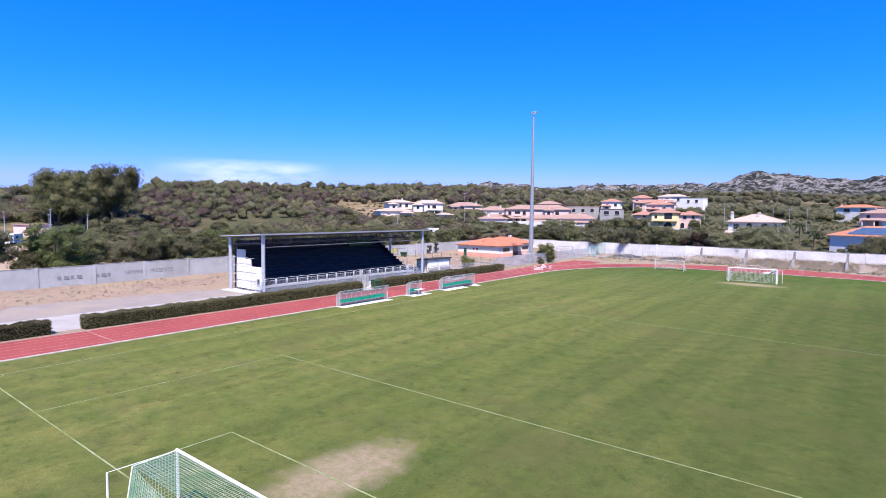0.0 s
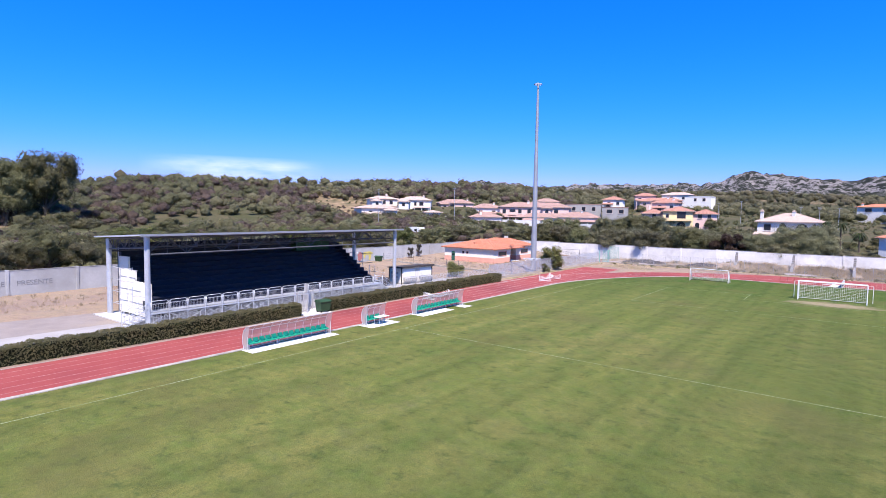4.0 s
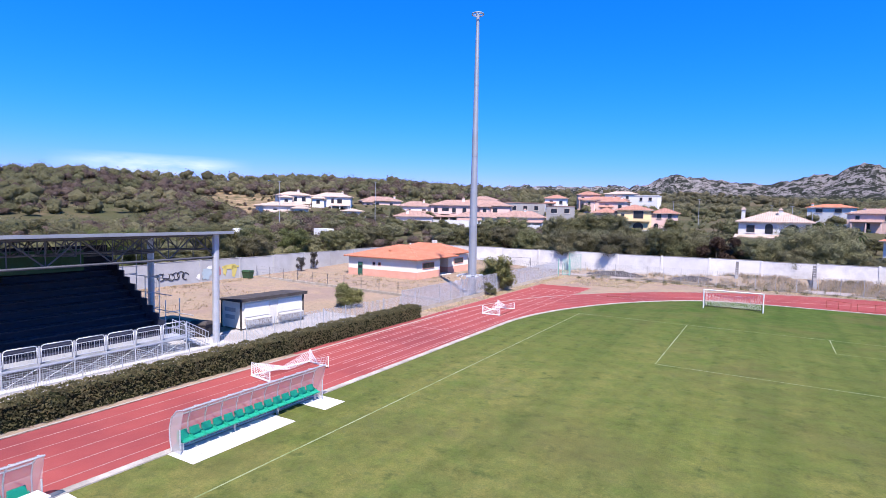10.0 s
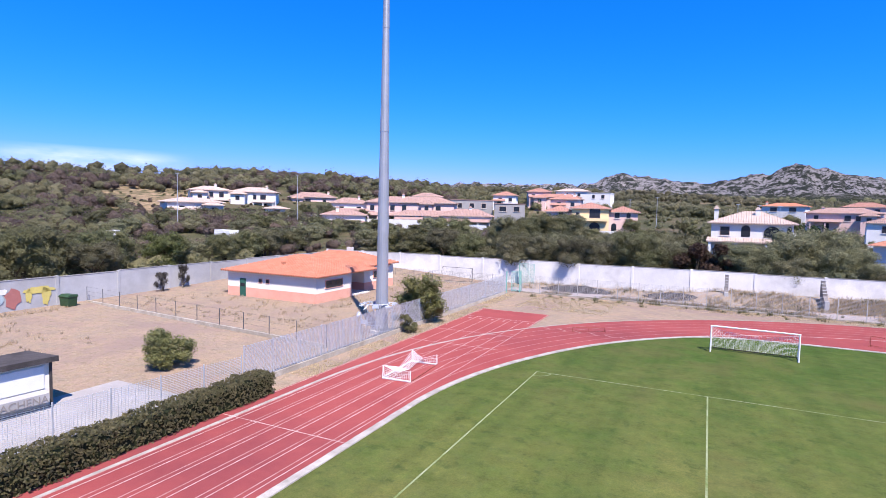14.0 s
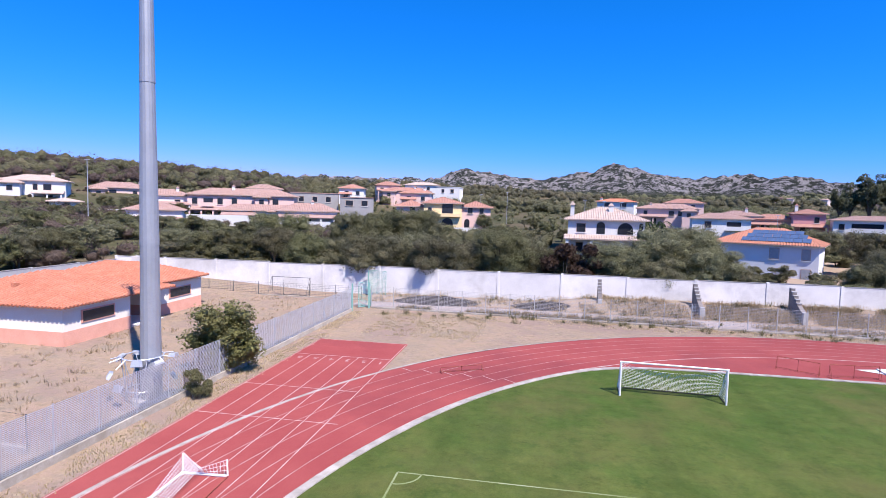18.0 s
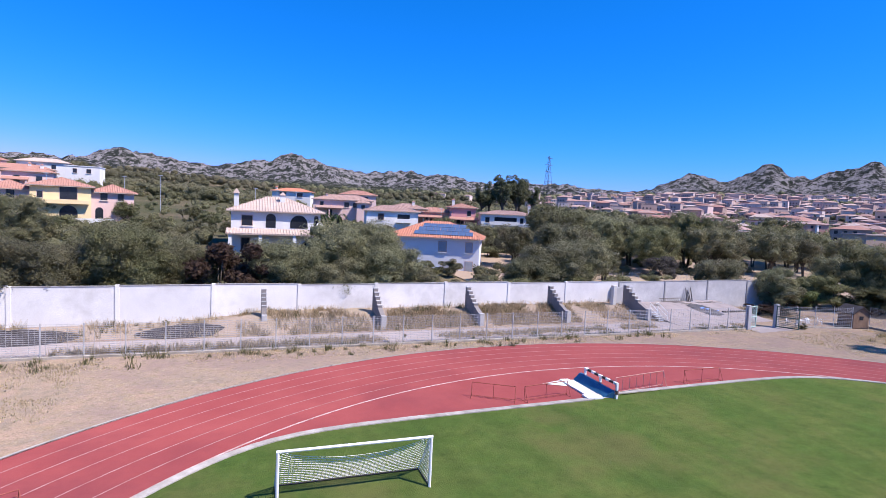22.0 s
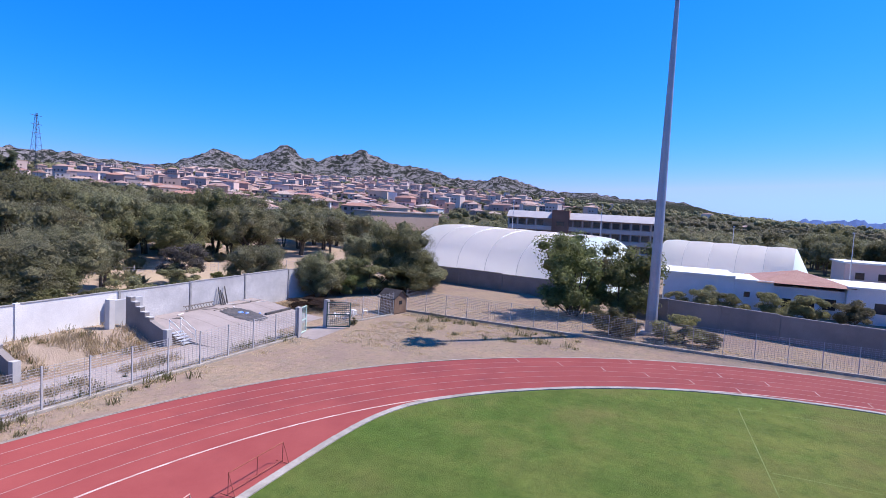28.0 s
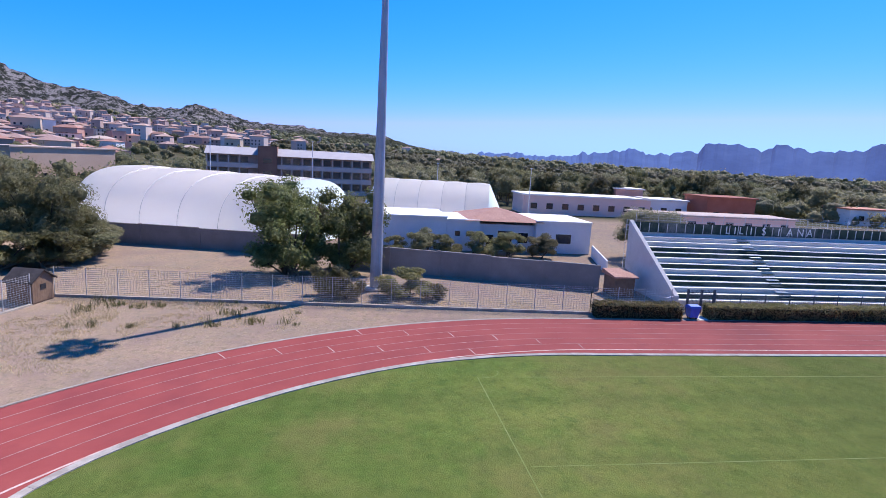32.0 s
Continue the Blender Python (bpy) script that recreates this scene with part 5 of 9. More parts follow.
# ---- dugouts ----
def dugout(y0, y1, seats, label):
    L = y1 - y0
    t = thing("dugout", (-34.35, y0, 0.05), 0, label, "dugout", "dugouts")
    n = max(2, round(L / 0.83))
    prof = [(0.0, 0.05), (-0.12, 0.5), (-0.14, 1.0), (0.0, 1.45), (0.35, 1.78), (0.8, 1.9)]
    for i in range(n):
        m = Mesh()
        ya, yb = L * i / n + 0.02, L * (i + 1) / n - 0.02
        for (xa, za), (xb, zb) in zip(prof, prof[1:]):
            m.quad((xa, ya, za), (xa, yb, za), (xb, yb, zb), (xb, ya, zb))
        part("canopy_panel", m, M_CANOPY, t, "clear ribbed plastic panel")
    for i in range(n + 1):
        m = Mesh()
        for (xa, za), (xb, zb) in zip(prof, prof[1:]):
            m.tube((xa, L * i / n, za), (xb, L * i / n, zb), 0.028, 5)
        part("rib", m, M_STEEL, t)
    for x, z in ((0.0, 0.08), (0.8, 1.9), (0.0, 1.45)):
        part("rail", Mesh().tube((x, 0, z), (x, L, z), 0.03, 6), M_STEEL, t)
    for y in (0, L):
        m = Mesh().poly([(x, y, z) for x, z in prof] + [(0.62, y, 1.2), (0.5, y, 0.5), (0.55, y, 0.05)])
        part("side_panel", m, M_CANOPY, t)
        part("side_post", Mesh().tube((0.55, y, 0), (0.55, y, 1.05), 0.03, 6), M_STEEL, t)
    part("bench_rail", Mesh().box(0.22, 0.30, 0.1, L - 0.1, 0.34, 0.39), M_STEEL, t)
    for k in range(max(2, seats // 3)):
        y = 0.3 + (L - 0.6) * k / (max(2, seats // 3) - 1)
        part("bench_leg", box(0.2, 0.32, y - 0.03, y + 0.03, 0, 0.36), M_STEEL, t)
    w = (L - 0.3) / seats
    sd = Mesh()
    a = w * 0.43
    sd.hexa([(0.08, -a, .40), (0.52, -a, .43), (0.52, a, .43), (0.08, a, .40), (0.08, -a, .45), (0.54, -a, .48), (0.54, a, .48), (0.08, a, .45)])
    sd.hexa([(0.06, -a, .42), (0.12, -a, .42), (0.12, a, .42), (0.06, a, .42), (-0.04, -a * .85, .80), (0.02, -a * .85, .80), (0.02, a * .85, .80), (-0.04, a * .85, .80)])
    for s in (-1, 1):
        sd.hexa([(0.1, s * a - .02, .45), (0.42, s * a - .02, .47), (0.42, s * a + .02, .47), (0.1, s * a + .02, .45), (0.06, s * a - .015, .62), (0.3, s * a - .015, .52), (0.3, s * a + .015, .52), (0.06, s * a + .015, .62)])
    sd = sd.data("seat", M_SEATGREEN)
    for k in range(seats):
        ob = part("seat", sd, None, t, "moulded green plastic seat")
        ob.location = (0.03, 0.15 + w * (k + 0.5), 0)
    return t


dugout(-14.1, -5.9, 14, "long team dugout with a clear canopy and green seats")
dugout(-1.5, 0.9, 3, "short officials' dugout with three green seats")
dugout(5.8, 14.0, 14, "long team dugout with a clear canopy and green seats")
for a, b, x1 in ((-14.3, -5.7, -32.9), (-2.0, 1.9, -32.6), (5.6, 11.0, -32.7), (12.9, 14.4, -32.6)):
    single("dugout_slab", box(-34.6, x1, a, b, 0.0, 0.055), M_PALE, "pale concrete slab under the dugout", "slab", "dugout slabs")
tb = thing("table", (-33.35, 0.05, 0.05), 4, "white-topped steel table on the slab before the dugout", "table")
part("tabletop", Mesh().box(-0.38, 0.38, -0.75, 0.75, 0.70, 0.74), M_WHITE, tb)
for x in (-0.3, 0.3):
    for y in (-0.65, 0.65):
        part("leg", Mesh().tube((x, y, 0), (x, y, 0.70), 0.02, 6), M_STEEL, tb)
for y in (6.3, 6.9, 7.4, 7.8, 9.0):
    single("water_bottle", Mesh().tube((-33.2, y, 0.055), (-33.2, y, 0.25), 0.04, 7).tube((-33.2, y, 0.25), (-33.2, y, 0.31), 0.04, 7, 0.015), M_WHITE, "small clear plastic bottle standing on the slab", "bottle", "bottles")

# ---- kiosk ----
def kiosk():
    t = thing("kiosk", (-51.2, 23.0, 0), -4, "white timber kiosk with a black felt roof and graffiti", "kiosk")
    L, D, H = 6.6, 2.6, 2.35
    part("body", box(-D, 0, 0, L, 0.12, H), M_CREAM, t)
    part("roof", Mesh().hexa([(-D - .25, -.25, H), (0.35, -.25, H + .05), (0.35, L + .25, H + .05), (-D - .25, L + .25, H), (-D - .25, -.25, H + .12), (0.35, -.25, H + .32), (0.35, L + .25, H + .32), (-D - .25, L + .25, H + .12)]), M_BLACK, t)
    for y in (0, L):
        for x in (0.02, -D - .02):
            part("corner_post", box(x - .06, x + .06, y - .06, y + .06, 0, H + .1), M_BLACK, t)
    for y0, y1 in ((0.35, 2.75), (3.75, 6.3)):
        part("shutter", box(0.003, 0.05, y0, y1, 1.05, 2.2), M_WHITE, t, "closed white serving hatch")
        part("counter", Mesh().hexa([(0, y0, .62), (0.5, y0, .42), (0.5, y1, .42), (0, y1, .62), (0, y0, .98), (0.52, y0, .90), (0.52, y1, .90), (0, y1, .98)]), M_CONC, t, "grey counter flap")
    part("door", box(0.003, 0.04, 2.9, 3.6, 0.15, 2.1), M_PALE, t)
    return t


kk = kiosk()


def lettering(parent, text, size, m, material, name="graffiti", ex=0.004):
    d = bpy.data.curves.new(name, "FONT")
    d.body, d.size, d.extrude = text, size, ex
    d.materials.append(material)
    ob = new(name, d)
    ob.parent = parent
    ob.matrix_basis = m
    return ob


M_INK = surface("black_spray", (0.03, 0.03, 0.035), (0.05, 0.05, 0.055), 3, 20, 0.8, relief=0)
lettering(kk, "ULTRAS", 0.66, Matrix(((0, 0, 1, 0.53), (1, 0, 0, 0.45), (0, 1, 0, 0.40), (0, 0, 0, 1))), M_WALLD)
lettering(kk, "ARZACHENA", 0.52, Matrix(((0, 0, 1, 0.53), (1, 0, 0, 3.15), (0, 1, 0, 0.46), (0, 0, 0, 1))), M_WALLD)
for k, (x, z, w) in enumerate(((-2.2, 1.45, 1.5), (-2.1, 0.85, 1.3))):
    part("graffiti_bar", box(x, x + w, -0.012, -0.002, z, z + 0.34), M_CONC, kk)

# ---- changing rooms ----
def hip(m, x0, x1, y0, y1, z, rise, over=0.5, along="x"):
    x0, x1, y0, y1 = x0 - over, x1 + over, y0 - over, y1 + over
    w = min(x1 - x0, y1 - y0) / 2
    if along == "x":
        a, b = (x0 + w, (y0 + y1) / 2, z + rise), (x1 - w, (y0 + y1) / 2, z + rise)
        m.quad((x0, y0, z), (x1, y0, z), b, a).quad((x1, y1, z), (x0, y1, z), a, b).poly([(x0, y1, z), (x0, y0, z), a]).poly([(x1, y0, z), (x1, y1, z), b])
    else:
        a, b = ((x0 + x1) / 2, y0 + w, z + rise), ((x0 + x1) / 2, y1 - w, z + rise)
        m.quad((x0, y1, z), (x0, y0, z), a, b).quad((x1, y0, z), (x1, y1, z), b, a).poly([(x0, y0, z), (x1, y0, z), a]).poly([(x1, y1, z), (x0, y1, z), b])
    m.quad((x0, y0, z), (x0, y1, z), (x1, y1, z), (x1, y0, z))
    return m


def changing_rooms():
    t = thing("changing_rooms", label="low cream and salmon building with a terracotta hip roof", category="building")
    H = 3.0
    for n, (x0, x1, y0, y1) in enumerate(((-72.6, -59.4, 61.8, 68.6), (-72.6, -63.4, 68.6, 73.2), (-72.6, -60.6, 73.2, 80.4))):
        part("wall_base", box(x0 - 0.02, x1 + 0.02, y0 - (0.02 if n != 1 else 0), y1 + (0.02 if n != 1 else 0), 0, 1.1), M_PINK, t, "salmon painted lower wall")
        part("wall", box(x0, x1, y0, y1, 1.1, H), M_CREAM, t, "cream painted upper wall")
    r1 = Mesh()
    hip(r1, -72.6, -59.4, 61.8, 73.2, H, 1.75, 0.6, "x")
    part("roof", r1, M_TILE, t, "terracotta tiled hip roof")
    r2 = Mesh()
    hip(r2, -72.6, -60.6, 73.2, 80.4, H + 0.25, 1.45, 0.6, "x")
    part("roof", r2, M_TILE, t, "terracotta tiled hip roof")
    # rows of cover tiles over the slopes that show
    def slope(x0, x1, y0, y1, z, rise, over):
        x0, x1, y0, y1 = x0 - over, x1 + over, y0 - over, y1 + over
        w = min(x1 - x0, y1 - y0) / 2
        k = rise / w
        n = int((x1 - x0) / 0.36)
        for i in range(n):
            x = x0 + (i + 0.5) * (x1 - x0) / n
            run = min(w, x - x0, x1 - x)
            for ye, s in ((y0, 1), (y1, -1)):
                part("tile_row", Mesh().tube((x, ye - s * 0.06, z + 0.03), (x, ye + s * run, z + run * k + 0.05), 0.125, 6), M_TILE, t)
        n = int((y1 - y0) / 0.36)
        for i in range(n):
            y = y0 + (i + 0.5) * (y1 - y0) / n
            run = min(w, y - y0, y1 - y)
            part("tile_row", Mesh().tube((x1 + 0.06, y, z + 0.03), (x1 - run, y, z + run * k + 0.05), 0.125, 6), M_TILE, t)
    slope(-72.6, -59.4, 61.8, 73.2, H, 1.75, 0.6)
    slope(-72.6, -60.6, 73.2, 80.4, H + 0.25, 1.45, 0.6)
    d = part("door", box(-70.6, -69.7, 61.70, 61.775, 0.05, 2.15), M_GREENDOOR, t, "green door")
    part("door_pane", box(-70.5, -69.8, 61.68, 61.699, 1.2, 1.6), M_GLASS, d)
    for x in (-67.7, -66.6):
        w = part("window", box(x, x + 0.55, 61.74, 61.797, 1.75, 2.3), M_PINK, t)
        part("pane", box(x + .07, x + 0.48, 61.72, 61.739, 1.82, 2.23), M_GLASS, w)
    w = part("window", box(-59.397, -59.33, 63.4, 66.8, 1.5, 2.5), M_PINK, t)
    part("pane", box(-59.329, -59.31, 63.55, 66.65, 1.6, 2.4), M_GLASS, w)
    w = part("window", box(-60.597, -60.53, 75.2, 78.6, 1.5, 2.5), M_PINK, t)
    part("pane", box(-60.529, -60.51, 75.35, 78.45, 1.6, 2.4), M_GLASS, w)
    part("entrance_door", box(-63.397, -63.33, 70.0, 71.6, 0.05, 2.2), M_WOOD, t)
    part("porch_slab", box(-63.4, -59.6, 68.65, 73.15, 0, 0.12), M_PALE, t)
    part("vent", box(-66.2, -65.8, 63.9, 64.3, 3.4, 4.2), M_TILE, t)
    part("chimney", box(-66.3, -65.6, 77.2, 77.9, 4.2, 5.3), M_PALE, t)
    return t


changing_rooms()

# ---- water jump, hurdles ----
wj = thing("water_jump", label="dry steeplechase water jump pit with a blue lining and white rim", category="pit")
M_PITBLUE = surface("blue_pit_lining", (0.02, 0.10, 0.20), (0.03, 0.14, 0.27), 1.5, 20, 0.5)
M_PITFLOOR = surface("dusty_pit_floor", (0.62, 0.60, 0.56), (0.72, 0.70, 0.66), 1.0, 14, 0.9, c3=(0.45, 0.42, 0.38))
part("pit_apron", Mesh().poly([(-2.3, 70.9, 0.045), (-0.9, 70.0, 0.05), (-0.75, 71.25, 0.05)]), M_PITFLOOR, wj, "worn white run-out of the pit")
part("pit_rim", Mesh().hexa([(-0.95, 68.05, 0.02), (-0.45, 67.75, 0.02), (-0.1, 71.2, 0.02), (-0.75, 71.25, 0.02), (-0.95, 68.05, 0.13), (-0.45, 67.75, 0.13), (-0.1, 71.2, 0.13), (-0.75, 71.25, 0.13)]), M_WHITE, wj, "white concrete rim")
part("pit_rim", Mesh().hexa([(-1.25, 67.45, 0.02), (-0.2, 67.35, 0.02), (-0.15, 67.95, 0.02), (-1.2, 68.15, 0.02), (-1.25, 67.45, 0.14), (-0.2, 67.35, 0.14), (-0.15, 67.95, 0.14), (-1.2, 68.15, 0.14)]), M_WHITE, wj, "white concrete rim")
part("pit_floor", Mesh().quad((-0.5, 67.6, 0.055), (0.45, 67.3, 0.055), (0.75, 70.9, 0.055), (-0.15, 71.2, 0.055)), M_PITFLOOR, wj, "dusty pale pit floor")
part("pit_lining", Mesh().hexa([(-0.02, 67.55, 0.056), (0.5, 67.2, 0.056), (0.8, 70.95, 0.056), (0.25, 71.1, 0.056), (0.40, 67.5, 0.50), (0.5, 67.2, 0.52), (0.8, 70.95, 0.56), (0.66, 71.0, 0.54)]), M_PITBLUE, wj, "blue lining folded up against the barrier")
hb = thing("water_jump_barrier", label="heavy black and white barrier beam over the water jump", category="hurdle")
P0, P1 = Vector((0.62, 67.1, 0)), Vector((0.78, 70.6, 0))
for f in (0.02, 0.5, 0.98):
    q = P0.lerp(P1, f)
    part("post", box(q.x - 0.06, q.x + 0.06, q.y - 0.06, q.y + 0.06, 0, 0.88), M_WHITE, hb, "white post with black bands")
    part("post_band", box(q.x - 0.065, q.x + 0.065, q.y - 0.065, q.y + 0.065, 0.3, 0.55), M_BLACK, hb)
for k in range(9):
    q0, q1 = P0.lerp(P1, k / 9), P0.lerp(P1, (k + 1) / 9)
    part("beam_band", Mesh().run((q0.x, q0.y), (q1.x, q1.y), 0.15, 0.88, 1.02), (M_WHITE, M_BLACK)[k % 2], hb)


def rack(p, q, h, label, material, n=6):
    t = thing("hurdle_rack", label=label, category="hurdle", group="hurdle racks")
    p, q = Vector((*p, 0.02)), Vector((*q, 0.02))
    up = Vector((0, 0, h))
    part("rail", Mesh().tube(p + up, q + up, 0.025, 5).tube(p + up * 0.12, q + up * 0.12, 0.02, 5), material, t)
    s = (q - p).normalized().cross(Vector((0, 0, 1))) * 0.35
    for i in range(n + 1):
        a = p.lerp(q, i / n)
        part("bar", Mesh().tube(a, a + up, 0.018, 4), material, t)
    for a in (p, q):
        part("foot", Mesh().tube(a - s, a + s, 0.025, 5).tube(a + s, a + up, 0.018, 4), material, t)


rack((1.15, 67.95), (5.5, 68.45), 1.05, "pale rusty steel crowd barrier beside the water jump", M_PALERUST, 7)
rack((-7.9, 69.85), (-5.75, 68.4), 0.9, "thin rusty hurdle frame on the track", M_RUST, 2)
rack((-5.2, 68.3), (-2.0, 68.6), 0.9, "thin rusty hurdle frame on the track", M_RUST, 2)
rack((7.5, 68.6), (10.7, 68.55), 0.9, "thin rusty hurdle frame on the track", M_RUST, 2)
rack((-31.2, 62.6), (-28.6, 64.0), 0.35, "low rusty frame lying on the bend", M_RUST, 2)

# ---- wooden shed ----
sh = thing("garden_shed", (44.5, 80.3, 0), -12, "small weathered wooden hut with a pitched felt roof", "shed")
for i in range(9):
    part("plank", box(-1.0 + i * 0.222, -0.785 + i * 0.222, -1.02, -0.98, 0.1, 1.75), M_WOOD, sh)
    part("plank", box(-1.02, -0.98, -1.0 + i * 0.222, -0.785 + i * 0.222, 0.1, 1.75), M_WOOD, sh)
part("body", box(-0.98, 1.0, -0.98, 1.0, 0, 1.75), M_WOOD, sh)
for gy in (-1.0, 1.0):
    part("gable", Mesh().poly([(-1.0, gy, 1.75), (1.0, gy, 1.75), (0, gy, 2.45)]), M_WOOD, sh)
for s in (-1, 1):
    part("roof_slope", Mesh().hexa([(0, -1.2, 2.45), (s * 1.25, -1.2, 1.6), (s * 1.25, 1.2, 1.6), (0, 1.2, 2.45), (0, -1.2, 2.53), (s * 1.25, -1.2, 1.68), (s * 1.25, 1.2, 1.68), (0, 1.2, 2.53)]), M_BLACK, sh)
part("window", box(-0.25, 0.25, -1.05, -1.025, 1.0, 1.4), M_GLASS, sh)

# ---- uncovered terrace ----
def terrace():
    t = thing("terrace_stand", label="open concrete terrace with white-edged green steps and a sign board", category="grandstand")
    x0, y0, y1, rows = 45.3, 27.9, -28.0, 12
    M_TGREEN = surface("worn_dark_green_paint", (0.025, 0.045, 0.035), (0.05, 0.075, 0.06), 0.6, 10, 0.85, c3=(0.25, 0.26, 0.25))
    for i in range(rows):
        x, z = x0 + i * 0.75, 0.75 + i * 0.42
        part("step", box(x, x + 0.78, y1, y0 - 0.4, 0, z), M_PALE, t, "grey concrete step")
        part("step_edge", box(x - 0.03, x + 0.32, y1, y0 - 0.4, z, z + 0.05), M_WHITE, t, "white painted edge")
        if i in (1, 3, 4, 6, 8, 9):
            part("riser_paint", box(x - 0.012, x - 0.002, y1, y0 - 0.4, z - 0.38, z), M_TGREEN, t, "dark green painted riser")
            part("tread_paint", box(x + 0.33, x + 0.75, y1, y0 - 0.4, z, z + 0.012), M_TGREEN, t)
    for k in range(rows * 2):
        i, half = divmod(k, 2)
        x, z = x0 + i * 0.75 + half * 0.37, 0.75 + i * 0.42 - (0.21 if not half else 0)
        part("stair_tread", box(x - 0.35, x + 0.05, 15.4 - k * 0.02, 16.6 - k * 0.02, z, z + 0.07), (M_WHITE, M_WHITE, M_TGREEN, M_TGREEN)[k % 4], t)
    xe = x0 + rows * 0.75
    zt = 0.75 + rows * 0.42
    part("side_wall", Mesh().hexa([(x0 - 0.5, y0 - 0.4, 0), (xe + 0.5, y0 - 0.4, 0), (xe + 0.5, y0, 0), (x0 - 0.5, y0, 0), (x0 - 0.5, y0 - 0.4, 1.3), (xe + 0.5, y0 - 0.4, zt + 1.2), (xe + 0.5, y0, zt + 1.2), (x0 - 0.5, y0, 1.3)]), M_PALE, t, "sloping pale concrete side wall")
    part("back_wall", box(xe + 0.1, xe + 0.4, y1, y0 - 0.4, 0, zt + 0.1), M_PALE, t)
    sb = part("sign_board", box(xe + 0.02, xe + 0.09, y1, y0 - 0.45, zt + 0.0, zt + 1.05), M_TGREEN, t, "long dark green board with white letters")
    for k in range(55):
        y = y0 - 1.0 - k * 1.02
        part("board_strip", box(xe - 0.01, xe + 0.018, y - 0.04, y + 0.04, zt + 0.03, zt + 1.0), M_PALE, sb)
    for k in range(23):
        y = y0 - 0.6 - k * 2.5
        part("back_fence_post", Mesh().tube((xe + 0.3, y, zt), (xe + 0.3, y, zt + 2.0), 0.03, 5), M_STEEL, t)
    part("back_fence_mesh", mesh_panel((xe + 0.3, y0 - 0.6), (xe + 0.3, y1), zt + 1.0, zt + 2.0, 0.25, 0.5, 0.01), M_STEEL, t)
    ch = (("L", 17.2), ("I", 16.2), ("L", 15.6), ("I", 14.3), ("S", 12.9), ("I", 11.0), ("A", 9.9), ("N", 8.7), ("A", 7.5))
    for c, y in ch:
        lettering(sb, c, 1.15, Matrix(((0, 0, -1, xe - 0.012), (-1, 0, 0, y), (0, 1, 0, zt + 0.14), (0, 0, 0, 1))), M_WHITE, "sign_letter", 0.01)
    # gate and railing at the foot
    for y in (27.1, 25.8, 24.6):
        part("gate_post", box(44.0, 44.15, y - 0.08, y + 0.08, 0, 2.1), M_DARK, t)
    part("gate_mesh", mesh_panel((44.08, 27.1), (44.08, 24.6), 0.2, 2.0, 0.15, 0.12, 0.014), M_DARK, t)
    part("front_fence", mesh_panel((44.1, 24.5), (44.1, -28), 0.2, 1.6, 0.18, 0.22, 0.012), M_DARK, t)
    for k in range(22):
        part("front_post", box(44.07, 44.13, 24.4 - k * 2.45, 24.46 - k * 2.45, 0, 1.75), M_DARK, t)
    part("hand_rail", Mesh().tube((44.3, 29.0, 1.2), (45.4, 27.3, 1.2), 0.04, 6).tube((44.3, 29.0, 0.7), (45.4, 27.3, 0.7), 0.03, 6).tube((44.3, 29, 0), (44.3, 29, 1.2), 0.04, 6), M_STEEL, t)
    return t


terrace()

# ---- trees and shrubs ----
RNG = np.random.default_rng(7)


def leaf_cloud(centres, radii, per, size, squash=0.75, up=0.35):
    """Small three-cornered leaves on rough shells round the centres; returns vertices and faces."""
    n = len(centres) * per
    c = np.repeat(np.asarray(centres, float), per, 0)
    r = np.repeat(np.asarray(radii, float), per)
    d = RNG.normal(size=(n, 3))
    d[:, 2] += up
    d /= np.linalg.norm(d, axis=1)[:, None]
    p = c + d * (r * (0.62 + 0.42 * RNG.random(n)))[:, None] * (1, 1, squash)
    nrm = d + RNG.normal(size=(n, 3)) * 0.42
    nrm /= np.linalg.norm(nrm, axis=1)[:, None]
    u = np.cross(nrm, RNG.normal(size=(n, 3)))
    u /= np.linalg.norm(u, axis=1)[:, None]
    s = (size * (0.6 + 0.8 * RNG.random(n)))[:, None]
    v = np.cross(nrm, u) * s * 0.7
    u = u * s
    verts = np.stack([p - u * 1.25 - v * 0.7, p + u * 1.25 - v, p + v * 1.5], 1).reshape(-1, 3)
    return verts


def lump_cloud(centres, radii, fine=True, squash=0.75, rough=0.2):
    """Crumpled closed lumps of foliage round the centres, facet by facet."""
    bm = bmesh.new()
    bmesh.ops.create_icosphere(bm, subdivisions=2 if fine else 1, radius=1.0)
    bv = np.array([v.co[:] for v in bm.verts])
    bf = np.array([[v.index for v in f.verts] for f in bm.faces])
    bm.free()
    n = len(centres)
    k = 1 + rough * RNG.normal(size=(n, len(bv)))
    q = bv[None] * (k * np.asarray(radii, float)[:, None])[:, :, None]
    a = RNG.uniform(0, 6.28, n)
    c, s_ = np.cos(a)[:, None], np.sin(a)[:, None]
    q = np.stack([q[:, :, 0] * c - q[:, :, 1] * s_, q[:, :, 0] * s_ + q[:, :, 1] * c, q[:, :, 2] * squash], 2)
    q += np.asarray(centres, float)[:, None, :]
    return q.reshape(-1, 3), (bf[None] + (np.arange(n) * len(bv))[:, None, None]).reshape(-1, 3)


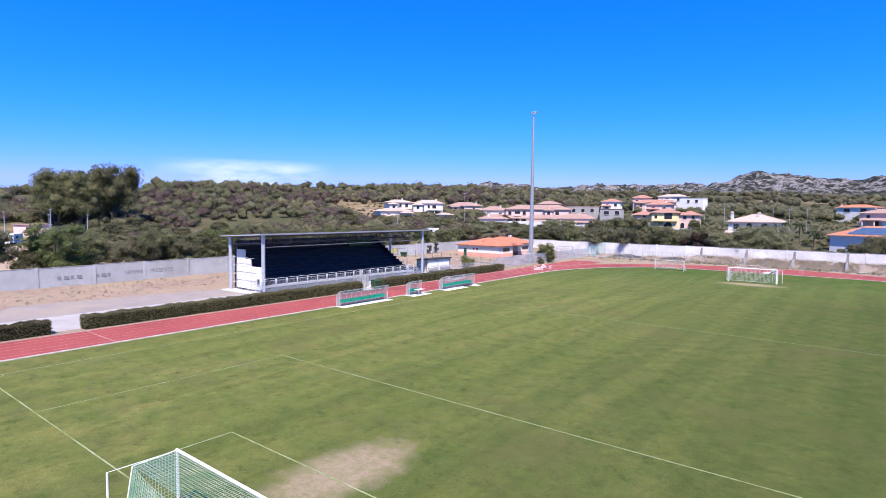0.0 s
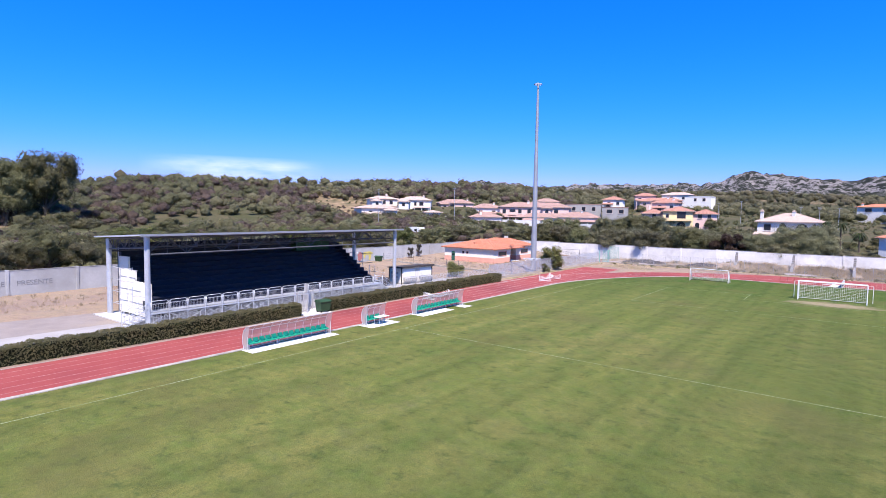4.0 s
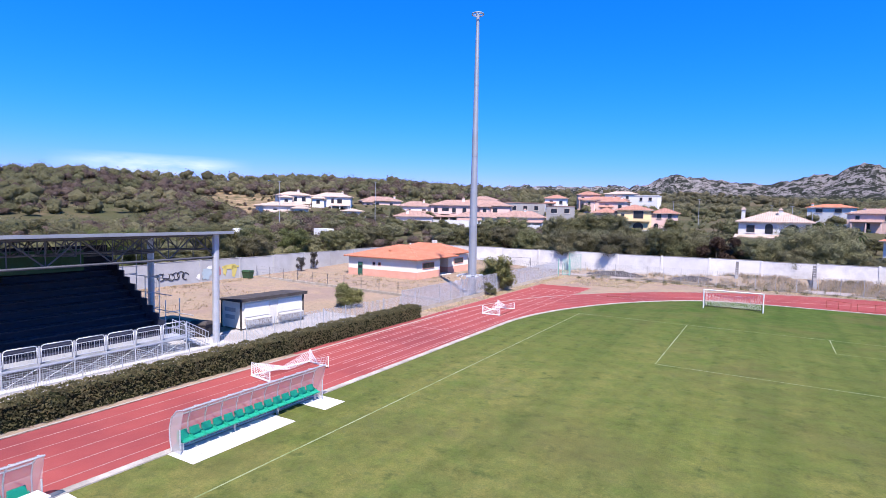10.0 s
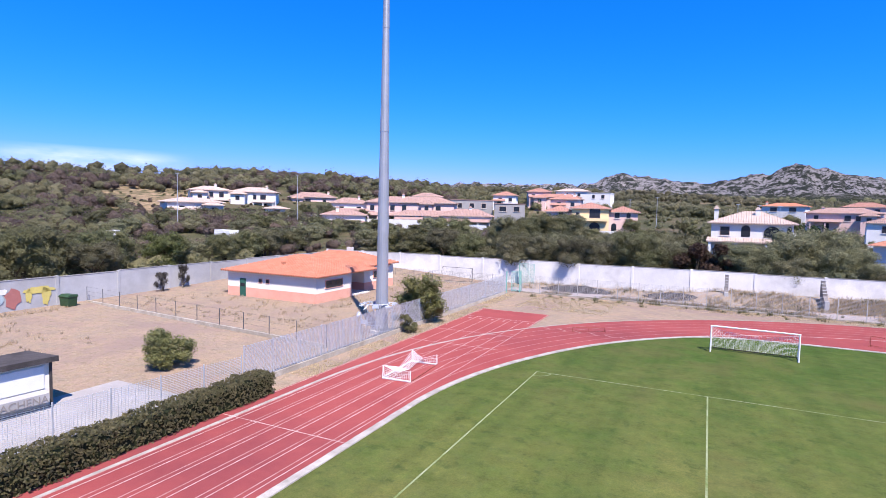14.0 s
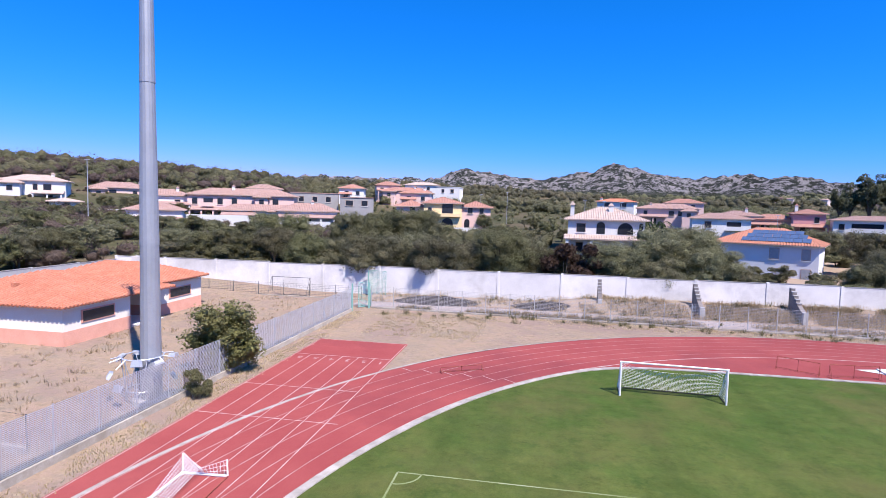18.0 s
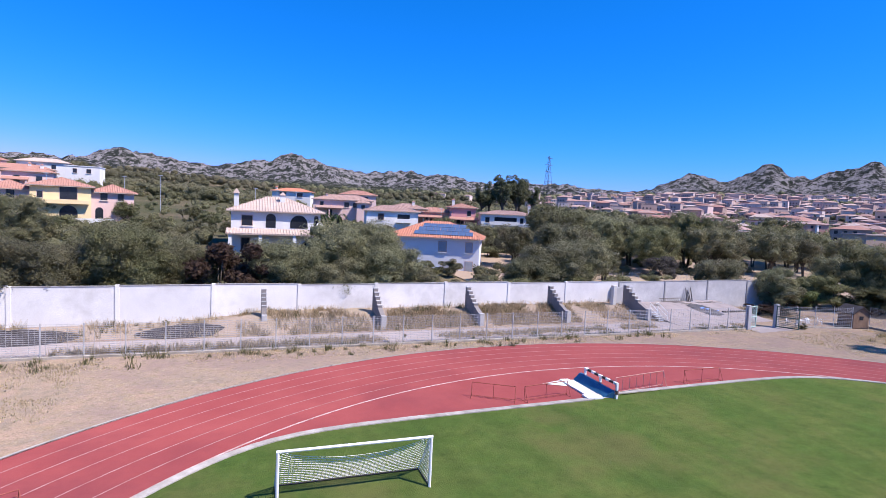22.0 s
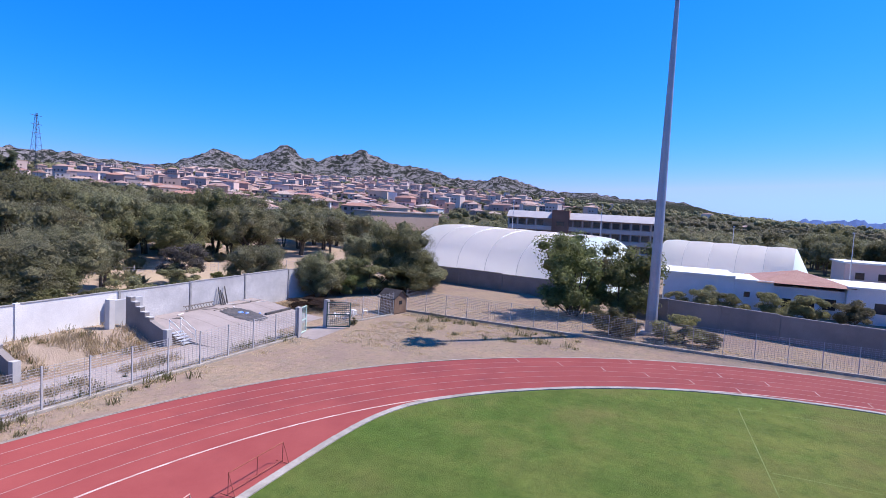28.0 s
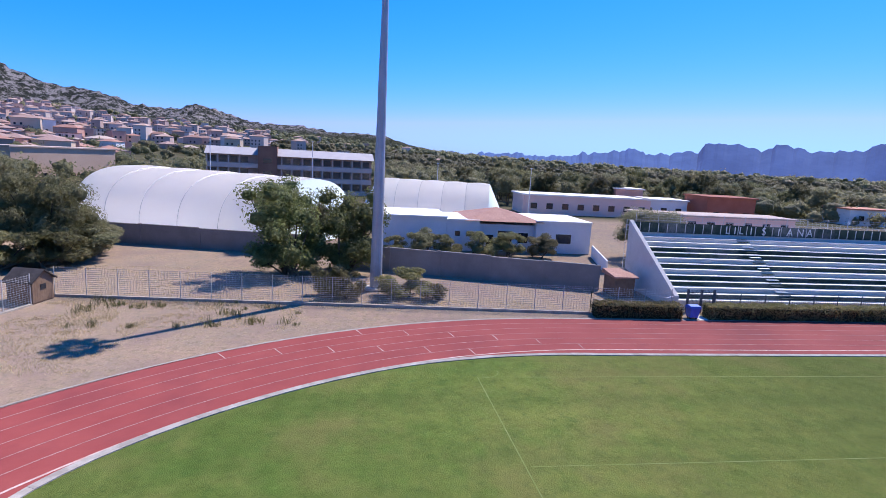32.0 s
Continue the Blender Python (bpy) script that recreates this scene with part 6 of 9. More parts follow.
def foliage(name, leaves, lumps, material):
    """One mesh of loose three-cornered leaves and of smooth lumps behind them."""
    lv, lf = lumps
    k = len(leaves)
    verts = np.concatenate([leaves, lv])
    index = np.concatenate([np.arange(k), lf.ravel() + k]).astype(np.int32)
    n = len(index) // 3
    me = bpy.data.meshes.new(name)
    me.vertices.add(len(verts))
    me.vertices.foreach_set("co", verts.astype(np.float32).ravel())
    me.loops.add(len(index))
    me.loops.foreach_set("vertex_index", index)
    me.polygons.add(n)
    me.polygons.foreach_set("loop_start", np.arange(0, 3 * n, 3, dtype=np.int32))
    me.polygons.foreach_set("use_smooth", np.arange(n) >= k // 3)
    me.materials.append(material)
    me.update(calc_edges=True)
    return me


def tree_meshes(h, spread, clumps, per, size, material, trunk_h=0.3, squash=0.8, stems=2):
    """Trunk with limbs and a crown of leaf clumps, 1:1 in metres."""
    t = Mesh()
    cs, rs = [], []
    for k in range(clumps):
        a, q = RNG.random() * 2 * math.pi, math.sqrt(RNG.random())
        z = h * (trunk_h + 0.12 + (0.86 - trunk_h - 0.12) * RNG.random())
        lim = spread * math.sqrt(max(0.08, 1 - ((z / h - 0.55) / 0.52) ** 2))
        cs.append((q * lim * 0.8 * math.cos(a), q * lim * 0.8 * math.sin(a), z))
        rs.append(spread * (0.2 + 0.17 * RNG.random()))
    for s in range(stems):
        a = RNG.random() * 6.28
        bx, by = 0.25 * s * math.cos(a), 0.25 * s * math.sin(a)
        mid = (bx + 0.35 * math.cos(a), by + 0.35 * math.sin(a), h * trunk_h)
        r = 0.022 * h
        t.tube((bx, by, -0.3), mid, r * 1.4, 8, r)
        for k in range(s, len(cs), stems):
            if k < 14:
                t.tube(mid, tuple(cs[k]), r * 0.6, 5, r * 0.15)
    return t.data("trunk", M_BARK), foliage("crown", leaf_cloud(cs, rs, per, size, squash), lump_cloud(cs, [r * 0.5 for r in rs], False, squash, 0.15), material)


def make_tree(name, meshes, label, group):
    ob = thing(name, label=label, category="tree" if "shrub" not in name else "shrub", group=group)
    for n, me in zip(("trunk", "crown"), meshes):
        part(n, me, None, ob)
    return ob


def airy_meshes(h, spread, limbs):
    """A tall trunk that forks into rising limbs, each with a few loose tufts."""
    t, cs, rs = Mesh(), [], []
    t.tube((0, 0, -0.3), (0.2, 0, h * 0.35), 0.4, 8, 0.28)
    for k in range(limbs):
        a, top = RNG.random() * 6.28, h * (0.6 + 0.4 * RNG.random())
        q = spread * (0.35 + 0.65 * RNG.random()) * (1.25 - top / h * 0.6)
        tip = (q * math.cos(a), q * math.sin(a), top)
        t.tube((0.2, 0, h * 0.33), tip, 0.2, 5, 0.05)
        for j in range(4):
            f = 0.55 + 0.17 * j
            cs.append((tip[0] * f + RNG.normal() * 0.5, tip[1] * f + RNG.normal() * 0.5, h * 0.33 + (top - h * 0.33) * f))
            rs.append(spread * (0.12 + 0.13 * RNG.random()))
    return t.data("trunk", M_BARK), quads_mesh("crown", leaf_cloud(cs, rs, 95, 0.17, 0.8), M_AIRYLEAF, 3)


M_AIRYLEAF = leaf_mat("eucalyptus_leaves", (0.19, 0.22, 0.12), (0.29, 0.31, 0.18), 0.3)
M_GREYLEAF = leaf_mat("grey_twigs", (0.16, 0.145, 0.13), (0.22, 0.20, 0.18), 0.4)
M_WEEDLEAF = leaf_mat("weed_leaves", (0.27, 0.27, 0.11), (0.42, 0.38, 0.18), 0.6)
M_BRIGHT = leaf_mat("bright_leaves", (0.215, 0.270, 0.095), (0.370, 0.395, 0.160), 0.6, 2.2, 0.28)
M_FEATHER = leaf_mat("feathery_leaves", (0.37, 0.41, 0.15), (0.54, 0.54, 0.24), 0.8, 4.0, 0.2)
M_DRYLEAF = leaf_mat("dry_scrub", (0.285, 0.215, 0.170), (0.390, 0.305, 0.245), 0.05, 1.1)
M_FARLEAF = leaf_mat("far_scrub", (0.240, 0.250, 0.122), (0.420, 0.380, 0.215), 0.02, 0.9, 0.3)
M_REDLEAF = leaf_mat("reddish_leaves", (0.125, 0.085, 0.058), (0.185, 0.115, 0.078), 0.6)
OLIVES = [make_tree("olive_tree", tree_meshes(7, 4.0, 58, 430, 0.056, M_OLIVE), "spreading grey-green olive tree", "trees beyond the wall") for _ in range(4)]
OAKS = [make_tree("oak_tree", tree_meshes(8, 4.4, 66, 430, 0.060, M_LEAF, 0.04), "dense dark green evergreen oak", "trees beyond the wall") for _ in range(4)]
MID_OLIVES = [make_tree("olive_tree", tree_meshes(7, 4.0, 46, 190, 0.085, M_OLIVE, 0.28), "grey-green olive tree in the grove", "grove trees") for _ in range(4)]
MID_OAKS = [make_tree("oak_tree", tree_meshes(8, 4.4, 48, 190, 0.088, M_LEAF, 0.2), "dense evergreen oak behind the wall", "trees behind the wall") for _ in range(4)]
FAR_OLIVES = [make_tree("olive_tree", tree_meshes(7, 4.0, 30, 110, 0.15, M_OLIVE), "grey-green wild olive tree in the scrub", "scrub trees") for _ in range(4)]
FAR_OAKS = [make_tree("oak_tree", tree_meshes(8, 4.4, 32, 110, 0.155, M_LEAF, 0.2), "dark evergreen oak in the scrub", "scrub trees") for _ in range(4)]
SHRUBS = [make_tree("shrub", tree_meshes(2.4, 1.4, 22, 300, 0.045, m, 0.1), "low bushy green shrub", "shrubs") for m in (M_OLIVE, M_LEAF, M_BRIGHT)]
BRIGHTS = [make_tree("broadleaf_tree", tree_meshes(8.5, 3.6, 46, 240, 0.085, M_BRIGHT, 0.0, 1.0), "fresh green broadleaf tree", "trees beyond the wall")]
AIRY = [make_tree("eucalyptus_tree", airy_meshes(14, 4.6, 15), "tall airy eucalyptus tree", "tall trees") for _ in range(3)]
GREYS = [make_tree("bare_tree", tree_meshes(7, 3.6, 24, 200, 0.10, M_GREYLEAF, 0.25), "bare greyish tree", "trees beyond the wall")]
WEEDS = [make_tree("weed_shrub", tree_meshes(2.4, 1.1, 14, 120, 0.055, M_WEEDLEAF, 0.05), "straggly weed", "weeds")]
DRYSHRUBS = [make_tree("dry_shrub", tree_meshes(2.4, 1.4, 16, 140, 0.05, M_GREYLEAF, 0.1), "straggly grey shrub", "shrubs")]
DUSTY = [make_tree("dusty_shrub", tree_meshes(2.4, 1.4, 20, 260, 0.045, M_WEEDLEAF, 0.1), "dusty shrub", "shrubs")]
FEATHERY = [make_tree("feathery_shrub", tree_meshes(2.4, 0.95, 44, 150, 0.034, M_FEATHER, 0.0, 1.3, 3), "feathery bush", "shrubs")]
REDS = [make_tree("red_shrub", tree_meshes(4, 2.4, 16, 220, 0.09, M_REDLEAF, 0.1), "reddish brown leafy shrub", "shrubs")]
used = set()


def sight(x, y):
    """Growth height fitted to the camera's view, leaving the houses on the rise visible."""
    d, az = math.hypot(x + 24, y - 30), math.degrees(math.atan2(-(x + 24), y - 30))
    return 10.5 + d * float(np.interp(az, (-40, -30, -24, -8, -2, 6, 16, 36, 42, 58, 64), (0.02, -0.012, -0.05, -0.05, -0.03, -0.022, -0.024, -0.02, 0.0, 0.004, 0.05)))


def plant(kinds, x, y, h, base, wide=1.0, label=""):
    """A tree of height h; base: the height its mesh was built at."""
    fresh = [q for q in kinds if q.name not in used]
    k = fresh[0] if fresh else kinds[random.randrange(len(kinds))]
    s = h / base
    m = pose(x, y, terrain(x, y) - 0.05, 0, 0, random.uniform(0, 360)) @ Matrix.Diagonal((s * wide, s * wide, s, 1))
    if k.name in used:
        ob = copy_thing(k, m)
    else:
        used.add(k.name)
        k.matrix_basis = m
        ob = k
    if label:
        ob["label"] = label
    return ob


random.seed(21)
# belt beyond the far wall
belt = ((-78, 100, 6, 0), (-73, 98.5, 5.8, 1), (-68, 98.5, 6.4, 1), (-62.5, 100, 7.6, 0), (-57, 98, 7.2, 1), (-52, 99.5, 7.0, 0), (-46.5, 95.2, 7.8, 0), (-43, 99.5, 9.4, 0), (-38.0, 95.0, 9.0, 0), (-34, 99.5, 9.2, 0),
        (-30, 98.4, 9.6, 1), (-26, 100, 9.4, 1), (-23, 103, 9.2, 0), (-15.5, 98.4, 8.4, 0), (-10.5, 95.4, 7.6, 0), (-8, 101, 9.2, 0), (-5, 105, 10.0, 0), (-4.5, 98, 8.8, 0), (-1.4, 98.4, 7.0, 0),
        (-36, 105, 8.6, 0), (-44, 106, 8.0, 1), (-64, 106, 7.4, 1), (-28, 107, 8.0, 0), (-13, 106, 7.2, 1),
        (14, 99.0, 6.6, 0), (18, 100, 7.6, 0), (22, 101.5, 7.8, 1), (26, 105, 8.0, 0), (-50, 107, 12.0, 1), (-54.5, 110, 10.0, 0), (-46.5, 109.5, 9.5, 1), (44, 97, 7.2, 0))
for x, y, h, k in belt:
    plant((OLIVES, OAKS)[k], x, y + 1.2, h * random.uniform(0.86, 1.0), (7, 8)[k], (0.8 if h > 9.8 else 1.0) + random.uniform(-0.05, 0.16))
plant(REDS, -17.8, 97.6, 5.8, 4)
plant(REDS, -20.8, 98.2, 5.4, 4)
for x, y, h in ((3.4, 97.6, 2.9), (5.8, 97.8, 2.7), (8, 98.2, 2.8), (10.6, 98, 3.2), (6, 103, 2.2), (9.5, 104, 2.4), (12.5, 106, 3.0), (20, 98.2, 3.2), (24, 98.5, 2.8), (-66, 97.8, 4.0), (-75, 97.8, 3.8), (-53, 97.8, 4.0)):
    plant(SHRUBS[:2], x, y, h, 2.4, 1.3)
for x, y, h in ((4.0, 122, 2.4), (9.6, 123, 2.2), (12.5, 122, 2.6)):
    plant(SHRUBS[:2], x, y, h, 2.4, 1.0, "clipped green bush before the solar house")
# grove to the right of the houses, with open brown ground along the wall
for k in range(84):
    x, y = random.uniform(26, 112), random.uniform(108, 170)
    # heights in this sector are fitted to keep a house in the camera's view
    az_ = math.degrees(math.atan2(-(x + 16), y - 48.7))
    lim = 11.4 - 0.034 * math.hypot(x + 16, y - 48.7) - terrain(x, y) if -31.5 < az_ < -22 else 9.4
    if y > 108 + min(10, (x - 26) * 0.5) and lim > 2.5:
        plant((MID_OLIVES, MID_OAKS, MID_OLIVES)[k % 3], x, y, min(lim, random.uniform(6.4, 9.4)), 7.2, random.uniform(0.85, 1.05))
for x, y, h in ((27, 99.5, 2.4), (31, 103, 2.6), (38, 104, 1.8), (42, 108, 2.6), (47, 106, 2.0), (52, 103, 2.4), (33, 98, 1.6)):
    plant(SHRUBS, x, y, h, 2.4, 1.2)
plant(GREYS, 43.5, 109.5, 5.6, 7, 1.1, "bare greyish tree at the edge of the grove")
# yard and right-hand trees
plant(OAKS, 60.0, 87.0, 12.2, 8, 0.92, "large dense dark evergreen tree by the grey wall")
plant(OAKS, 64.8, 88.6, 11.0, 8, 0.9, "large dense dark evergreen tree by the grey wall")
plant(OAKS, 53.5, 91.0, 6.4, 8, 1.1)
plant(OLIVES, 47.4, 92.0, 6.4, 7, 0.9, "silvery olive tree hanging over the wall")
for x, y, h in ((57.0, 85.2, 3.4), (60.5, 84.0, 3.2), (64.0, 84.6, 3.0), (54.6, 88.4, 3.4), (68, 86.4, 2.8), (51.0, 90.2, 2.8)):
    plant(SHRUBS, x, y, h, 2.4, 1.25, "dark evergreen bush below the large tree")
for x, y in ((46.6, 91.2), (48.8, 91.8)):
    plant(SHRUBS, x, y, 3.4, 2.4, 0.9, "leafy bush against the stained wall")
plant(REDS, 40.8, 88.6, 0.9, 4, 4.0, "heap of reddish dry branches by the wall")
plant(REDS, 42.4, 87.8, 0.7, 4, 3.4, "heap of reddish dry branches by the wall")
plant(OLIVES, 66, 96, 7.5, 7)
plant(BRIGHTS, 55.5, 63.0, 10.2, 8.5, 1.15, "large fresh green tree in the dry yard")
plant(BRIGHTS, 57.3, 57.3, 7.8, 8.5, 1.0)
plant(DUSTY, 47.2, 58.4, 3.0, 2.4, 1.25, "dusty grey-green bush behind the mesh fence")
plant(DUSTY, 46.8, 56.6, 1.9, 2.4, 1.0, "dusty grey-green bush behind the mesh fence")
plant(DUSTY, 47.2, 51.8, 2.2, 2.4, 1.5, "low dusty bush behind the mesh fence")
plant(DUSTY, 47.2, 49.4, 1.3, 2.4, 1.3, "low dusty bush behind the mesh fence")
plant(OLIVES, 70, 17.0, 7.6, 7, 1.3, "spreading grey-green tree beside the white house")
for x, y, h in ((71, 66, 6.8), (72.5, 61.5, 6.0), (74, 57.5, 5.6)):
    plant(MID_OAKS, x, y, h, 8, 0.8, "dark tree between the white domes")
for k in range(46):
    plant((MID_OAKS, MID_OLIVES)[k % 2], 150 + random.uniform(0, 60), -95 + k * 2.6 + random.uniform(-2, 2), random.uniform(6.5, 10.5), 8, random.uniform(0.8, 1.1), "dark tree in the belt across the valley")
# shrubs in the left yard
plant(FEATHERY, -51.8, 37.3, 2.7, 2.4, 1.7, "round green bush behind the kiosk")
plant(FEATHERY, -45.0, 59.8, 4.3, 2.4, 0.85, "tall straggly green bush growing over the mesh fence")
plant(SHRUBS[:2], -43.6, 54.6, 1.5, 2.4, 0.7)
plant(DRYSHRUBS, -79.6, 58, 2.6, 2.4, 0.6, "straggly grey shrub against the wall")
plant(DRYSHRUBS, -79.8, 61.5, 3.0, 2.4, 0.7, "straggly grey shrub against the wall")
# trees just behind the grey wall
for k in range(34):
    y = -52 + k * 4.3 + random.uniform(-1.5, 1.5)
    if -46 < y < -36 or 4 < y < 12:
        continue
    plant((MID_OAKS, MID_OLIVES, BRIGHTS)[(0, 1, 0, 0, 1, 0, 2)[k % 7]], -88 - random.uniform(0, 5), y, random.uniform(4.4, 7.2) * (1.0 if y < 60 else 0.8), 7.6, random.uniform(1.05, 1.3))


def closed(x, y):
    """Clearings, roads and yards free of growth, and gaps opened for the camera's view."""
    return math.hypot(x + 118, y - 90) < 12 or (y > 100 and -97 < x < -86 and y < 150) or (-46 < y < -34 and x > -106) or (70 < x < 150 and -60 < y < 105) or (-87 < x < 72 and y < 97) or (x < 64 and y < -60) or (1 < x < 13 and 97 < y < 134) or (28 < x < 100 and 98 < y < 121) or (x < -80 and 73.4 < math.degrees(math.atan2(16.7 - x, y + 58.4)) < 84 and x > -205)


# dense scrub wood beyond the left wall and below the houses
def wood(n, x0, x1, y0, y1, h0, h1):
    for k in range(n):
        x, y = random.uniform(x0, x1), random.uniform(y0, y1)
        if closed(x, y):
            continue
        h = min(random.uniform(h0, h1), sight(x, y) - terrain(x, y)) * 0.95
        if h > 1.6:
            plant((FAR_OLIVES, FAR_OAKS)[k % 2], x, y, h, 7.5, 1.2 if h > 4 else 1.5)


wood(150, -175, -92, -60, 135, 4, 7.5)
wood(60, -110, -26, 112, 165, 3.5, 7)
wood(50, -26, 60, 140, 230, 4, 7)
wood(30, -170, -100, 130, 185, 4, 6)
# far tall trees
for k in range(13):
    plant(MID_OAKS, -190 - random.uniform(0, 22), 0 + random.uniform(0, 33), random.uniform(14, 19), 8, random.uniform(0.75, 1.0), "tall dark tree on the rise")
for x, y, h in ((107, 281, 22), (112, 277, 19), (101, 284, 18), (118, 284, 15), (95, 280, 12), (124, 280, 11), (104, 276, 14), (115, 281, 16)):
    plant(AIRY, x, y, h, 14, 1.0, "tall airy eucalyptus tree")
# agaves beyond the wall
def agave(x, y, size):
    t = thing("agave", (x, y, terrain(x, y) + 0.1), random.uniform(0, 360), "grey-green agave with long pointed leaves", "plant", "agaves")
    for k in range(22):
        a, lift = k * 2.4, 0.25 + 1.1 * k / 22
        c, q = math.cos(a), math.sin(a)
        L = size * (1 - 0.25 * k / 22)
        pts = [(0.05, 0.10), (0.5, 0.16), (1.0, 0.0)]
        m = Mesh()
        for (u0, w0), (u1, w1) in zip(pts, pts[1:]):
            f = lambda u, w: (L * u * math.cos(lift) * c - w * size * q, L * u * math.cos(lift) * q + w * size * c, L * u * math.sin(lift) - 0.12 * L * u * u)
            m.quad(f(u0, -w0), f(u0, w0), f(u1, w1), f(u1, -w1))
        part("leaf", m, M_OLIVE, t)


for x, y, size in ((38.5, 114.6, 2.2), (40.0, 112.2, 2.0), (42.0, 116.4, 2.2), (39.8, 117.5, 1.8)):
    agave(x, y, size)
plant(WEEDS, 36.6, 80.4, 0.8, 2.4, 1.6, "small green bush on the bare verge")
# garden palms between the houses
M_PALM = leaf_mat("palm_fronds", (0.06, 0.10, 0.035), (0.10, 0.15, 0.05), 0.5)


def palm(x, y, h):
    t = thing("palm_tree", (x, y, terrain(x, y)), random.uniform(0, 360), "small palm tree in a garden", "tree", "palms")
    part("trunk", Mesh().tube((0, 0, -0.3), (0.1, 0, h), 0.22, 8, 0.16), M_BARK, t)
    for k in range(16):
        a, lift = 2 * math.pi * k / 16 * 2.4, 0.2 + 0.9 * (k % 4) / 3
        m, prev = Mesh(), None
        for j in range(7):
            r, z = 0.36 * j, h + lift * 0.36 * j - 0.075 * j * j
            w = 0.17 * math.sin(math.pi * (j + 0.6) / 7.2)
            c, s = math.cos(a), math.sin(a)
            p = ((r * c - w * s, r * s + w * c, z - w * 0.4), (r * c, r * s, z), (r * c + w * s, r * s - w * c, z - w * 0.4))
            if prev:
                m.quad(prev[0], prev[1], p[1], p[0]).quad(prev[1], prev[2], p[2], p[1])
            prev = p
        part("frond", m, M_PALM, t)


for x, y, h in ((-5.5, 137, 6.5), (-2.0, 140, 6.0), (2.0, 136, 4.5)):
    palm(x, y, h)


def in_town(x, y):
    return -80 < math.degrees(math.atan2(-(x - CX), y - CY)) < -37 and math.hypot(x - CX, y - CY) > 215


# growth that nobody could count
def scrub(name, n, r0, r1, a0, a1, size, material, per, leaf, label, low=-0.22, free=False, lumps=2):
    """Crowns of crumpled lumps with loose leaves round them."""
    az = np.radians(RNG.uniform(a0, a1, n))
    r = np.sqrt(RNG.uniform(r0 ** 2, r1 ** 2, n))
    x, y = CX - r * np.sin(az), CY + r * np.cos(az)
    cs, rs = [], []
    for a, b in zip(x, y):
        if noise.noise(Vector((a * 0.014, b * 0.014, 3))) < low or closed(a, b) or (in_town(a, b) and RNG.random() < 0.55):
            continue
        s, z = size * RNG.uniform(0.5, 1.35), terrain(a, b)
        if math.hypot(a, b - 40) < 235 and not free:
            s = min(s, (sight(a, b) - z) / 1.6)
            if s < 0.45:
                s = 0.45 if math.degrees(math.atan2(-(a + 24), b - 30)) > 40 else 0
        if not s:
            continue
        for k in range(lumps):
            cs.append((a + RNG.normal() * s * 0.5 * (k > 0), b + RNG.normal() * s * 0.5 * (k > 0), z + s * RNG.uniform(0.35, 0.75)))
            rs.append(s * RNG.uniform(0.7, 1.0) * (1 if k == 0 else 0.75))
    me = foliage(name, leaf_cloud(cs, [q * 1.1 for q in rs], per, leaf, 0.8), lump_cloud(cs, [q * 0.7 for q in rs], False, 0.8, 0.15), material)
    single(name, me, None, label, "scrub", kind="stuff")


scrub("near_scrub", 1250, 84, 180, 20, 125, 2.2, M_FARLEAF, 84, 0.125, "dense green maquis behind the wall", -0.35)
scrub("brown_scrub", 900, 88, 190, 30, 120, 2.0, M_DRYLEAF, 84, 0.125, "brownish dry maquis behind the wall", -0.3)
scrub("garden_scrub", 520, 62, 170, -45, 36, 1.7, M_FARLEAF, 84, 0.115, "low green bushes between wall and houses", -0.5)
scrub("garden_wood", 1700, 118, 300, -40, 48, 1.25, M_FARLEAF, 60, 0.125, "low green gardens and bushes between the houses", -0.6, True, 1)
scrub("hill_scrub", 2300, 150, 330, -5, 118, 3.3, M_FARLEAF, 64, 0.2, "dense green and brown maquis on the hillside", -0.28)
scrub("dry_scrub", 1150, 150, 300, 30, 118, 2.9, M_DRYLEAF, 64, 0.2, "brownish dry maquis on the hillside", -0.2)
scrub("hill_wood", 4300, 330, 800, -140, 118, 4.9, M_FARLEAF, 18, 0.42, "dark green woods on the far hills", -0.22, False, 2)
scrub("valley_wood", 3000, 170, 420, -140, -5, 4.0, M_FARLEAF, 60, 0.3, "green trees and gardens across the valley", -0.3, False, 1)
scrub("ridge_wood", 2800, 800, 1350, -140, 60, 7.4, M_FARLEAF, 10, 0.8, "dark woods below the mountains", -0.22, False, 2)

# dry grass tufts and weeds
M_STRAW = leaf_mat("dry_grass", (0.66, 0.53, 0.31), (0.82, 0.70, 0.45), 0.4, 8.0, 0.05)
M_WEED = leaf_mat("green_weeds", (0.19, 0.21, 0.075), (0.31, 0.29, 0.13), 0.4, 8.0)


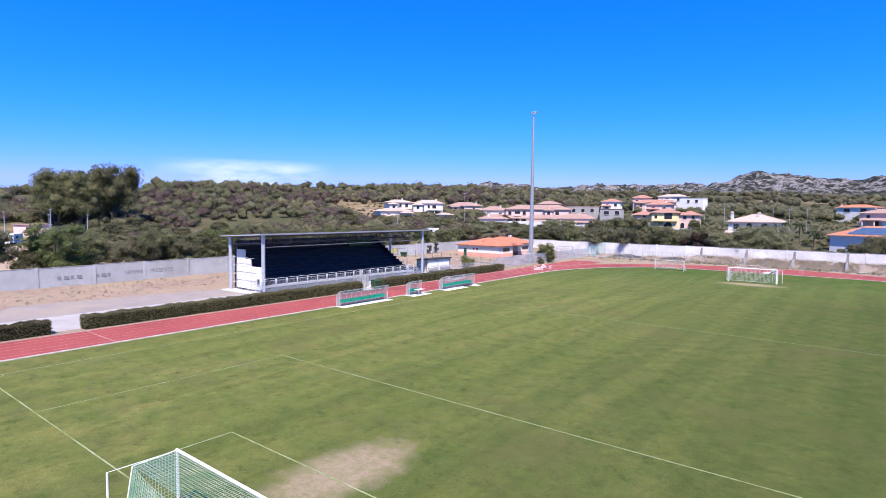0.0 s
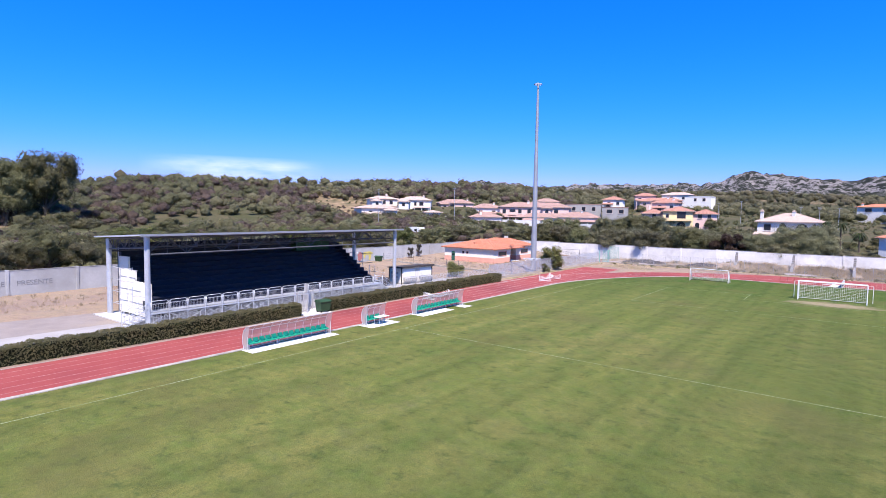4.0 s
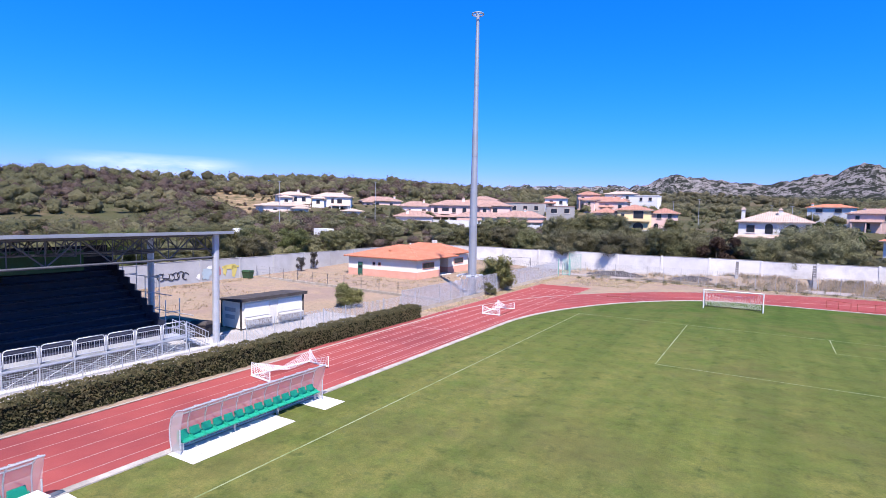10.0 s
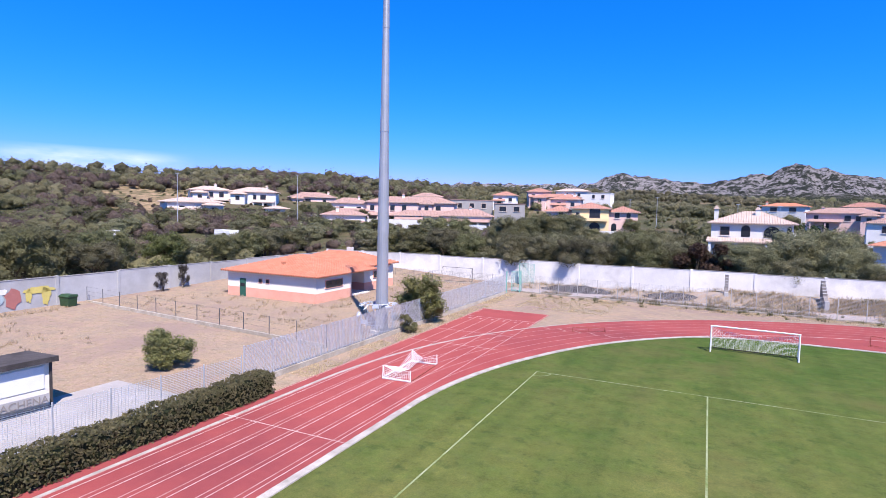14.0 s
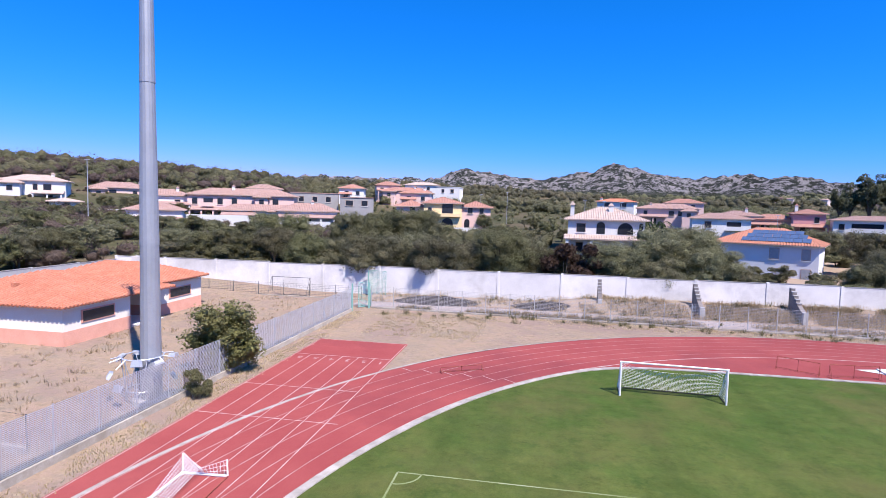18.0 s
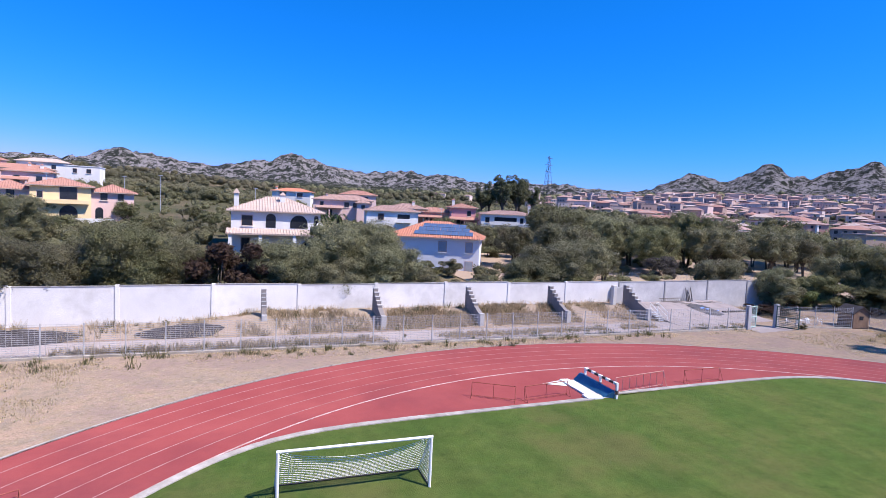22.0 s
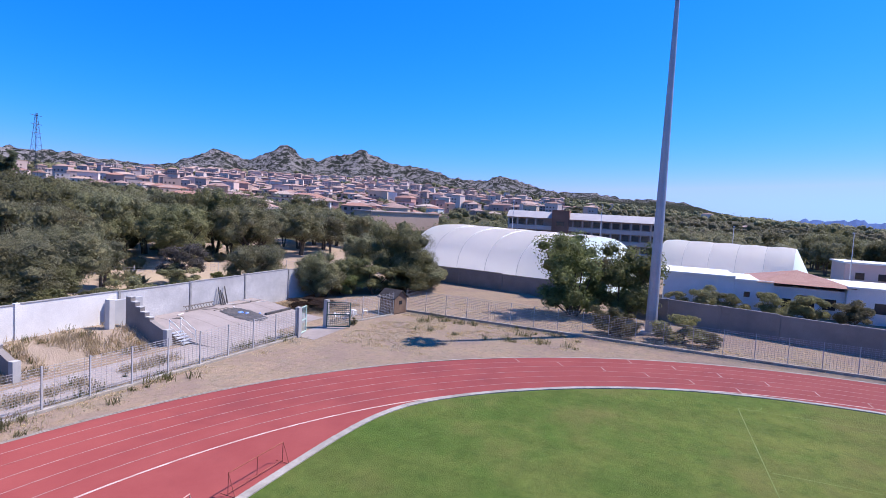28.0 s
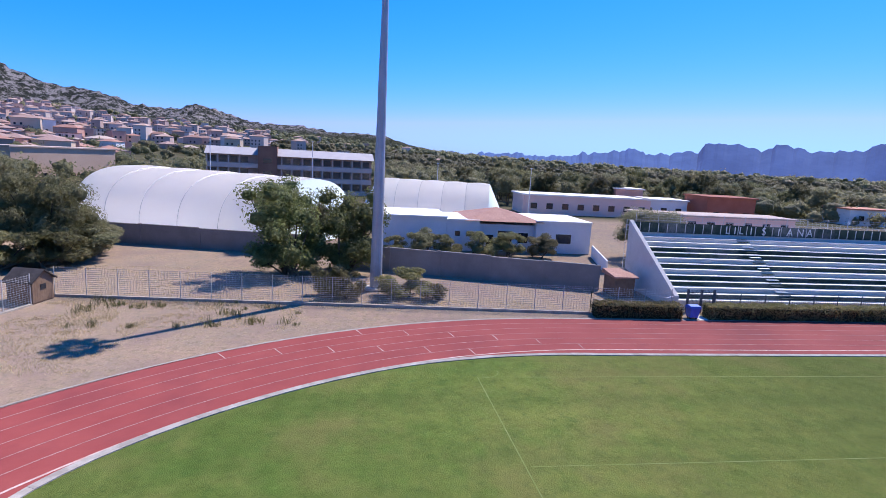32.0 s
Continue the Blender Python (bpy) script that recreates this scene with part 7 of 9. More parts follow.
def tufts(name, n, spots, height, material, label, blades=14):
    """Upright blades in clumps; spots: rectangles x0, x1, y0, y1 with their share."""
    p = []
    for k in range(n):
        x0, x1, y0, y1 = spots[k % len(spots)]
        x, y = RNG.uniform(x0, x1), RNG.uniform(y0, y1)
        if noise.noise(Vector((x * 0.3, y * 0.3, 7))) < -0.25:
            continue
        s = RNG.uniform(0.4, 1.2)
        for _ in range(blades):
            p.append((x + RNG.normal() * 0.22 * s, y + RNG.normal() * 0.22 * s, s))
    p = np.array(p)
    m = len(p)
    h = height * p[:, 2] * RNG.uniform(0.5, 1.2, m)
    a = RNG.uniform(0, 6.28, m)
    w = np.stack([np.cos(a), np.sin(a), np.zeros(m)], 1) * 0.022
    base = np.stack([p[:, 0], p[:, 1], [bed_z(a, b) if b > 88.8 and -45 < a < 26.2 and b < 93.4 else 0.0 for a, b in p[:, :2]]], 1)
    lean = RNG.normal(size=(m, 3)) * (h * 0.35)[:, None]
    tip = base + lean
    tip[:, 2] = base[:, 2] + h
    v = np.stack([base - w, base + w, tip + w * 0.4, tip - w * 0.4], 1).reshape(-1, 3)
    single(name, quads_mesh(name, v, material), None, label, "grass", kind="stuff")


BEHIND = [(-44, 21, 88.4, 93.0), (-20, 21, 88.0, 91.5), (-40, 20, 84.2, 85.2), (-8, 12, 88.6, 92)]
VERGE = [(-42, 30, 80.4, 83.0), (-30, 30, 81.6, 83.4), (38, 45, 60, 78), (43.6, 46.4, 38, 79), (-44, -42.6, 40, 82), (-40, -30, 72, 82), (30, 42, 70, 79), (46.5, 58, 60, 84)]
YARDS = [(-78, -48, 50, 88), (-79, -62, -40, 40), (38.4, 46, 85, 92.5), (40, 72, 94.5, 108), (-79.5, -77.5, 0, 90)]
tufts("dry_grass", 3000, BEHIND, 0.5, M_STRAW, "tall dry straw-coloured grass behind the fence")
tufts("verge_grass", 6000, VERGE, 0.10, M_STRAW, "short dry grass tufts on the bare verge", 9)
tufts("yard_grass", 4500, YARDS, 0.28, M_STRAW, "dry grass tufts in the yards", 9)
tufts("weeds", 420, BEHIND + VERGE[:3], 0.5, M_WEED, "green weeds along the fence", 22)
for x, y, h in ((-26, 92.4, 1.6), (3.8, 91.6, 1.4), (8.6, 91.8, 1.3), (-7, 85.3, 1.1), (5, 83.9, 1.3), (15.5, 84.0, 1.0), (24.6, 83.2, 0.8)):
    plant(WEEDS, x, y, h, 2.4, 0.9, "straggly yellow-green weed by the fence").location.z += bed_z(x, y) if y > 88.8 else 0

# ---- houses ----
WALLS = {"ochre": surface("ochre_hall_render", (0.56, 0.40, 0.30), (0.64, 0.48, 0.37), 0.2, 8, 0.9),
         "brick": surface("brick_red_render", (0.36, 0.13, 0.085), (0.44, 0.17, 0.115), 0.3, 8, 0.9),
         "rose": surface("rose_house_render", (0.62, 0.31, 0.31), (0.70, 0.39, 0.38), 0.3, 12, 0.9),
         "white": surface("white_house_render", (0.74, 0.73, 0.71), (0.82, 0.81, 0.79), 0.3, 12, 0.9, vary=0.05),
         "pink": surface("pink_house_render", (0.78, 0.56, 0.50), (0.82, 0.62, 0.56), 0.3, 12, 0.9),
         "yellow": surface("yellow_house_render", (0.84, 0.66, 0.36), (0.88, 0.72, 0.44), 0.3, 12, 0.9),
         "grey": surface("raw_block_wall", (0.34, 0.33, 0.33), (0.42, 0.41, 0.40), 0.3, 12, 0.95),
         "blue": surface("pale_blue_render", (0.70, 0.71, 0.74), (0.78, 0.79, 0.81), 0.3, 12, 0.9),
         "salmon": surface("salmon_house_render", (0.66, 0.36, 0.28), (0.72, 0.44, 0.36), 0.3, 12, 0.9)}
ROOFS = {"red": tile_mat("red_tiles", (0.40, 0.195, 0.145), (0.49, 0.27, 0.205)), "brown": tile_mat("brown_tiles", (0.37, 0.235, 0.195), (0.46, 0.31, 0.265)),
         "pale": tile_mat("pale_tiles", (0.50, 0.38, 0.32), (0.60, 0.48, 0.41)), "orange": M_TILE, "rust": tile_mat("rusty_tiles", (0.50, 0.20, 0.12), (0.56, 0.27, 0.18)), "white": M_WHITE, "brick": WALLS["brick"]}


M_SHUTTER = surface("grey_shutter", (0.30, 0.32, 0.35), (0.38, 0.40, 0.43), 3, 20, 0.7)


def tile_ribs(x0, x1, y0, y1, z, rise, step=0.42):
    """Rows of cover tiles over the four slopes of a hip roof whose ridge runs along the longer side."""
    m = Mesh()
    w = min(x1 - x0, y1 - y0) / 2
    k = rise / w
    for lo, hi, f in ((x0, x1, lambda u, q: ((u, y0 + q), (u, y1 - q))), (y0, y1, lambda u, q: ((x0 + q, u), (x1 - q, u)))):
        n = max(2, int((hi - lo) / step))
        for i in range(n):
            u = lo + (i + 0.5) * (hi - lo) / n
            run = min(w, u - lo, hi - u)
            if run > 0.3:
                for e, t in zip(f(u, -0.05), f(u, run)):
                    m.tube((*e, z + 0.02), (*t, z + run * k + 0.02), 0.085, 4)
    return m


def house(name, x, y, z, turn, w, d, h, wall, roof, rise, label, wins=(), chimney=None, arch=(), group="houses", porch=None, wing=None, balcony=None, ribs=True):
    """Walls, hip roof with an overhang, windows on the front (-y) as (x, z, width, height); porch: x0, x1, height; wing: x0, x1, depth, height; balcony: x0, x1, z."""
    t = thing(name, (x, y, z), turn, label, "house", group)
    part("wall", box(-w / 2, w / 2, 0, d, -4, h), WALLS[wall], t)

    def cover(x0, x1, y0, y1, zz, up):
        m = Mesh()
        hip(m, x0, x1, y0, y1, zz, up, 0.7, "x" if x1 - x0 >= y1 - y0 else "y")
        r = part("roof", m, ROOFS[roof], t)
        part("eave", box(x0 - 0.72, x1 + 0.72, y0 - 0.72, y1 + 0.72, zz - 0.16, zz - 0.004), ROOFS["pale"], r)
        if ribs:
            part("roof_tiling", tile_ribs(x0 - 0.7, x1 + 0.7, y0 - 0.7, y1 + 0.7, zz, up), ROOFS[roof], r)["kind"] = "stuff"
    if rise:
        cover(-w / 2, w / 2, 0, d, h, rise)
    else:
        part("roof", box(-w / 2 - 0.2, w / 2 + 0.2, -0.2, d + 0.2, h, h + 0.25), ROOFS[roof], t)
    if wing:
        x0, x1, wd, wh = wing
        part("wing_wall", box(x0, x1, -wd, -0.01, -4, wh), WALLS[wall], t)
        cover(x0, x1, -wd, 1.2, wh, rise * 0.6 if rise else 0.8)
        f = part("window", box((x0 + x1) / 2 - 0.75, (x0 + x1) / 2 + 0.75, -wd - 0.05, -wd - 0.003, wh - 2.2, wh - 0.7), ROOFS["pale"], t)
        part("pane", box((x0 + x1) / 2 - 0.62, (x0 + x1) / 2 + 0.62, -wd - 0.08, -wd - 0.052, wh - 2.1, wh - 0.8), M_GLASS, f)
    if porch:
        x0, x1, ph = porch
        part("porch_roof", Mesh().hexa([(x0 - 0.3, -2.9, ph - 0.75), (x1 + 0.3, -2.9, ph - 0.75), (x1 + 0.3, -0.01, ph), (x0 - 0.3, -0.01, ph), (x0 - 0.3, -2.9, ph - 0.58), (x1 + 0.3, -2.9, ph - 0.58), (x1 + 0.3, -0.01, ph + 0.2), (x0 - 0.3, -0.01, ph + 0.2)]), ROOFS[roof if rise else "brown"], t)
        n = max(2, int((x1 - x0) / 3.2) + 1)
        for i in range(n):
            u = x0 + 0.2 + (x1 - x0 - 0.4) * i / (n - 1)
            part("porch_post", box(u - 0.2, u + 0.2, -2.7, -2.3, -4, ph - 0.70), WALLS[wall], t)
        part("porch_door", box((x0 + x1) / 2 - 0.9, (x0 + x1) / 2 + 0.9, -0.05, -0.003, ph - 3.3, ph - 1.1), M_GLASS, t)
    if balcony:
        x0, x1, bz = balcony
        part("balcony", box(x0, x1, -1.5, -0.01, bz - 0.2, bz), WALLS[wall], t)
        part("parapet", box(x0, x1, -1.5, -1.38, bz, bz + 0.95), WALLS[wall], t)
        # flat near-black face in place of the shaded recess behind the balcony
        part("loggia", box(x0 + 0.4, x1 - 0.4, -0.06, -0.003, bz + 0.05, bz + 2.2), M_GLASS, t, "flat dark face for the shade in the loggia")
    for wx, wz, ww, wh in wins:
        f = part("window", box(wx - ww / 2 - 0.12, wx + ww / 2 + 0.12, -0.06, -0.003, wz - 0.12, wz + wh + 0.12), ROOFS["pale"], t)
        part("pane", box(wx - ww / 2, wx + ww / 2, -0.09, -0.062, wz, wz + wh), M_SHUTTER if wall == "blue" else M_GLASS, f)
        part("sill", box(wx - ww / 2 - 0.2, wx + ww / 2 + 0.2, -0.22, -0.062, wz - 0.2, wz - 0.12), WALLS["white"], f)
    for wx, wz, ww, wh in arch:
        pts = [(wx - ww / 2, -0.05, wz), (wx + ww / 2, -0.05, wz)] + [(wx + ww / 2 * math.cos(a), -0.05, wz + wh - ww / 2 + ww / 2 * math.sin(a)) for a in [math.pi * k / 10 for k in range(11)]]
        # opening drawn as a flat face, its inner shade put into the colour
        part("arched_opening", Mesh().poly(pts), M_GLASS, t)
    if chimney:
        cx, cy, ch = chimney
        c = part("chimney", box(cx - 0.4, cx + 0.4, cy - 0.4, cy + 0.4, h, h + ch), WALLS["white"], t)
        part("chimney_cap", Mesh().hexa([(cx + sx, cy + sy, h + ch) for sx, sy in ((-.55, -.55), (.55, -.55), (.55, .55), (-.55, .55))] + [(cx + sx, cy + sy, h + ch + .5) for sx, sy in ((-.1, -.1), (.1, -.1), (.1, .1), (-.1, .1))]), ROOFS[roof if roof != "white" else "red"], c)
    return t


def face(x, y, cx=-24, cy=30):
    """Turn that faces the front of a house to the flight."""
    return math.degrees(math.atan2(-(x - cx), y - cy))


# white villa with arches
t = house("villa", -13.4, 131.5, 3.1, face(-13.4, 131.5) + 3, 13.5, 11, 6.6, "white", "pale", 2.3, "white two-storey villa with arched windows and a pale tiled roof",
          ((-4.4, 4.3, 1.5, 1.5), (-4.6, 0.4, 1.2, 1.9)), (1.0, 3.5, 2.6), ((-0.9, 4.0, 1.5, 2.2), (3.4, 4.0, 2.7, 2.1), (6.1, 4.2, 0.7, 1.9), (5.2, -1.0, 3.0, 3.2)))
part("stair_block", box(-2.6, 0.9, -0.02, 0.0, 3.6, 6.44), WALLS["white"], t)
part("porch_roof", Mesh().hexa([(-7.4, -2.6, 2.95), (8.2, -2.6, 2.95), (8.2, -0.01, 3.5), (-7.4, -0.01, 3.5), (-7.4, -2.6, 3.15), (8.2, -2.6, 3.15), (8.2, -0.01, 3.8), (-7.4, -0.01, 3.8)]), ROOFS["pale"], t)
rb = Mesh()
for i in range(36):
    u = -7.2 + i * 0.435
    rb.tube((u, -2.65, 3.17), (u, -0.05, 3.82), 0.085, 4)
part("porch_tiling", rb, ROOFS["pale"], t)["kind"] = "stuff"
for x in (-6.8, -2.5, 2.6, 7.6):
    part("porch_post", box(x - 0.25, x + 0.25, -2.4, -2.0, -1.5, 3.02), WALLS["white"], t)
c = part("corner_chimney", box(-6.4, -5.7, 1.0, 1.7, 6.6, 9.2), WALLS["white"], t)
part("chimney_cap", Mesh().hexa([(-6.6, 0.8, 9.2), (-5.5, 0.8, 9.2), (-5.5, 1.9, 9.2), (-6.6, 1.9, 9.2), (-6.1, 1.3, 9.9), (-6.0, 1.3, 9.9), (-6.0, 1.4, 9.9), (-6.1, 1.4, 9.9)]), ROOFS["pale"], c)
dish = part("dish", Mesh().tube((6.6, -0.5, 4.6), (6.6, -0.62, 4.65), 0.05, 14, 0.5), M_WHITE, t, "white satellite dish")
# house with solar panels
M_SOLAR = surface("solar_cell", (0.07, 0.11, 0.19), (0.11, 0.16, 0.27), 1, 20, 0.15, relief=0)
t = house("solar_house", 12.9, 130.5, 1.0, face(16.6, 130.5) - 6, 16.0, 12, 5.3, "blue", "rust", 2.7, "pale blue two-storey house with solar panels on an orange roof",
          ((1.6, 2.9, 1.3, 1.7), (6.2, 2.9, 1.1, 1.7), (2.6, -0.6, 1.2, 1.7), (6.3, -0.6, 1.2, 1.9)))
k = 2.7 / 6.7
for i in range(8):
    for j in range(3):
        if i + j > 7:
            continue
        x0, y0 = -3.6 + i * 1.3 + j * 0.6, 0.2 + j * 1.5
        m = Mesh()
        z = lambda yy: 5.3 + (yy + 0.7) * k + 0.11
        m.hexa([(x0, y0, z(y0)), (x0 + 1.25, y0, z(y0)), (x0 + 1.25, y0 + 1.42, z(y0 + 1.42)), (x0, y0 + 1.42, z(y0 + 1.42)), (x0, y0, z(y0) + .05), (x0 + 1.25, y0, z(y0) + .05), (x0 + 1.25, y0 + 1.42, z(y0 + 1.42) + .05), (x0, y0 + 1.42, z(y0 + 1.42) + .05)])
        part("solar_panel", m, M_SOLAR, t)
# yellow and pink house
f0 = face(-50, 172)
for dx, w, d, h, wall, wins, arch in ((-8.6, 7.2, 9, 5.6, "pink", ((0.6, 4.0, 1.2, 1.5), (1.0, 0.3, 1.0, 2.2)), ()), (0.0, 10.0, 10, 6.6, "yellow", ((1.2, 4.0, 2.8, 2.4), (-3.4, 4.2, 0.9, 1.2)), ((1.2, 0.2, 3.0, 2.6),)), (8.8, 7.6, 9, 5.7, "pink", ((-1.6, 4.1, 1.2, 1.5), (1.4, 4.1, 1.0, 1.5)), ((-2.4, 0.2, 1.4, 2.4),))):
    c, s = math.cos(radians(f0)), math.sin(radians(f0))
    t = house("terraced_house", -50.5 + c * dx - (s * 1.0 if dx else 0), 170 + s * dx + (1.0 if dx else 0), 5.9, f0, w, d, h, wall, "red", 1.7, f"{wall} rendered terraced house with a red tiled roof", wins, None, arch, "terraced houses")
    if not dx:
        part("balcony", box(-4.6, 4.6, -1.2, 0, 3.1, 3.9), WALLS["yellow"], t)
# other houses: place, width, depth, height, wall, roof, rise, windows, chimney, porch, wing, balcony
for x, y, z, w, d, h, wall, roof, rise, wins, ch, porch, wing, balcony in (
        (62.5, 194, 4.6, 17, 11, 6.0, "white", "brown", 1.3, ((4.2, 3.4, 1.0, 1.6), (6.2, 3.4, 1.0, 1.6), (-6.6, 3.4, 1.2, 1.5)), (7.0, 4, 3.0), None, None, (-4.8, 3.0, 2.9)),
        (51.5, 204, 6.4, 8, 9, 5.8, "rose", "red", 1.4, ((1.8, 3.2, 1.2, 1.6), (-1.6, 0.6, 1.2, 1.6)), (-3, 3, 2.4), (-4.4, 4.4, 2.6), None, None),
        (25, 195, 4.8, 15, 10, 5.4, "white", "brown", 1.6, ((-3.4, 2.8, 1.6, 1.7),), None, None, None, (1.0, 5.4, 2.3)),
        (44, 211, 6.4, 13, 9, 4.0, "salmon", "red", 1.5, ((-2.0, 1.4, 1.4, 1.6),), None, (-6, 3, 2.9), None, None),
        (36, 214, 6.2, 12, 9, 5.0, "white", "brown", 1.6, ((-2.0, 2.4, 1.4, 1.6), (3.0, 2.4, 1.4, 1.6)), (2, 3, 2.2), (-5, 5, 2.8), None, None),
        (20, 241, 8.2, 21, 11, 5.0, "pink", "brown", 1.9, ((1.5, 2.4, 1.7, 1.7), (4.4, 2.4, 1.2, 1.7), (-7.4, 2.4, 1.2, 1.7)), (-6, 4, 1.8), (-9, 0, 2.6), (5.2, 9.6, 2.6, 4.2), None),
        (31, 262, 10.4, 14, 10, 5.4, "pink", "red", 1.8, ((-3, 3.0, 1.4, 1.6), (3, 3.0, 1.4, 1.6)), None, None, None, None),
        (7, 284, 12.4, 16, 10, 3.8, "white", "orange", 1.5, ((-3.5, 1.6, 2.4, 1.6), (3.5, 1.6, 2.4, 1.6)), (-6.5, 2, 1.6), None, None, None),
        (-178, 153, 11.0, 13, 10, 5.6, "white", "pale", 1.5, ((0.2, 3.2, 1.2, 1.6), (3.5, 3.2, 1.4, 1.6)), (2, 4, 2.0), (-6, 6, 2.7), (-6, -1.5, 3.0, 4.6), None),
        (-165, 160, 11.0, 15, 10, 5.2, "white", "pale", 1.8, ((3.2, 2.6, 1.8, 1.6), (0.4, 2.6, 1.0, 1.6)), (4, 4, 2.0), (0, 7, 2.3), (-7.2, -2.6, 2.6, 4.4), None),
        (-148, 153, 5.4, 7, 8, 5.2, "white", "pale", 0.9, ((0, 3.0, 1.6, 1.5),), None, (-3.2, 3.2, 2.6), None, None),
        (-160.5, 187.5, 11.2, 17, 10, 4.2, "pink", "brown", 2.0, ((-2.4, 1.6, 2.0, 1.8), (4.0, 1.6, 1.2, 1.6)), (6, 3, 2.0), None, (-8.4, -4.6, 1.6, 3.6), None),
        (-115, 144, 4.6, 12, 9, 4.6, "white", "brown", 1.7, ((3.0, 1.4, 1.4, 1.6),), (-2, 2, 2.0), (-5.8, 5.8, 2.8), None, None),
        (-112, 177.5, 6.6, 30, 11, 7.0, "pink", "brown", 2.1, ((-13, 4.2, 1.4, 1.7), (-6.0, 4.2, 1.4, 1.7), (-2, 4.2, 1.4, 1.8), (9.6, 4.2, 1.6, 1.8)), (-3, 4, 2.6), (-14, -4, 3.2), (4.0, 7.6, 1.2, 6.6), (-11, -7.6, 3.7)),
        (-98, 163, 5.8, 20, 6, 3.6, "white", "brown", 1.6, ((-6, 0.8, 2, 1.8), (5, 0.6, 2.4, 1.8)), None, (-9.5, -1.5, 3.0), (2.2, 8.6, 2.0, 3.4), None),
        (-84.5, 162, 5.4, 15, 9, 4.2, "white", "brown", 2.1, ((-4.5, 1.0, 1.6, 1.8), (-1.2, 1.0, 1.6, 1.8)), (1, 4, 2.4), (-7, 7, 3.2), None, None),
        (-131, 170, 8.4, 13, 9, 4.6, "white", "brown", 1.9, ((-3.0, 1.8, 1.4, 1.6), (2.8, 1.8, 1.4, 1.6)), (3, 3, 2.2), (-6, 6, 2.7), None, None),
        (-100.5, 204, 10.6, 16, 9, 4.6, "grey", "brown", 0.0, ((-4.5, 1.8, 1.6, 1.7), (0, 1.8, 1.6, 1.7), (4.5, 1.8, 1.6, 1.7)), None, None, None, None),
        (-86, 205, 10.4, 11, 9, 3.6, "grey", "brown", 0.0, ((-2.5, 1.0, 2.4, 1.7), (2.5, 1.0, 2.0, 1.7)), None, None, None, None),
        (-101.5, 243.5, 14.2, 10, 9, 4.4, "white", "red", 1.8, ((-2, 1.8, 1.4, 1.4), (2.4, 1.8, 1.4, 1.4)), None, (-4.8, 0, 2.6), None, None),
        (-95.5, 277, 17.2, 11, 9, 4.4, "pink", "red", 1.8, ((-3, 1.6, 1.4, 1.5), (2.4, 1.6, 1.4, 1.5)), None, (-5, 5, 2.4), None, None),
        (-85.5, 303, 18.4, 17, 10, 4.6, "white", "pale", 1.6, ((-3, 2.0, 1.4, 1.5), (3.4, 2.0, 1.4, 1.5)), None, (-8, 0, 2.8), None, None),
        (-84, 262, 15.2, 20, 9, 3.4, "pink", "red", 1.6, ((-5, 1.0, 1.6, 1.5), (4.4, 1.0, 1.6, 1.5)), (4, 3, 1.8), None, (-9, -4, 2.0, 3.0), None),
        (-68.5, 283, 16.0, 11, 10, 5.2, "white", "white", 0.0, ((2.0, 2.8, 1.4, 1.5), (-2.4, 2.8, 1.2, 1.5)), None, None, None, None),
        (-72, 232, 12.4, 12, 9, 4.4, "pink", "red", 1.7, ((-2.6, 1.6, 1.4, 1.5), (2.6, 1.6, 1.4, 1.5)), (3, 3, 2.0), (-5.6, 0, 2.6), None, None),
        (-124, 214, 12.6, 12, 9, 4.2, "white", "brown", 1.7, ((-2.6, 1.6, 1.4, 1.5), (2.6, 1.6, 1.4, 1.5)), None, None, None, None),
        (-160.5, 132, 7.4, 16, 10, 4.6, "white", "pale", 1.4, ((-4, 1.8, 1.4, 1.6), (3, 1.8, 1.4, 1.6)), None, (-7.6, 0, 2.8), (2, 7, 2.2, 3.8), None)):
    house("house", x, y, z, face(x, y) + random.uniform(-12, 12), w, d, h, wall, roof, rise, f"{wall} rendered house with a {roof} {'tiled' if rise else 'flat'} roof", wins, ch, (), "houses", porch, wing, balcony)
# low garden walls along the lane below the houses
for p, q, h in (((-122, 150), (-96, 153), 2.4), ((-96, 153), (-74, 151), 2.2), ((-60, 158), (-40, 160), 1.8), ((-140, 146), (-122, 150), 2.2), ((16, 186), (36, 187), 1.8), ((50, 186), (76, 184), 1.8)):
    zz = terrain((p[0] + q[0]) / 2, (p[1] + q[1]) / 2)
    single("garden_wall", Mesh().run(p, q, 0.25, zz - 2.5, zz + h), WALLS["white"], "long pale garden wall below the houses", "wall", "garden walls")
# garden trees between the houses
random.seed(77)
for k in range(64):
    x, y = random.uniform(-150, 40), random.uniform(124, 215)
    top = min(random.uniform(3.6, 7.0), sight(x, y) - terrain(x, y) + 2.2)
    if top > 2.2 and not closed(x, y):
        plant((MID_OLIVES, MID_OAKS, FAR_OAKS)[k % 3], x, y, top, 7.4, random.uniform(0.8, 1.1), "leafy garden tree between the houses")

# ---- town on the slope ----
random.seed(33)
TW = [WALLS["white"], WALLS["pink"], WALLS["salmon"], surface("ochre_render", (0.62, 0.48, 0.36), (0.70, 0.56, 0.44), 0.1, 5, 0.9), surface("brown_render", (0.44, 0.31, 0.26), (0.52, 0.38, 0.32), 0.1, 5, 0.9)]
TR = [ROOFS["brown"], ROOFS["brown"], ROOFS["pale"], ROOFS["red"]]
rest_w, rest_r, rest_g = Mesh(), Mesh(), Mesh()


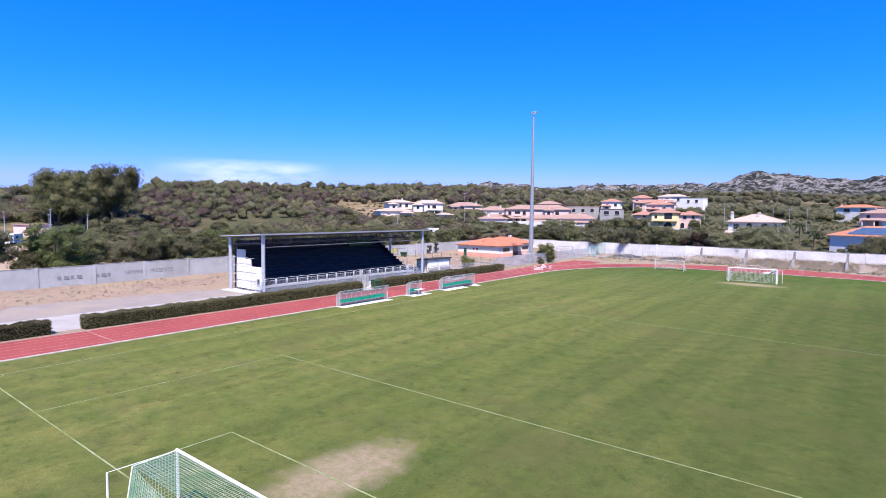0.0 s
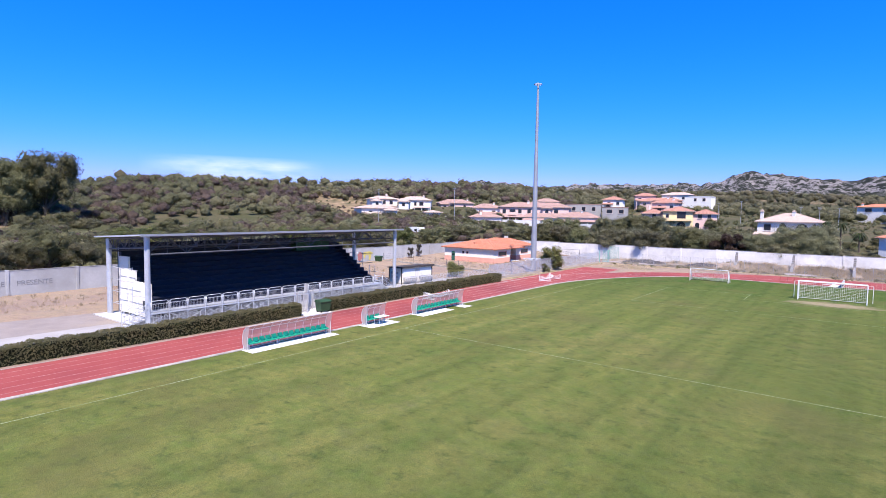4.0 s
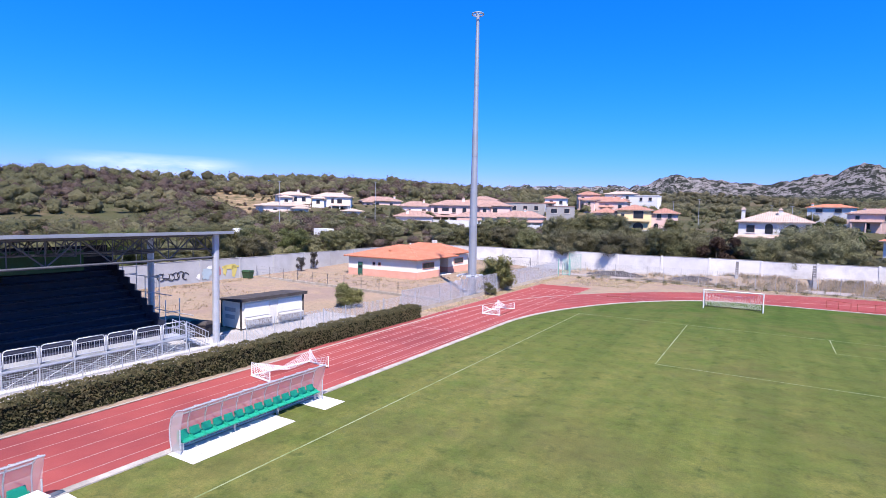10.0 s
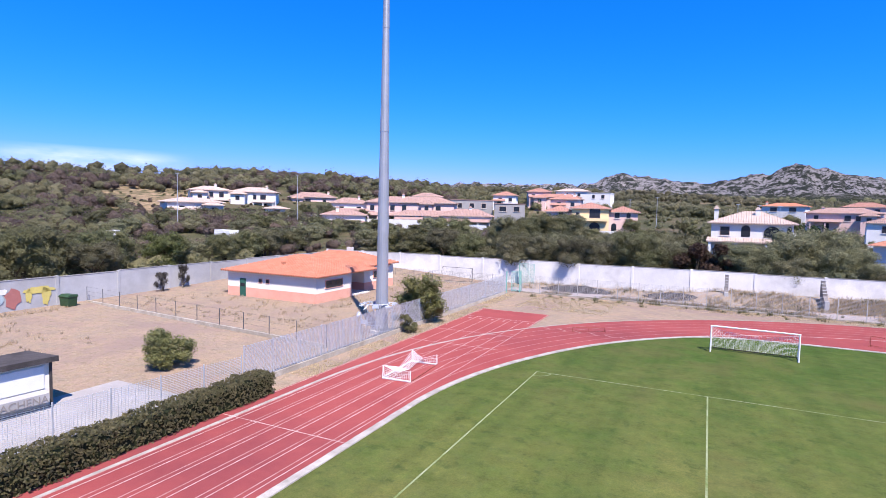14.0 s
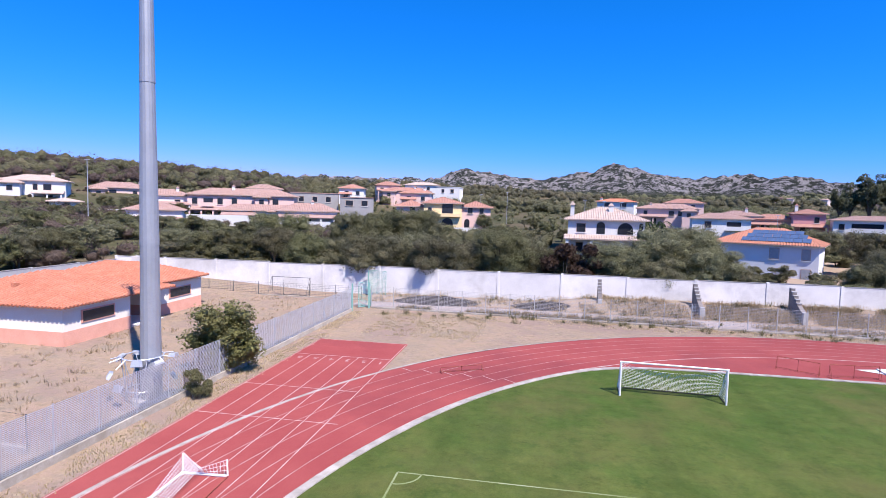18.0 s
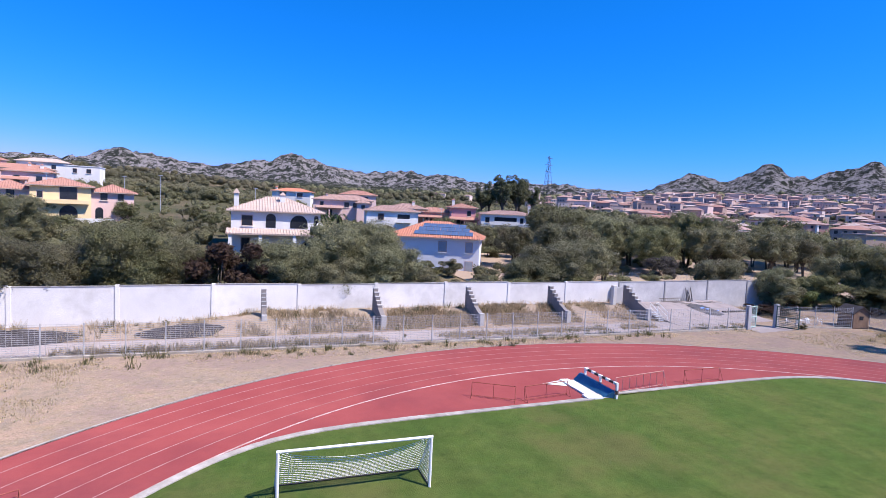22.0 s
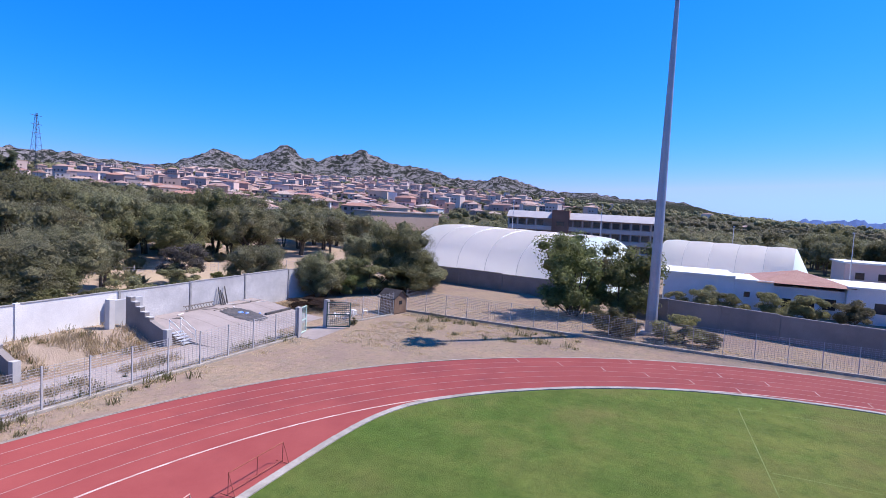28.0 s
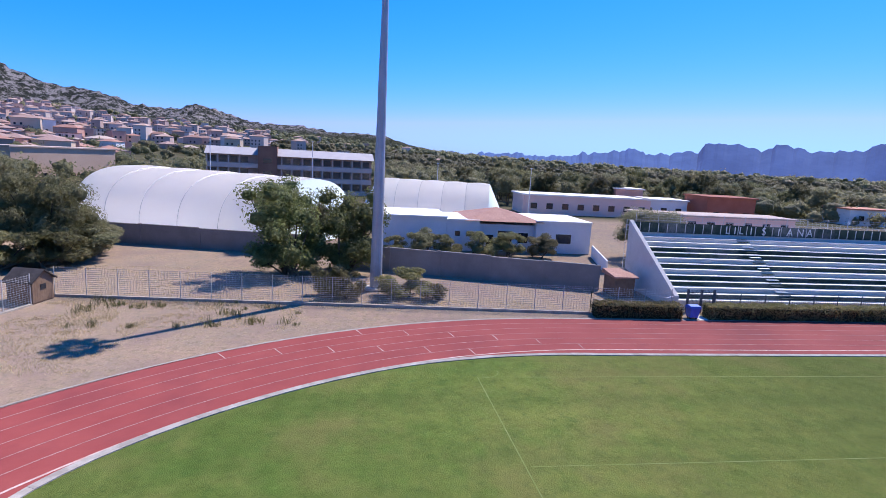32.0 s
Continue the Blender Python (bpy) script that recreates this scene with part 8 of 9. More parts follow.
def town_box(n):
    r = 235 + 960 * (n / 1250) ** 0.62 + random.uniform(-25, 25)
    az = radians(random.uniform(-66, -37) if r < 420 else random.gauss(-53, 12) if random.random() < 0.75 else random.uniform(-80, -32))
    x, y = CX - r * math.sin(az), CY + r * math.cos(az)
    w, d, h = random.uniform(7, 15), random.uniform(7, 10), random.choice((3.2, 3.6, 5.6, 6.2, 6.4, 8.6, 11.5) if r > 420 else (3.2, 3.4, 5.6, 6.2))
    turn = math.degrees(az) + random.uniform(-35, 35)
    z = terrain(x, y)
    rise = random.uniform(1.2, 2.0) if random.random() < 0.72 else 0
    wins = [(-w / 2 + 2 + 3.2 * i, 1.2 + 2.9 * f) for i in range(int((w - 2) / 3.2)) for f in range(max(1, int(h / 3)))]
    if n < 130:
        t = thing("town_house", (x, y, z), turn, "rendered town house with a tiled roof on the slope", "house", "town houses")
        part("wall", box(-w / 2, w / 2, 0, d, -4, h), random.choice(TW), t)
        m = Mesh()
        if rise:
            hip(m, -w / 2, w / 2, 0, d, h, rise, 0.5, "x")
        else:
            m.box(-w / 2 - .2, w / 2 + .2, -.2, d + .2, h, h + .4)
        part("roof", m, random.choice(TR), t)
        for wx, wz in wins[:8]:
            part("window", box(wx - 0.6, wx + 0.6, -0.08, -0.005, wz, wz + 1.4), M_GLASS, t)
    else:
        q = pose(x, y, z, 0, 0, turn)
        a, b, c = Mesh().box(-w / 2, w / 2, 0, d, -4, h), Mesh(), Mesh()
        if rise:
            hip(b, -w / 2, w / 2, 0, d, h, rise, 0.5, "x")
        else:
            b.box(-w / 2 - .2, w / 2 + .2, -.2, d + .2, h, h + .4)
        for wx, wz in wins:
            c.box(wx - 0.6, wx + 0.6, -0.08, -0.005, wz, wz + 1.4)
        for src, dst in ((a, rest_w), (b, rest_r), (c, rest_g)):
            k = len(dst.v)
            dst.v += [tuple(q @ Vector(v)) for v in src.v]
            dst.f += [tuple(i + k for i in f) for f in src.f]


for n in range(1250):
    town_box(n)
m, n, l, b = mat("town_render", 0.9)
isl = n.new("ShaderNodeNewGeometry").outputs["Random Per Island"]
l.new(mix(n, l, isl, (0.44, 0.29, 0.245), (0.74, 0.62, 0.555)), b.inputs["Base Color"])
tw = thing("town_rest", label="crowded pale and pink town houses on the slope", category="houses", kind="stuff")
part("walls", rest_w, m, tw)["kind"] = "stuff"
m, n, l, b = mat("town_tiles", 0.9)
isl = n.new("ShaderNodeNewGeometry").outputs["Random Per Island"]
l.new(mix(n, l, isl, (0.27, 0.14, 0.11), (0.52, 0.37, 0.30)), b.inputs["Base Color"])
part("roofs", rest_r, m, tw)["kind"] = "stuff"
part("windows", rest_g, M_GLASS, tw)["kind"] = "stuff"

# ---- white sports domes, clubhouse, school ----
M_FABRIC = surface("white_membrane", (0.93, 0.93, 0.92), (0.96, 0.96, 0.95), 0.3, 4, 0.6, relief=0.1, dist=0.03, fine_amt=0.08)
fn, fl = M_FABRIC.node_tree.nodes, M_FABRIC.node_tree.links
ft, fm = fn.new("ShaderNodeBsdfTranslucent"), fn.new("ShaderNodeMixShader")
ft.inputs[0].default_value, fm.inputs[0].default_value = (1.0, 1.0, 1.0, 1), 0.72
fl.new(fn["Principled BSDF"].outputs[0], fm.inputs[1])
fl.new(ft.outputs[0], fm.inputs[2])
fl.new(fm.outputs[0], fn["Material Output"].inputs[0])


def dome(p, q, half, h, bays, label):
    """Membrane hall along the line p-q: steep sides, flat-arched top, sloping ends."""
    t = thing("sports_dome", label=label, category="dome", group="domes")
    p, q = Vector(p), Vector(q)
    L = (q - p).length
    ax = (q - p).normalized()
    side = Vector((-ax.y, ax.x))
    n = 20
    prof = [(-half * math.copysign(abs(math.cos(math.pi * k / n)) ** 0.8, math.cos(math.pi * k / n)), h * math.sin(math.pi * k / n) ** 0.8) for k in range(n + 1)]
    at = lambda u, o, z: (p.x + ax.x * u + side.x * o, p.y + ax.y * u + side.y * o, z)
    for i in range(bays):
        m = Mesh()
        for sub in range(4):
            u0, u1 = [L * (i + f / 4) / bays for f in (sub, sub + 1)]
            b0, b1 = [1 + 0.022 * math.sin(math.pi * f / 4) for f in (sub, sub + 1)]
            for (oa, za), (ob_, zb) in zip(prof, prof[1:]):
                m.quad(at(u0, oa * b0, za * b0), at(u0, ob_ * b0, zb * b0), at(u1, ob_ * b1, zb * b1), at(u1, oa * b1, za * b1))
        part("membrane_bay", m, M_FABRIC, t, "white stretched membrane bay", smooth=True)
        if i:
            c = Mesh()
            for (oa, za), (ob_, zb) in zip(prof, prof[1:]):
                c.tube(at(L * i / bays, oa * 1.004, za * 1.004), at(L * i / bays, ob_ * 1.004, zb * 1.004), 0.035, 4)
            part("seam_cable", c, M_ROOFMET, t)
    for u, s_ in ((0, -1), (L, 1)):
        m = Mesh()
        foot = [at(u + s_ * 3.6 * math.sin(math.pi * k / n) ** 0.5, o * 0.97, 0.0) for k, (o, z) in enumerate(prof)]
        for k in range(n):
            m.quad(at(u, *prof[k]), at(u, *prof[k + 1]), foot[k + 1], foot[k])
        part("end_membrane", m, M_FABRICEND, t, "pale green-white end membrane", smooth=True)


M_FABRICEND = surface("greenish_membrane", (0.62, 0.74, 0.70), (0.70, 0.80, 0.76), 0.3, 4, 0.6, relief=0.1, dist=0.03, fine_amt=0.08)
dome((81.9, 63.1), (101.5, 95.1), 10.5, 8.3, 5, "long white air-supported sports hall")
dome((113.5, 30.0), (118.5, 52.5), 9.5, 7.5, 5, "white ribbed tennis dome")

cl = thing("clubhouse", (73.6, 0, 0), 0, "low pale blue clubhouse with white and red roofs", "building")
for y0, y1, d, h in ((44.5, 53.2, 10, 4.4), (40.0, 44.5, 9, 4.1), (32.0, 40.0, 10, 3.7), (24.0, 32.0, 10, 4.3)):
    x0 = 0.8 if y0 == 32.0 else 0.0
    part("wall", box(x0, d, y0 + 0.01, y1 - 0.01, -0.5, h), WALLS["blue"], cl)
    if y0 != 32.0:
        part("flat_roof", box(x0 - 0.3, d, y0, y1, h, h + 0.22), M_WHITE, cl, "white flat roof")
m = Mesh()
hip(m, 0.0, 10.8, 31.4, 41.6, 4.2, 1.5, 0.5, "y")
part("tiled_roof", m, ROOFS["red"], cl, "red tiled hip roof")
for y, z, w, h in ((28.0, 1.4, 2.2, 1.3), (36.2, 1.2, 2.0, 1.6), (41.4, 2.0, 0.7, 0.7), (43.0, 2.0, 0.7, 0.7), (33.6, 1.2, 1.4, 1.4)):
    x = 0.8 if 32 < y < 40 else 0.0
    f = part("window", box(x - 0.06, x - 0.003, y - w / 2 - 0.1, y + w / 2 + 0.1, z - 0.1, z + h + 0.1), M_WHITE, cl)
    part("pane", box(x - 0.08, x - 0.062, y - w / 2, y + w / 2, z, z + h), M_GLASS, f)
part("door", box(-0.05, -0.003, 48.8, 49.8, 0.0, 2.2), M_WHITE, cl)
part("door", box(0.75, 0.797, 37.8, 38.8, 0.0, 2.2), M_GLASS, cl)
random.seed(41)
for y, h in ((51.5, 1.7), (48.2, 2.4), (44.8, 2.0), (40.4, 2.4), (37.0, 2.5), (32.6, 2.3)):
    plant(SHRUBS[:2], 69.5, y, h * 1.25, 2.4, 1.0, "clipped round garden bush before the clubhouse")
single("garden_wall", Mesh().run((71.5, 24.5), (60.0, 27.5), 0.2, 0, 1.6), WALLS["blue"], "low pale garden wall", "wall", kind="structure")
single("service_hut", box(49.0, 51.5, 29.6, 31.6, 0, 1.9), M_WOOD, "small brown hut by the terrace", "hut")
single("hut_roof", Mesh().hexa([(48.7, 29.4, 1.9), (51.7, 29.4, 1.9), (51.7, 31.8, 1.9), (48.7, 31.8, 1.9), (48.7, 29.4, 2.05), (51.7, 29.4, 2.35), (51.7, 31.8, 2.35), (48.7, 31.8, 2.05)]), ROOFS["red"], "reddish lean-to roof on the hut", "roof")

sc = thing("school_building", (160, 76, 0), 7, "long four-storey brown and pink school block with a pale sheet roof", "building")
M_SCHOOL = surface("school_render", (0.36, 0.25, 0.215), (0.45, 0.32, 0.28), 0.4, 8, 0.9)
M_SCHOOLBAND = surface("school_parapet", (0.60, 0.47, 0.43), (0.68, 0.55, 0.51), 0.4, 8, 0.9)
M_SHEET = surface("grey_sheet_roof", (0.34, 0.33, 0.36), (0.42, 0.41, 0.43), 0.4, 8, 0.7)
part("wall", box(0, 14, -22, 22, -2, 10.4), M_SCHOOL, sc)
part("stair_tower", box(-1.5, 12, 4, 9, -2, 13.0), surface("brown_render", (0.27, 0.135, 0.095), (0.34, 0.18, 0.13), 0.5, 10, 0.9), sc, "dark brown stair tower")
for f in range(3):
    part("tower_window", box(-1.58, -1.503, 5.4, 7.6, 1.6 + f * 3.4, 2.8 + f * 3.4), M_GLASS, sc)
for y0, y1 in ((-22.6, 3.9), (9.1, 22.6)):
    part("roof", Mesh().hexa([(-1.3, y0, 10.4), (14.8, y0, 10.4), (14.8, y1, 10.4), (-1.3, y1, 10.4), (3.5, y0, 12.4), (10.5, y0, 12.4), (10.5, y1, 12.4), (3.5, y1, 12.4)]), M_SHEET, sc, "pale grey sloping sheet roof")
for f in range(3):
    for y0, y1 in ((-22, 3.98), (9.02, 22)):
        part("parapet", box(-1.1, -0.003, y0, y1, 0.3 + f * 3.3, 1.5 + f * 3.3), M_SCHOOLBAND, sc, "pink-grey gallery parapet")
    for k in range(16):
        y = -21.4 + k * 2.75
        if not 2.6 < y < 9.2:
            part("window", box(-0.12, -0.003, y, y + 1.8, 1.75 + f * 3.3, 3.3 + f * 3.3), M_GLASS, sc)
            part("fin", box(-1.05, -0.003, y + 2.1, y + 2.35, 1.5 + f * 3.3, 3.6 + f * 3.3), M_SCHOOLBAND, sc)
for x, y, turn, w, d, h, wall, roof, label in (
        (131, 1, 0, 10, 33, 4.6, "pink", "white", "long low pink hall with a white flat roof"), (100, -14, 0, 8, 32, 3.6, "pink", "pale", "low pink outbuilding with a pale roof"),
        (126, -34, 0, 10, 13, 6.2, "brick", "brick", "flat brick-red block building"), (132, -20, 0, 9, 12, 4.6, "blue", "white", "low building with a white roof"),
        (148, -18, 0, 8, 8, 6.4, "salmon", "white", "small building with a white pyramid roof"), (167, 137, 66, 10, 31, 9.4, "ochre", "pale", "long cream hall with a pale roof"),
        (134, -82, 0, 9, 14, 4.4, "white", "orange", "white house with an orange roof")):
    t = thing("outbuilding", (x, y, 0), turn, label, "building", "outbuildings")
    part("wall", box(0, w, -d / 2, d / 2, -0.5, h), WALLS[wall], t)
    part("roof", box(-0.4, w + 0.4, -d / 2 - 0.4, d / 2 + 0.4, h, h + 0.35), ROOFS[roof], t)
    for k in range(int(d / 4)):
        part("window", box(-0.08, -0.003, -d / 2 + 1.5 + k * 4, -d / 2 + 3.1 + k * 4, 1.4, 2.8), M_GLASS, t)

# banners and court fence behind the terrace
for y, w in ((4.5, 2.6), (1.0, 2.4), (-2.4, 3.2)):
    single("banner", box(63.0, 63.06, y - w / 2, y + w / 2, 4.6, 6.0), M_WHITE, "pale sports banner on a fence", "banner", "banners")
fence("court_fence", (63.2, 24), (63.2, -30), 6.2, "tall mesh fence of the sports court", 4.0, 0.1, 0.6, 0.8, 0.012)

# range on the horizon, its blue distance haze painted into the colour
def far_range():
    m, n, R = Mesh(), 260, 4600
    top = []
    for i in range(n + 1):
        az = -92 - 70 * i / n
        el = float(np.interp(-az, (92, 101, 109, 114, 116, 118, 121, 122.5, 125.8, 127, 129, 132, 136.7, 142, 150, 162), (0.0, 0.35, 0.5, 1.1, 1.6, 1.0, 1.5, 2.2, 2.3, 1.8, 2.4, 1.7, 2.9, 3.3, 2.2, 0.4)))
        z = math.tan(radians(max(0, el))) * R + 8 + 26 * noise.fractal(Vector((az * 0.9, 0, 2)), 0.9, 2, 4) + 22 * noise.ridged_multi_fractal(Vector((az * 0.8, 3, 2)), 0.7, 2.2, 5, 1.0, 2.0)
        top.append((CX - R * math.sin(radians(az)), CY + R * math.cos(radians(az)), z))
    for a, b in zip(top, top[1:]):
        fa, fb = [(CX + (p[0] - CX) * 0.9, CY + (p[1] - CY) * 0.9, -5) for p in (a, b)]
        ma, mb = [tuple((u + v) / 2 for u, v in zip(p, q)) for p, q in ((a, fa), (b, fb))]
        m.quad(fa, fb, mb, ma).quad(ma, mb, b, a)
    mm, n_, l_, b_ = mat("far_haze_blue_hills", 1.0)
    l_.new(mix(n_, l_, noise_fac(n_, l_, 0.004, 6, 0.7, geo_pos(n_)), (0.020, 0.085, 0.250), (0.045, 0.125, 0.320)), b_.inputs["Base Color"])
    single("backdrop_mountains", m, mm, "jagged mountain range on the horizon, distance haze painted in blue", "mountains", kind="structure")


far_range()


def cloud_wisp():
    """A thin streak of cloud low over the hills."""
    m, R = Mesh(), 4700
    at = lambda az, el: (CX - R * math.sin(radians(az)), CY + R * math.cos(radians(az)), R * math.tan(radians(el)))
    for i in range(24):
        a, b = 67 - i * 0.9, 67 - (i + 1) * 0.9
        m.quad(at(a, 1.0), at(b, 1.0), at(b, 5.6), at(a, 5.6))
    mm, nn, ll, bb = mat("cloud_veil", 1.0)
    v = geo_pos(nn)
    mp = nn.new("ShaderNodeMapping")
    mp.inputs["Scale"].default_value = (0.0016, 0.0016, 0.0075)
    ll.new(v, mp.inputs[0])
    f = noise_fac(nn, ll, 1.0, 5, 0.55, mp.outputs[0], 0.36, 0.62)
    sp = nn.new("ShaderNodeSeparateXYZ")
    ll.new(v, sp.inputs[0])
    # fades out towards the upper and the two far edges
    edge = nn.new("ShaderNodeMapRange")
    edge.inputs[1].default_value, edge.inputs[2].default_value, edge.inputs[3].default_value, edge.inputs[4].default_value = 350, 430, 0.85, 0.0
    ll.new(sp.outputs[2], edge.inputs[0])
    ends = nn.new("ShaderNodeVectorMath")
    ends.operation = "DISTANCE"
    ends.inputs[1].default_value = at(58.5, 3.6)
    ll.new(v, ends.inputs[0])
    er = nn.new("ShaderNodeMapRange")
    er.inputs[1].default_value, er.inputs[2].default_value, er.inputs[3].default_value, er.inputs[4].default_value = 250, 700, 1.0, 0.0
    ll.new(ends.outputs["Value"], er.inputs[0])
    k1, k2 = nn.new("ShaderNodeMath"), nn.new("ShaderNodeMath")
    k1.operation = k2.operation = "MULTIPLY"
    ll.new(f, k1.inputs[0])
    ll.new(edge.outputs[0], k1.inputs[1])
    ll.new(k1.outputs[0], k2.inputs[0])
    ll.new(er.outputs[0], k2.inputs[1])
    tr, em, ms = nn.new("ShaderNodeBsdfTransparent"), nn.new("ShaderNodeEmission"), nn.new("ShaderNodeMixShader")
    em.inputs[0].default_value, em.inputs[1].default_value = (0.72, 0.84, 1.0, 1), 0.85
    ll.new(k2.outputs[0], ms.inputs[0])
    ll.new(tr.outputs[0], ms.inputs[1])
    ll.new(em.outputs[0], ms.inputs[2])
    ll.new(ms.outputs[0], nn["Material Output"].inputs[0])
    single("backdrop_cloud", m, mm, "thin white streak of cloud over the hills", "cloud", kind="structure")


cloud_wisp()

# ---- camper vans and cars ----
def van(x, y, turn, label, L=6.0):
    t = thing("camper_van", (x, y, terrain(x, y) + 0.05), turn, label, "camper van", "vehicles")
    part("body", Mesh().hexa([(-1.1, 0, .5), (1.1, 0, .5), (1.1, L, .5), (-1.1, L, .5), (-1.05, 0.5, 2.8), (1.05, 0.5, 2.8), (1.05, L - .1, 2.8), (-1.05, L - .1, 2.8)]), M_WHITE, t)
    part("cab", Mesh().hexa([(-1, -1.3, .5), (1, -1.3, .5), (1, 0.1, .5), (-1, 0.1, .5), (-.9, -0.5, 1.9), (.9, -0.5, 1.9), (.9, 0.1, 1.9), (-.9, 0.1, 1.9)]), M_WHITE, t)
    part("windscreen", Mesh().hexa([(-.8, -1.12, 1.1), (.8, -1.12, 1.1), (.8, -1.0, 1.1), (-.8, -1.0, 1.1), (-.75, -.62, 1.8), (.75, -.62, 1.8), (.75, -.5, 1.8), (-.75, -.5, 1.8)]), M_GLASS, t)
    for s in (-1, 1):
        part("side_window", box(min(s * 1.08, s * 1.12), max(s * 1.08, s * 1.12), 1.6, 3.0, 1.6, 2.2), M_GLASS, t)
        for y0 in (-0.5, L - 1.4):
            part("wheel", Mesh().tube((s * 0.95, y0, .36), (s * 1.15, y0, .36), .36, 12), M_BLACK, t)


van(-124, 82, 60, "white camper van parked among the trees")
van(-108, 97, 80, "white camper van parked on the dirt road")


def car(x, y, turn, material, label):
    t = thing("car", (x, y, terrain(x, y) + 0.03), turn, label, "car", "vehicles")
    part("body", Mesh().hexa([(-.85, -2.1, .35), (.85, -2.1, .35), (.85, 2.1, .35), (-.85, 2.1, .35), (-.82, -2.0, .95), (.82, -2.0, .95), (.82, 2.0, .95), (-.82, 2.0, .95)]), material, t)
    part("cabin", Mesh().hexa([(-.78, -1.2, .95), (.78, -1.2, .95), (.78, 1.7, .95), (-.78, 1.7, .95), (-.65, -.5, 1.48), (.65, -.5, 1.48), (.65, 1.2, 1.48), (-.65, 1.2, 1.48)]), M_GLASS, t)
    for s in (-1, 1):
        for y0 in (-1.3, 1.35):
            part("wheel", Mesh().tube((s * 0.72, y0, .31), (s * 0.9, y0, .31), .31, 12), M_BLACK, t)


M_CARS = [M_WHITE, M_STEEL, M_DARK, M_BINBLUE]
random.seed(8)
for k in range(7):
    car(-163 + k * 1.2, -21 + k * 2.9, 30 + random.uniform(-6, 6), M_CARS[k % 4], ("white", "silver", "dark grey", "blue")[k % 4] + " car in the distant car park")
van(-158, -16, 55, "white camper van in the distant car park")
t = thing("low_building", (-178, -8, terrain(-178, -8)), 12, "low pink roadside building", "building")
part("wall", box(-4, 4, 0, 6, -1, 3.2), WALLS["pink"], t)
part("roof", box(-4.3, 4.3, -.3, 6.3, 3.2, 3.5), ROOFS["brown"], t)


# ---- street lamps, pylon ----
def lamp_post(x, y, h, label="slim grey street lamp"):
    t = thing("street_lamp", (x, y, terrain(x, y)), 0, label, "street lamp", "street lamps")
    part("pole", Mesh().tube((0, 0, 0), (0, 0, h), 0.10, 6, 0.06), M_STEEL, t)
    part("lamp_head", box(-0.5, 0.5, -0.15, 0.15, h, h + 0.14), M_STEEL, t)


for x, y, h in ((-144, -20, 9), (-141.6, -11.8, 8.5), (-160, -6, 9), (-139, -4.4, 8.5), (-14, 176, 9), (-9, 178, 9), (-4, 182, 9), (30, 170, 9), (-120, 130, 14), (-135, 105, 14), (-60, 200, 9), (-45, 210, 9), (-36, 205, 10), (112, 66, 14), (108, 84, 14), (118, 20, 11), (122, 40, 11)):
    lamp_post(x, y, h)
py = thing("pylon", (250, 465, terrain(250, 465)), 20, "tall steel lattice pylon in the distance", "pylon")
for k in range(9):
    z0, z1 = k * 5.5, (k + 1) * 5.5
    w0, w1 = 4.2 * (1 - z0 / 55), 4.2 * (1 - z1 / 55)
    c0 = [(sx * w0, sy * w0, z0) for sx, sy in ((-1, -1), (1, -1), (1, 1), (-1, 1))]
    c1 = [(sx * w1, sy * w1, z1) for sx, sy in ((-1, -1), (1, -1), (1, 1), (-1, 1))]
    m = Mesh()
    for i in range(4):
        m.tube(c0[i], c1[i], 0.15, 4).tube(c0[i], c1[(i + 1) % 4], 0.08, 4).tube(c1[i], c1[(i + 1) % 4], 0.08, 4)
    part("lattice_bay", m, M_DARK, py)
for z in (36, 42, 48):
    part("cross_arm", Mesh().tube((-5, 0, z), (5, 0, z), 0.16, 4), M_DARK, py)

# ---- graffiti on the grey wall ----
gr = thing("wall_graffiti", label="colourful and black spray-painted graffiti on the grey wall", category="graffiti")
M_G = {c: surface(f"spray_{c}", a, tuple(v * 1.15 for v in a), 2, 20, 0.8, relief=0) for c, a in (("yellow", (0.62, 0.52, 0.16)), ("red", (0.42, 0.17, 0.15)), ("blue", (0.40, 0.49, 0.53)), ("white", (0.75, 0.75, 0.72)))}


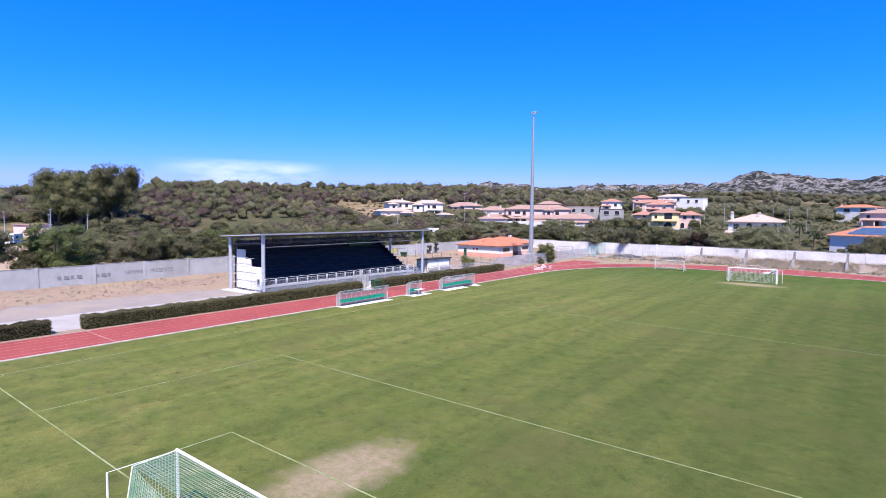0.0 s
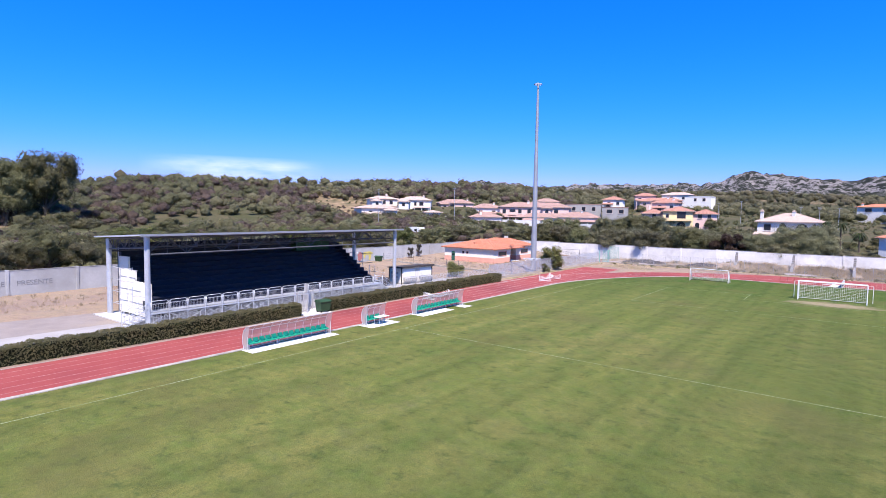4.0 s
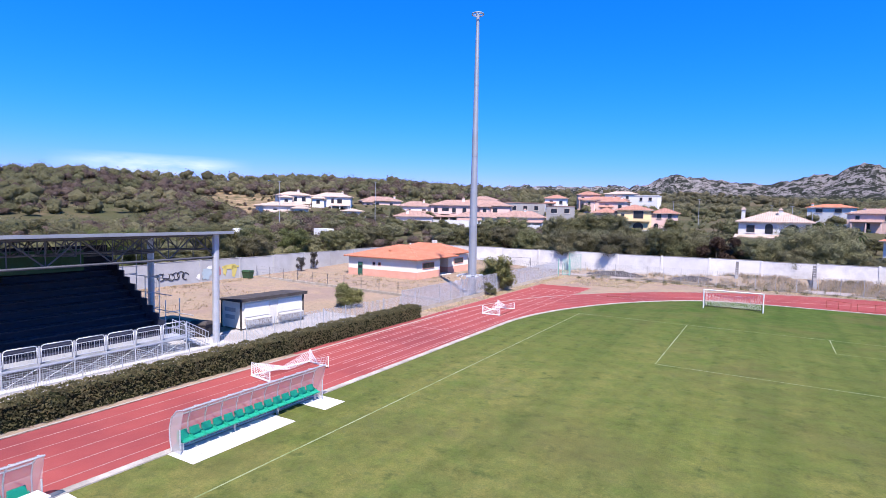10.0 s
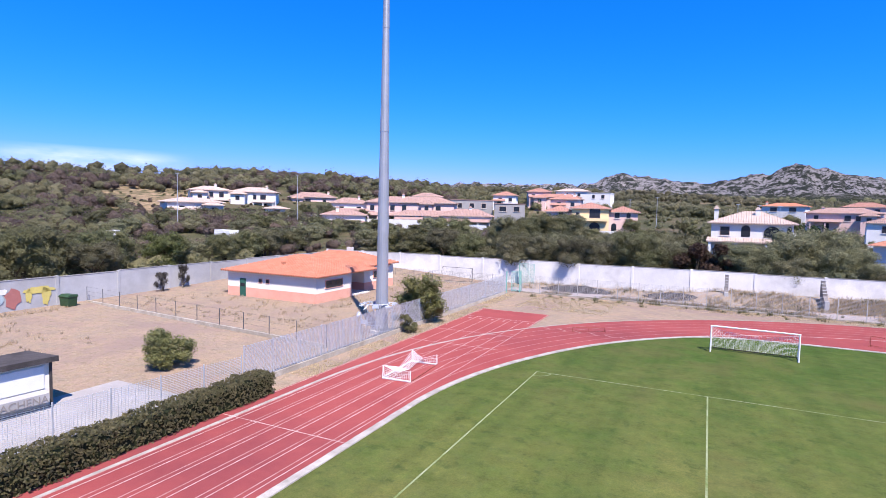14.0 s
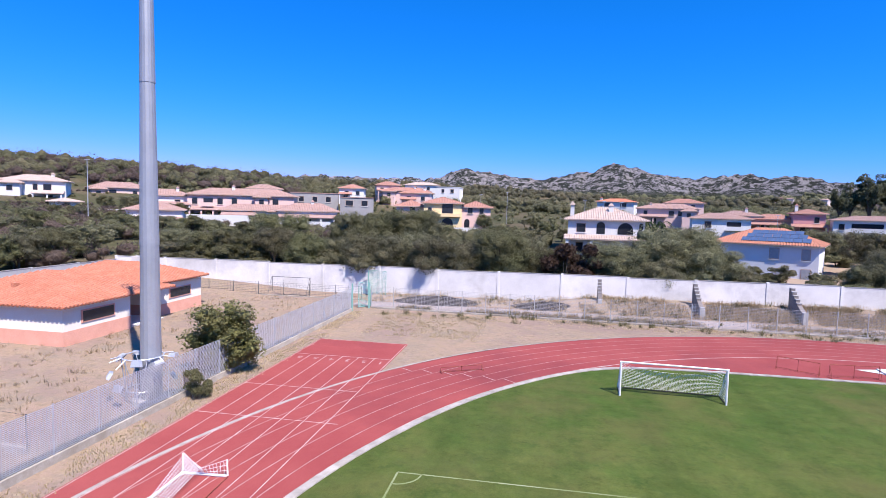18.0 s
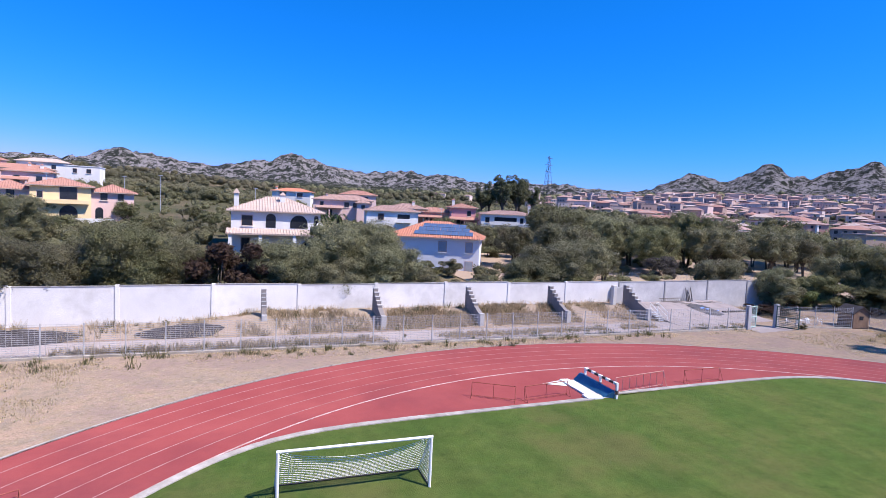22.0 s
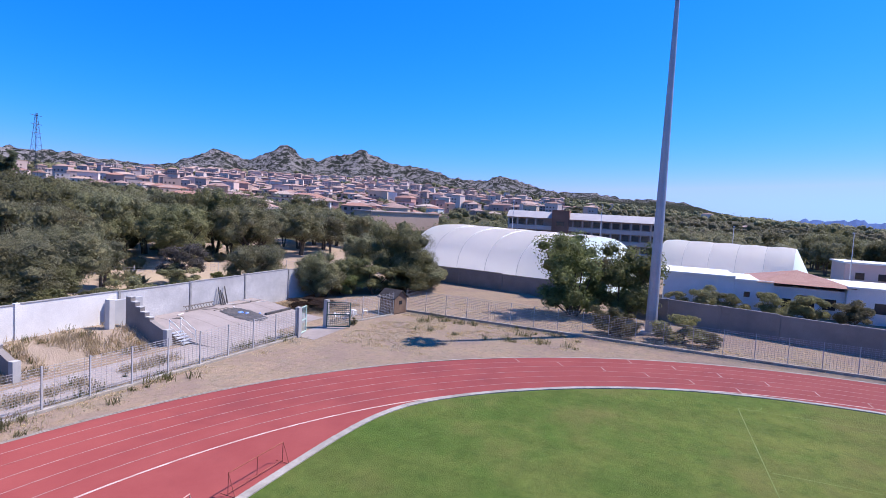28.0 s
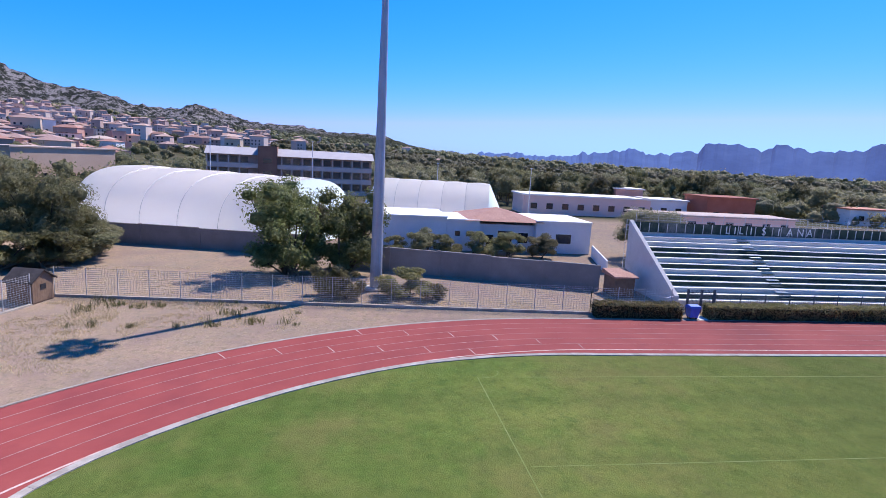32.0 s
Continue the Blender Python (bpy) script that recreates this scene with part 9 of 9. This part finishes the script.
def wall_x(y):
    return -82 + (93.5 - y) / 73.5 * 2.5 + 0.13


def blob(y, z, ry, rz, material, wob=0.3):
    pts = []
    for k in range(18):
        a = 2 * math.pi * k / 18
        s = 1 + wob * noise.noise(Vector((math.cos(a) * 2, math.sin(a) * 2, y)))
        yy = y + ry * s * math.cos(a)
        pts.append((wall_x(yy), yy, z + rz * s * math.sin(a)))
    part("sprayed_shape", Mesh().poly(pts), material, gr)


for y, z, ry, rz, c in ((45.0, 1.9, 1.5, 0.35, "yellow"), (45.6, 1.3, 0.4, 0.8, "yellow"), (44.0, 1.4, 0.3, 0.7, "yellow"), (42.6, 1.3, 0.7, 0.9, "red"), (40.9, 1.2, 0.9, 0.8, "blue"), (41.6, 2.0, 0.6, 0.3, "white"), (39.9, 0.9, 0.6, 0.4, "white")):
    blob(y, z, ry, rz, M_G[c], 0.5)
for k in range(7):
    a0 = k * 1.1
    m = Mesh()
    prev = None
    for j in range(9):
        a = a0 + j * 0.6
        y = 33.5 + k * 0.7 + 0.5 * math.cos(a)
        p = (wall_x(y), y, 1.2 + 0.45 * math.sin(a) + 0.1 * (k % 3))
        if prev:
            m.tube(prev, p, 0.05, 4)
        prev = p
    part("sprayed_line", m, M_INK, gr)
M_FADED = surface("faded_spray", (0.22, 0.22, 0.23), (0.32, 0.32, 0.33), 3, 20, 0.8, relief=0)
g2 = thing("wall_scrawl", label="faded grey spray-painted words on the grey wall", category="graffiti")
for k in range(9):
    y = -30 + k * 0.85
    if k in (4, 5):
        continue
    x = -79.5 + (20 - y) / 90 * 4 + 0.10
    part("scrawl_bar", box(x, x + 0.01, y, y + 0.45 + 0.2 * (k % 2), 1.1, 1.6), M_FADED, g2)
for word, y in (("SEMPRE", -20.6), ("PRESENTE", -16.6)):
    x = -79.5 + (20 - y) / 90 * 4 + 0.10
    lettering(g2, word, 0.85, Matrix(((-0.044, 0, 1, x), (1, 0, 0.044, y), (0, 1, 0, 1.15), (0, 0, 0, 1))), M_FADED)
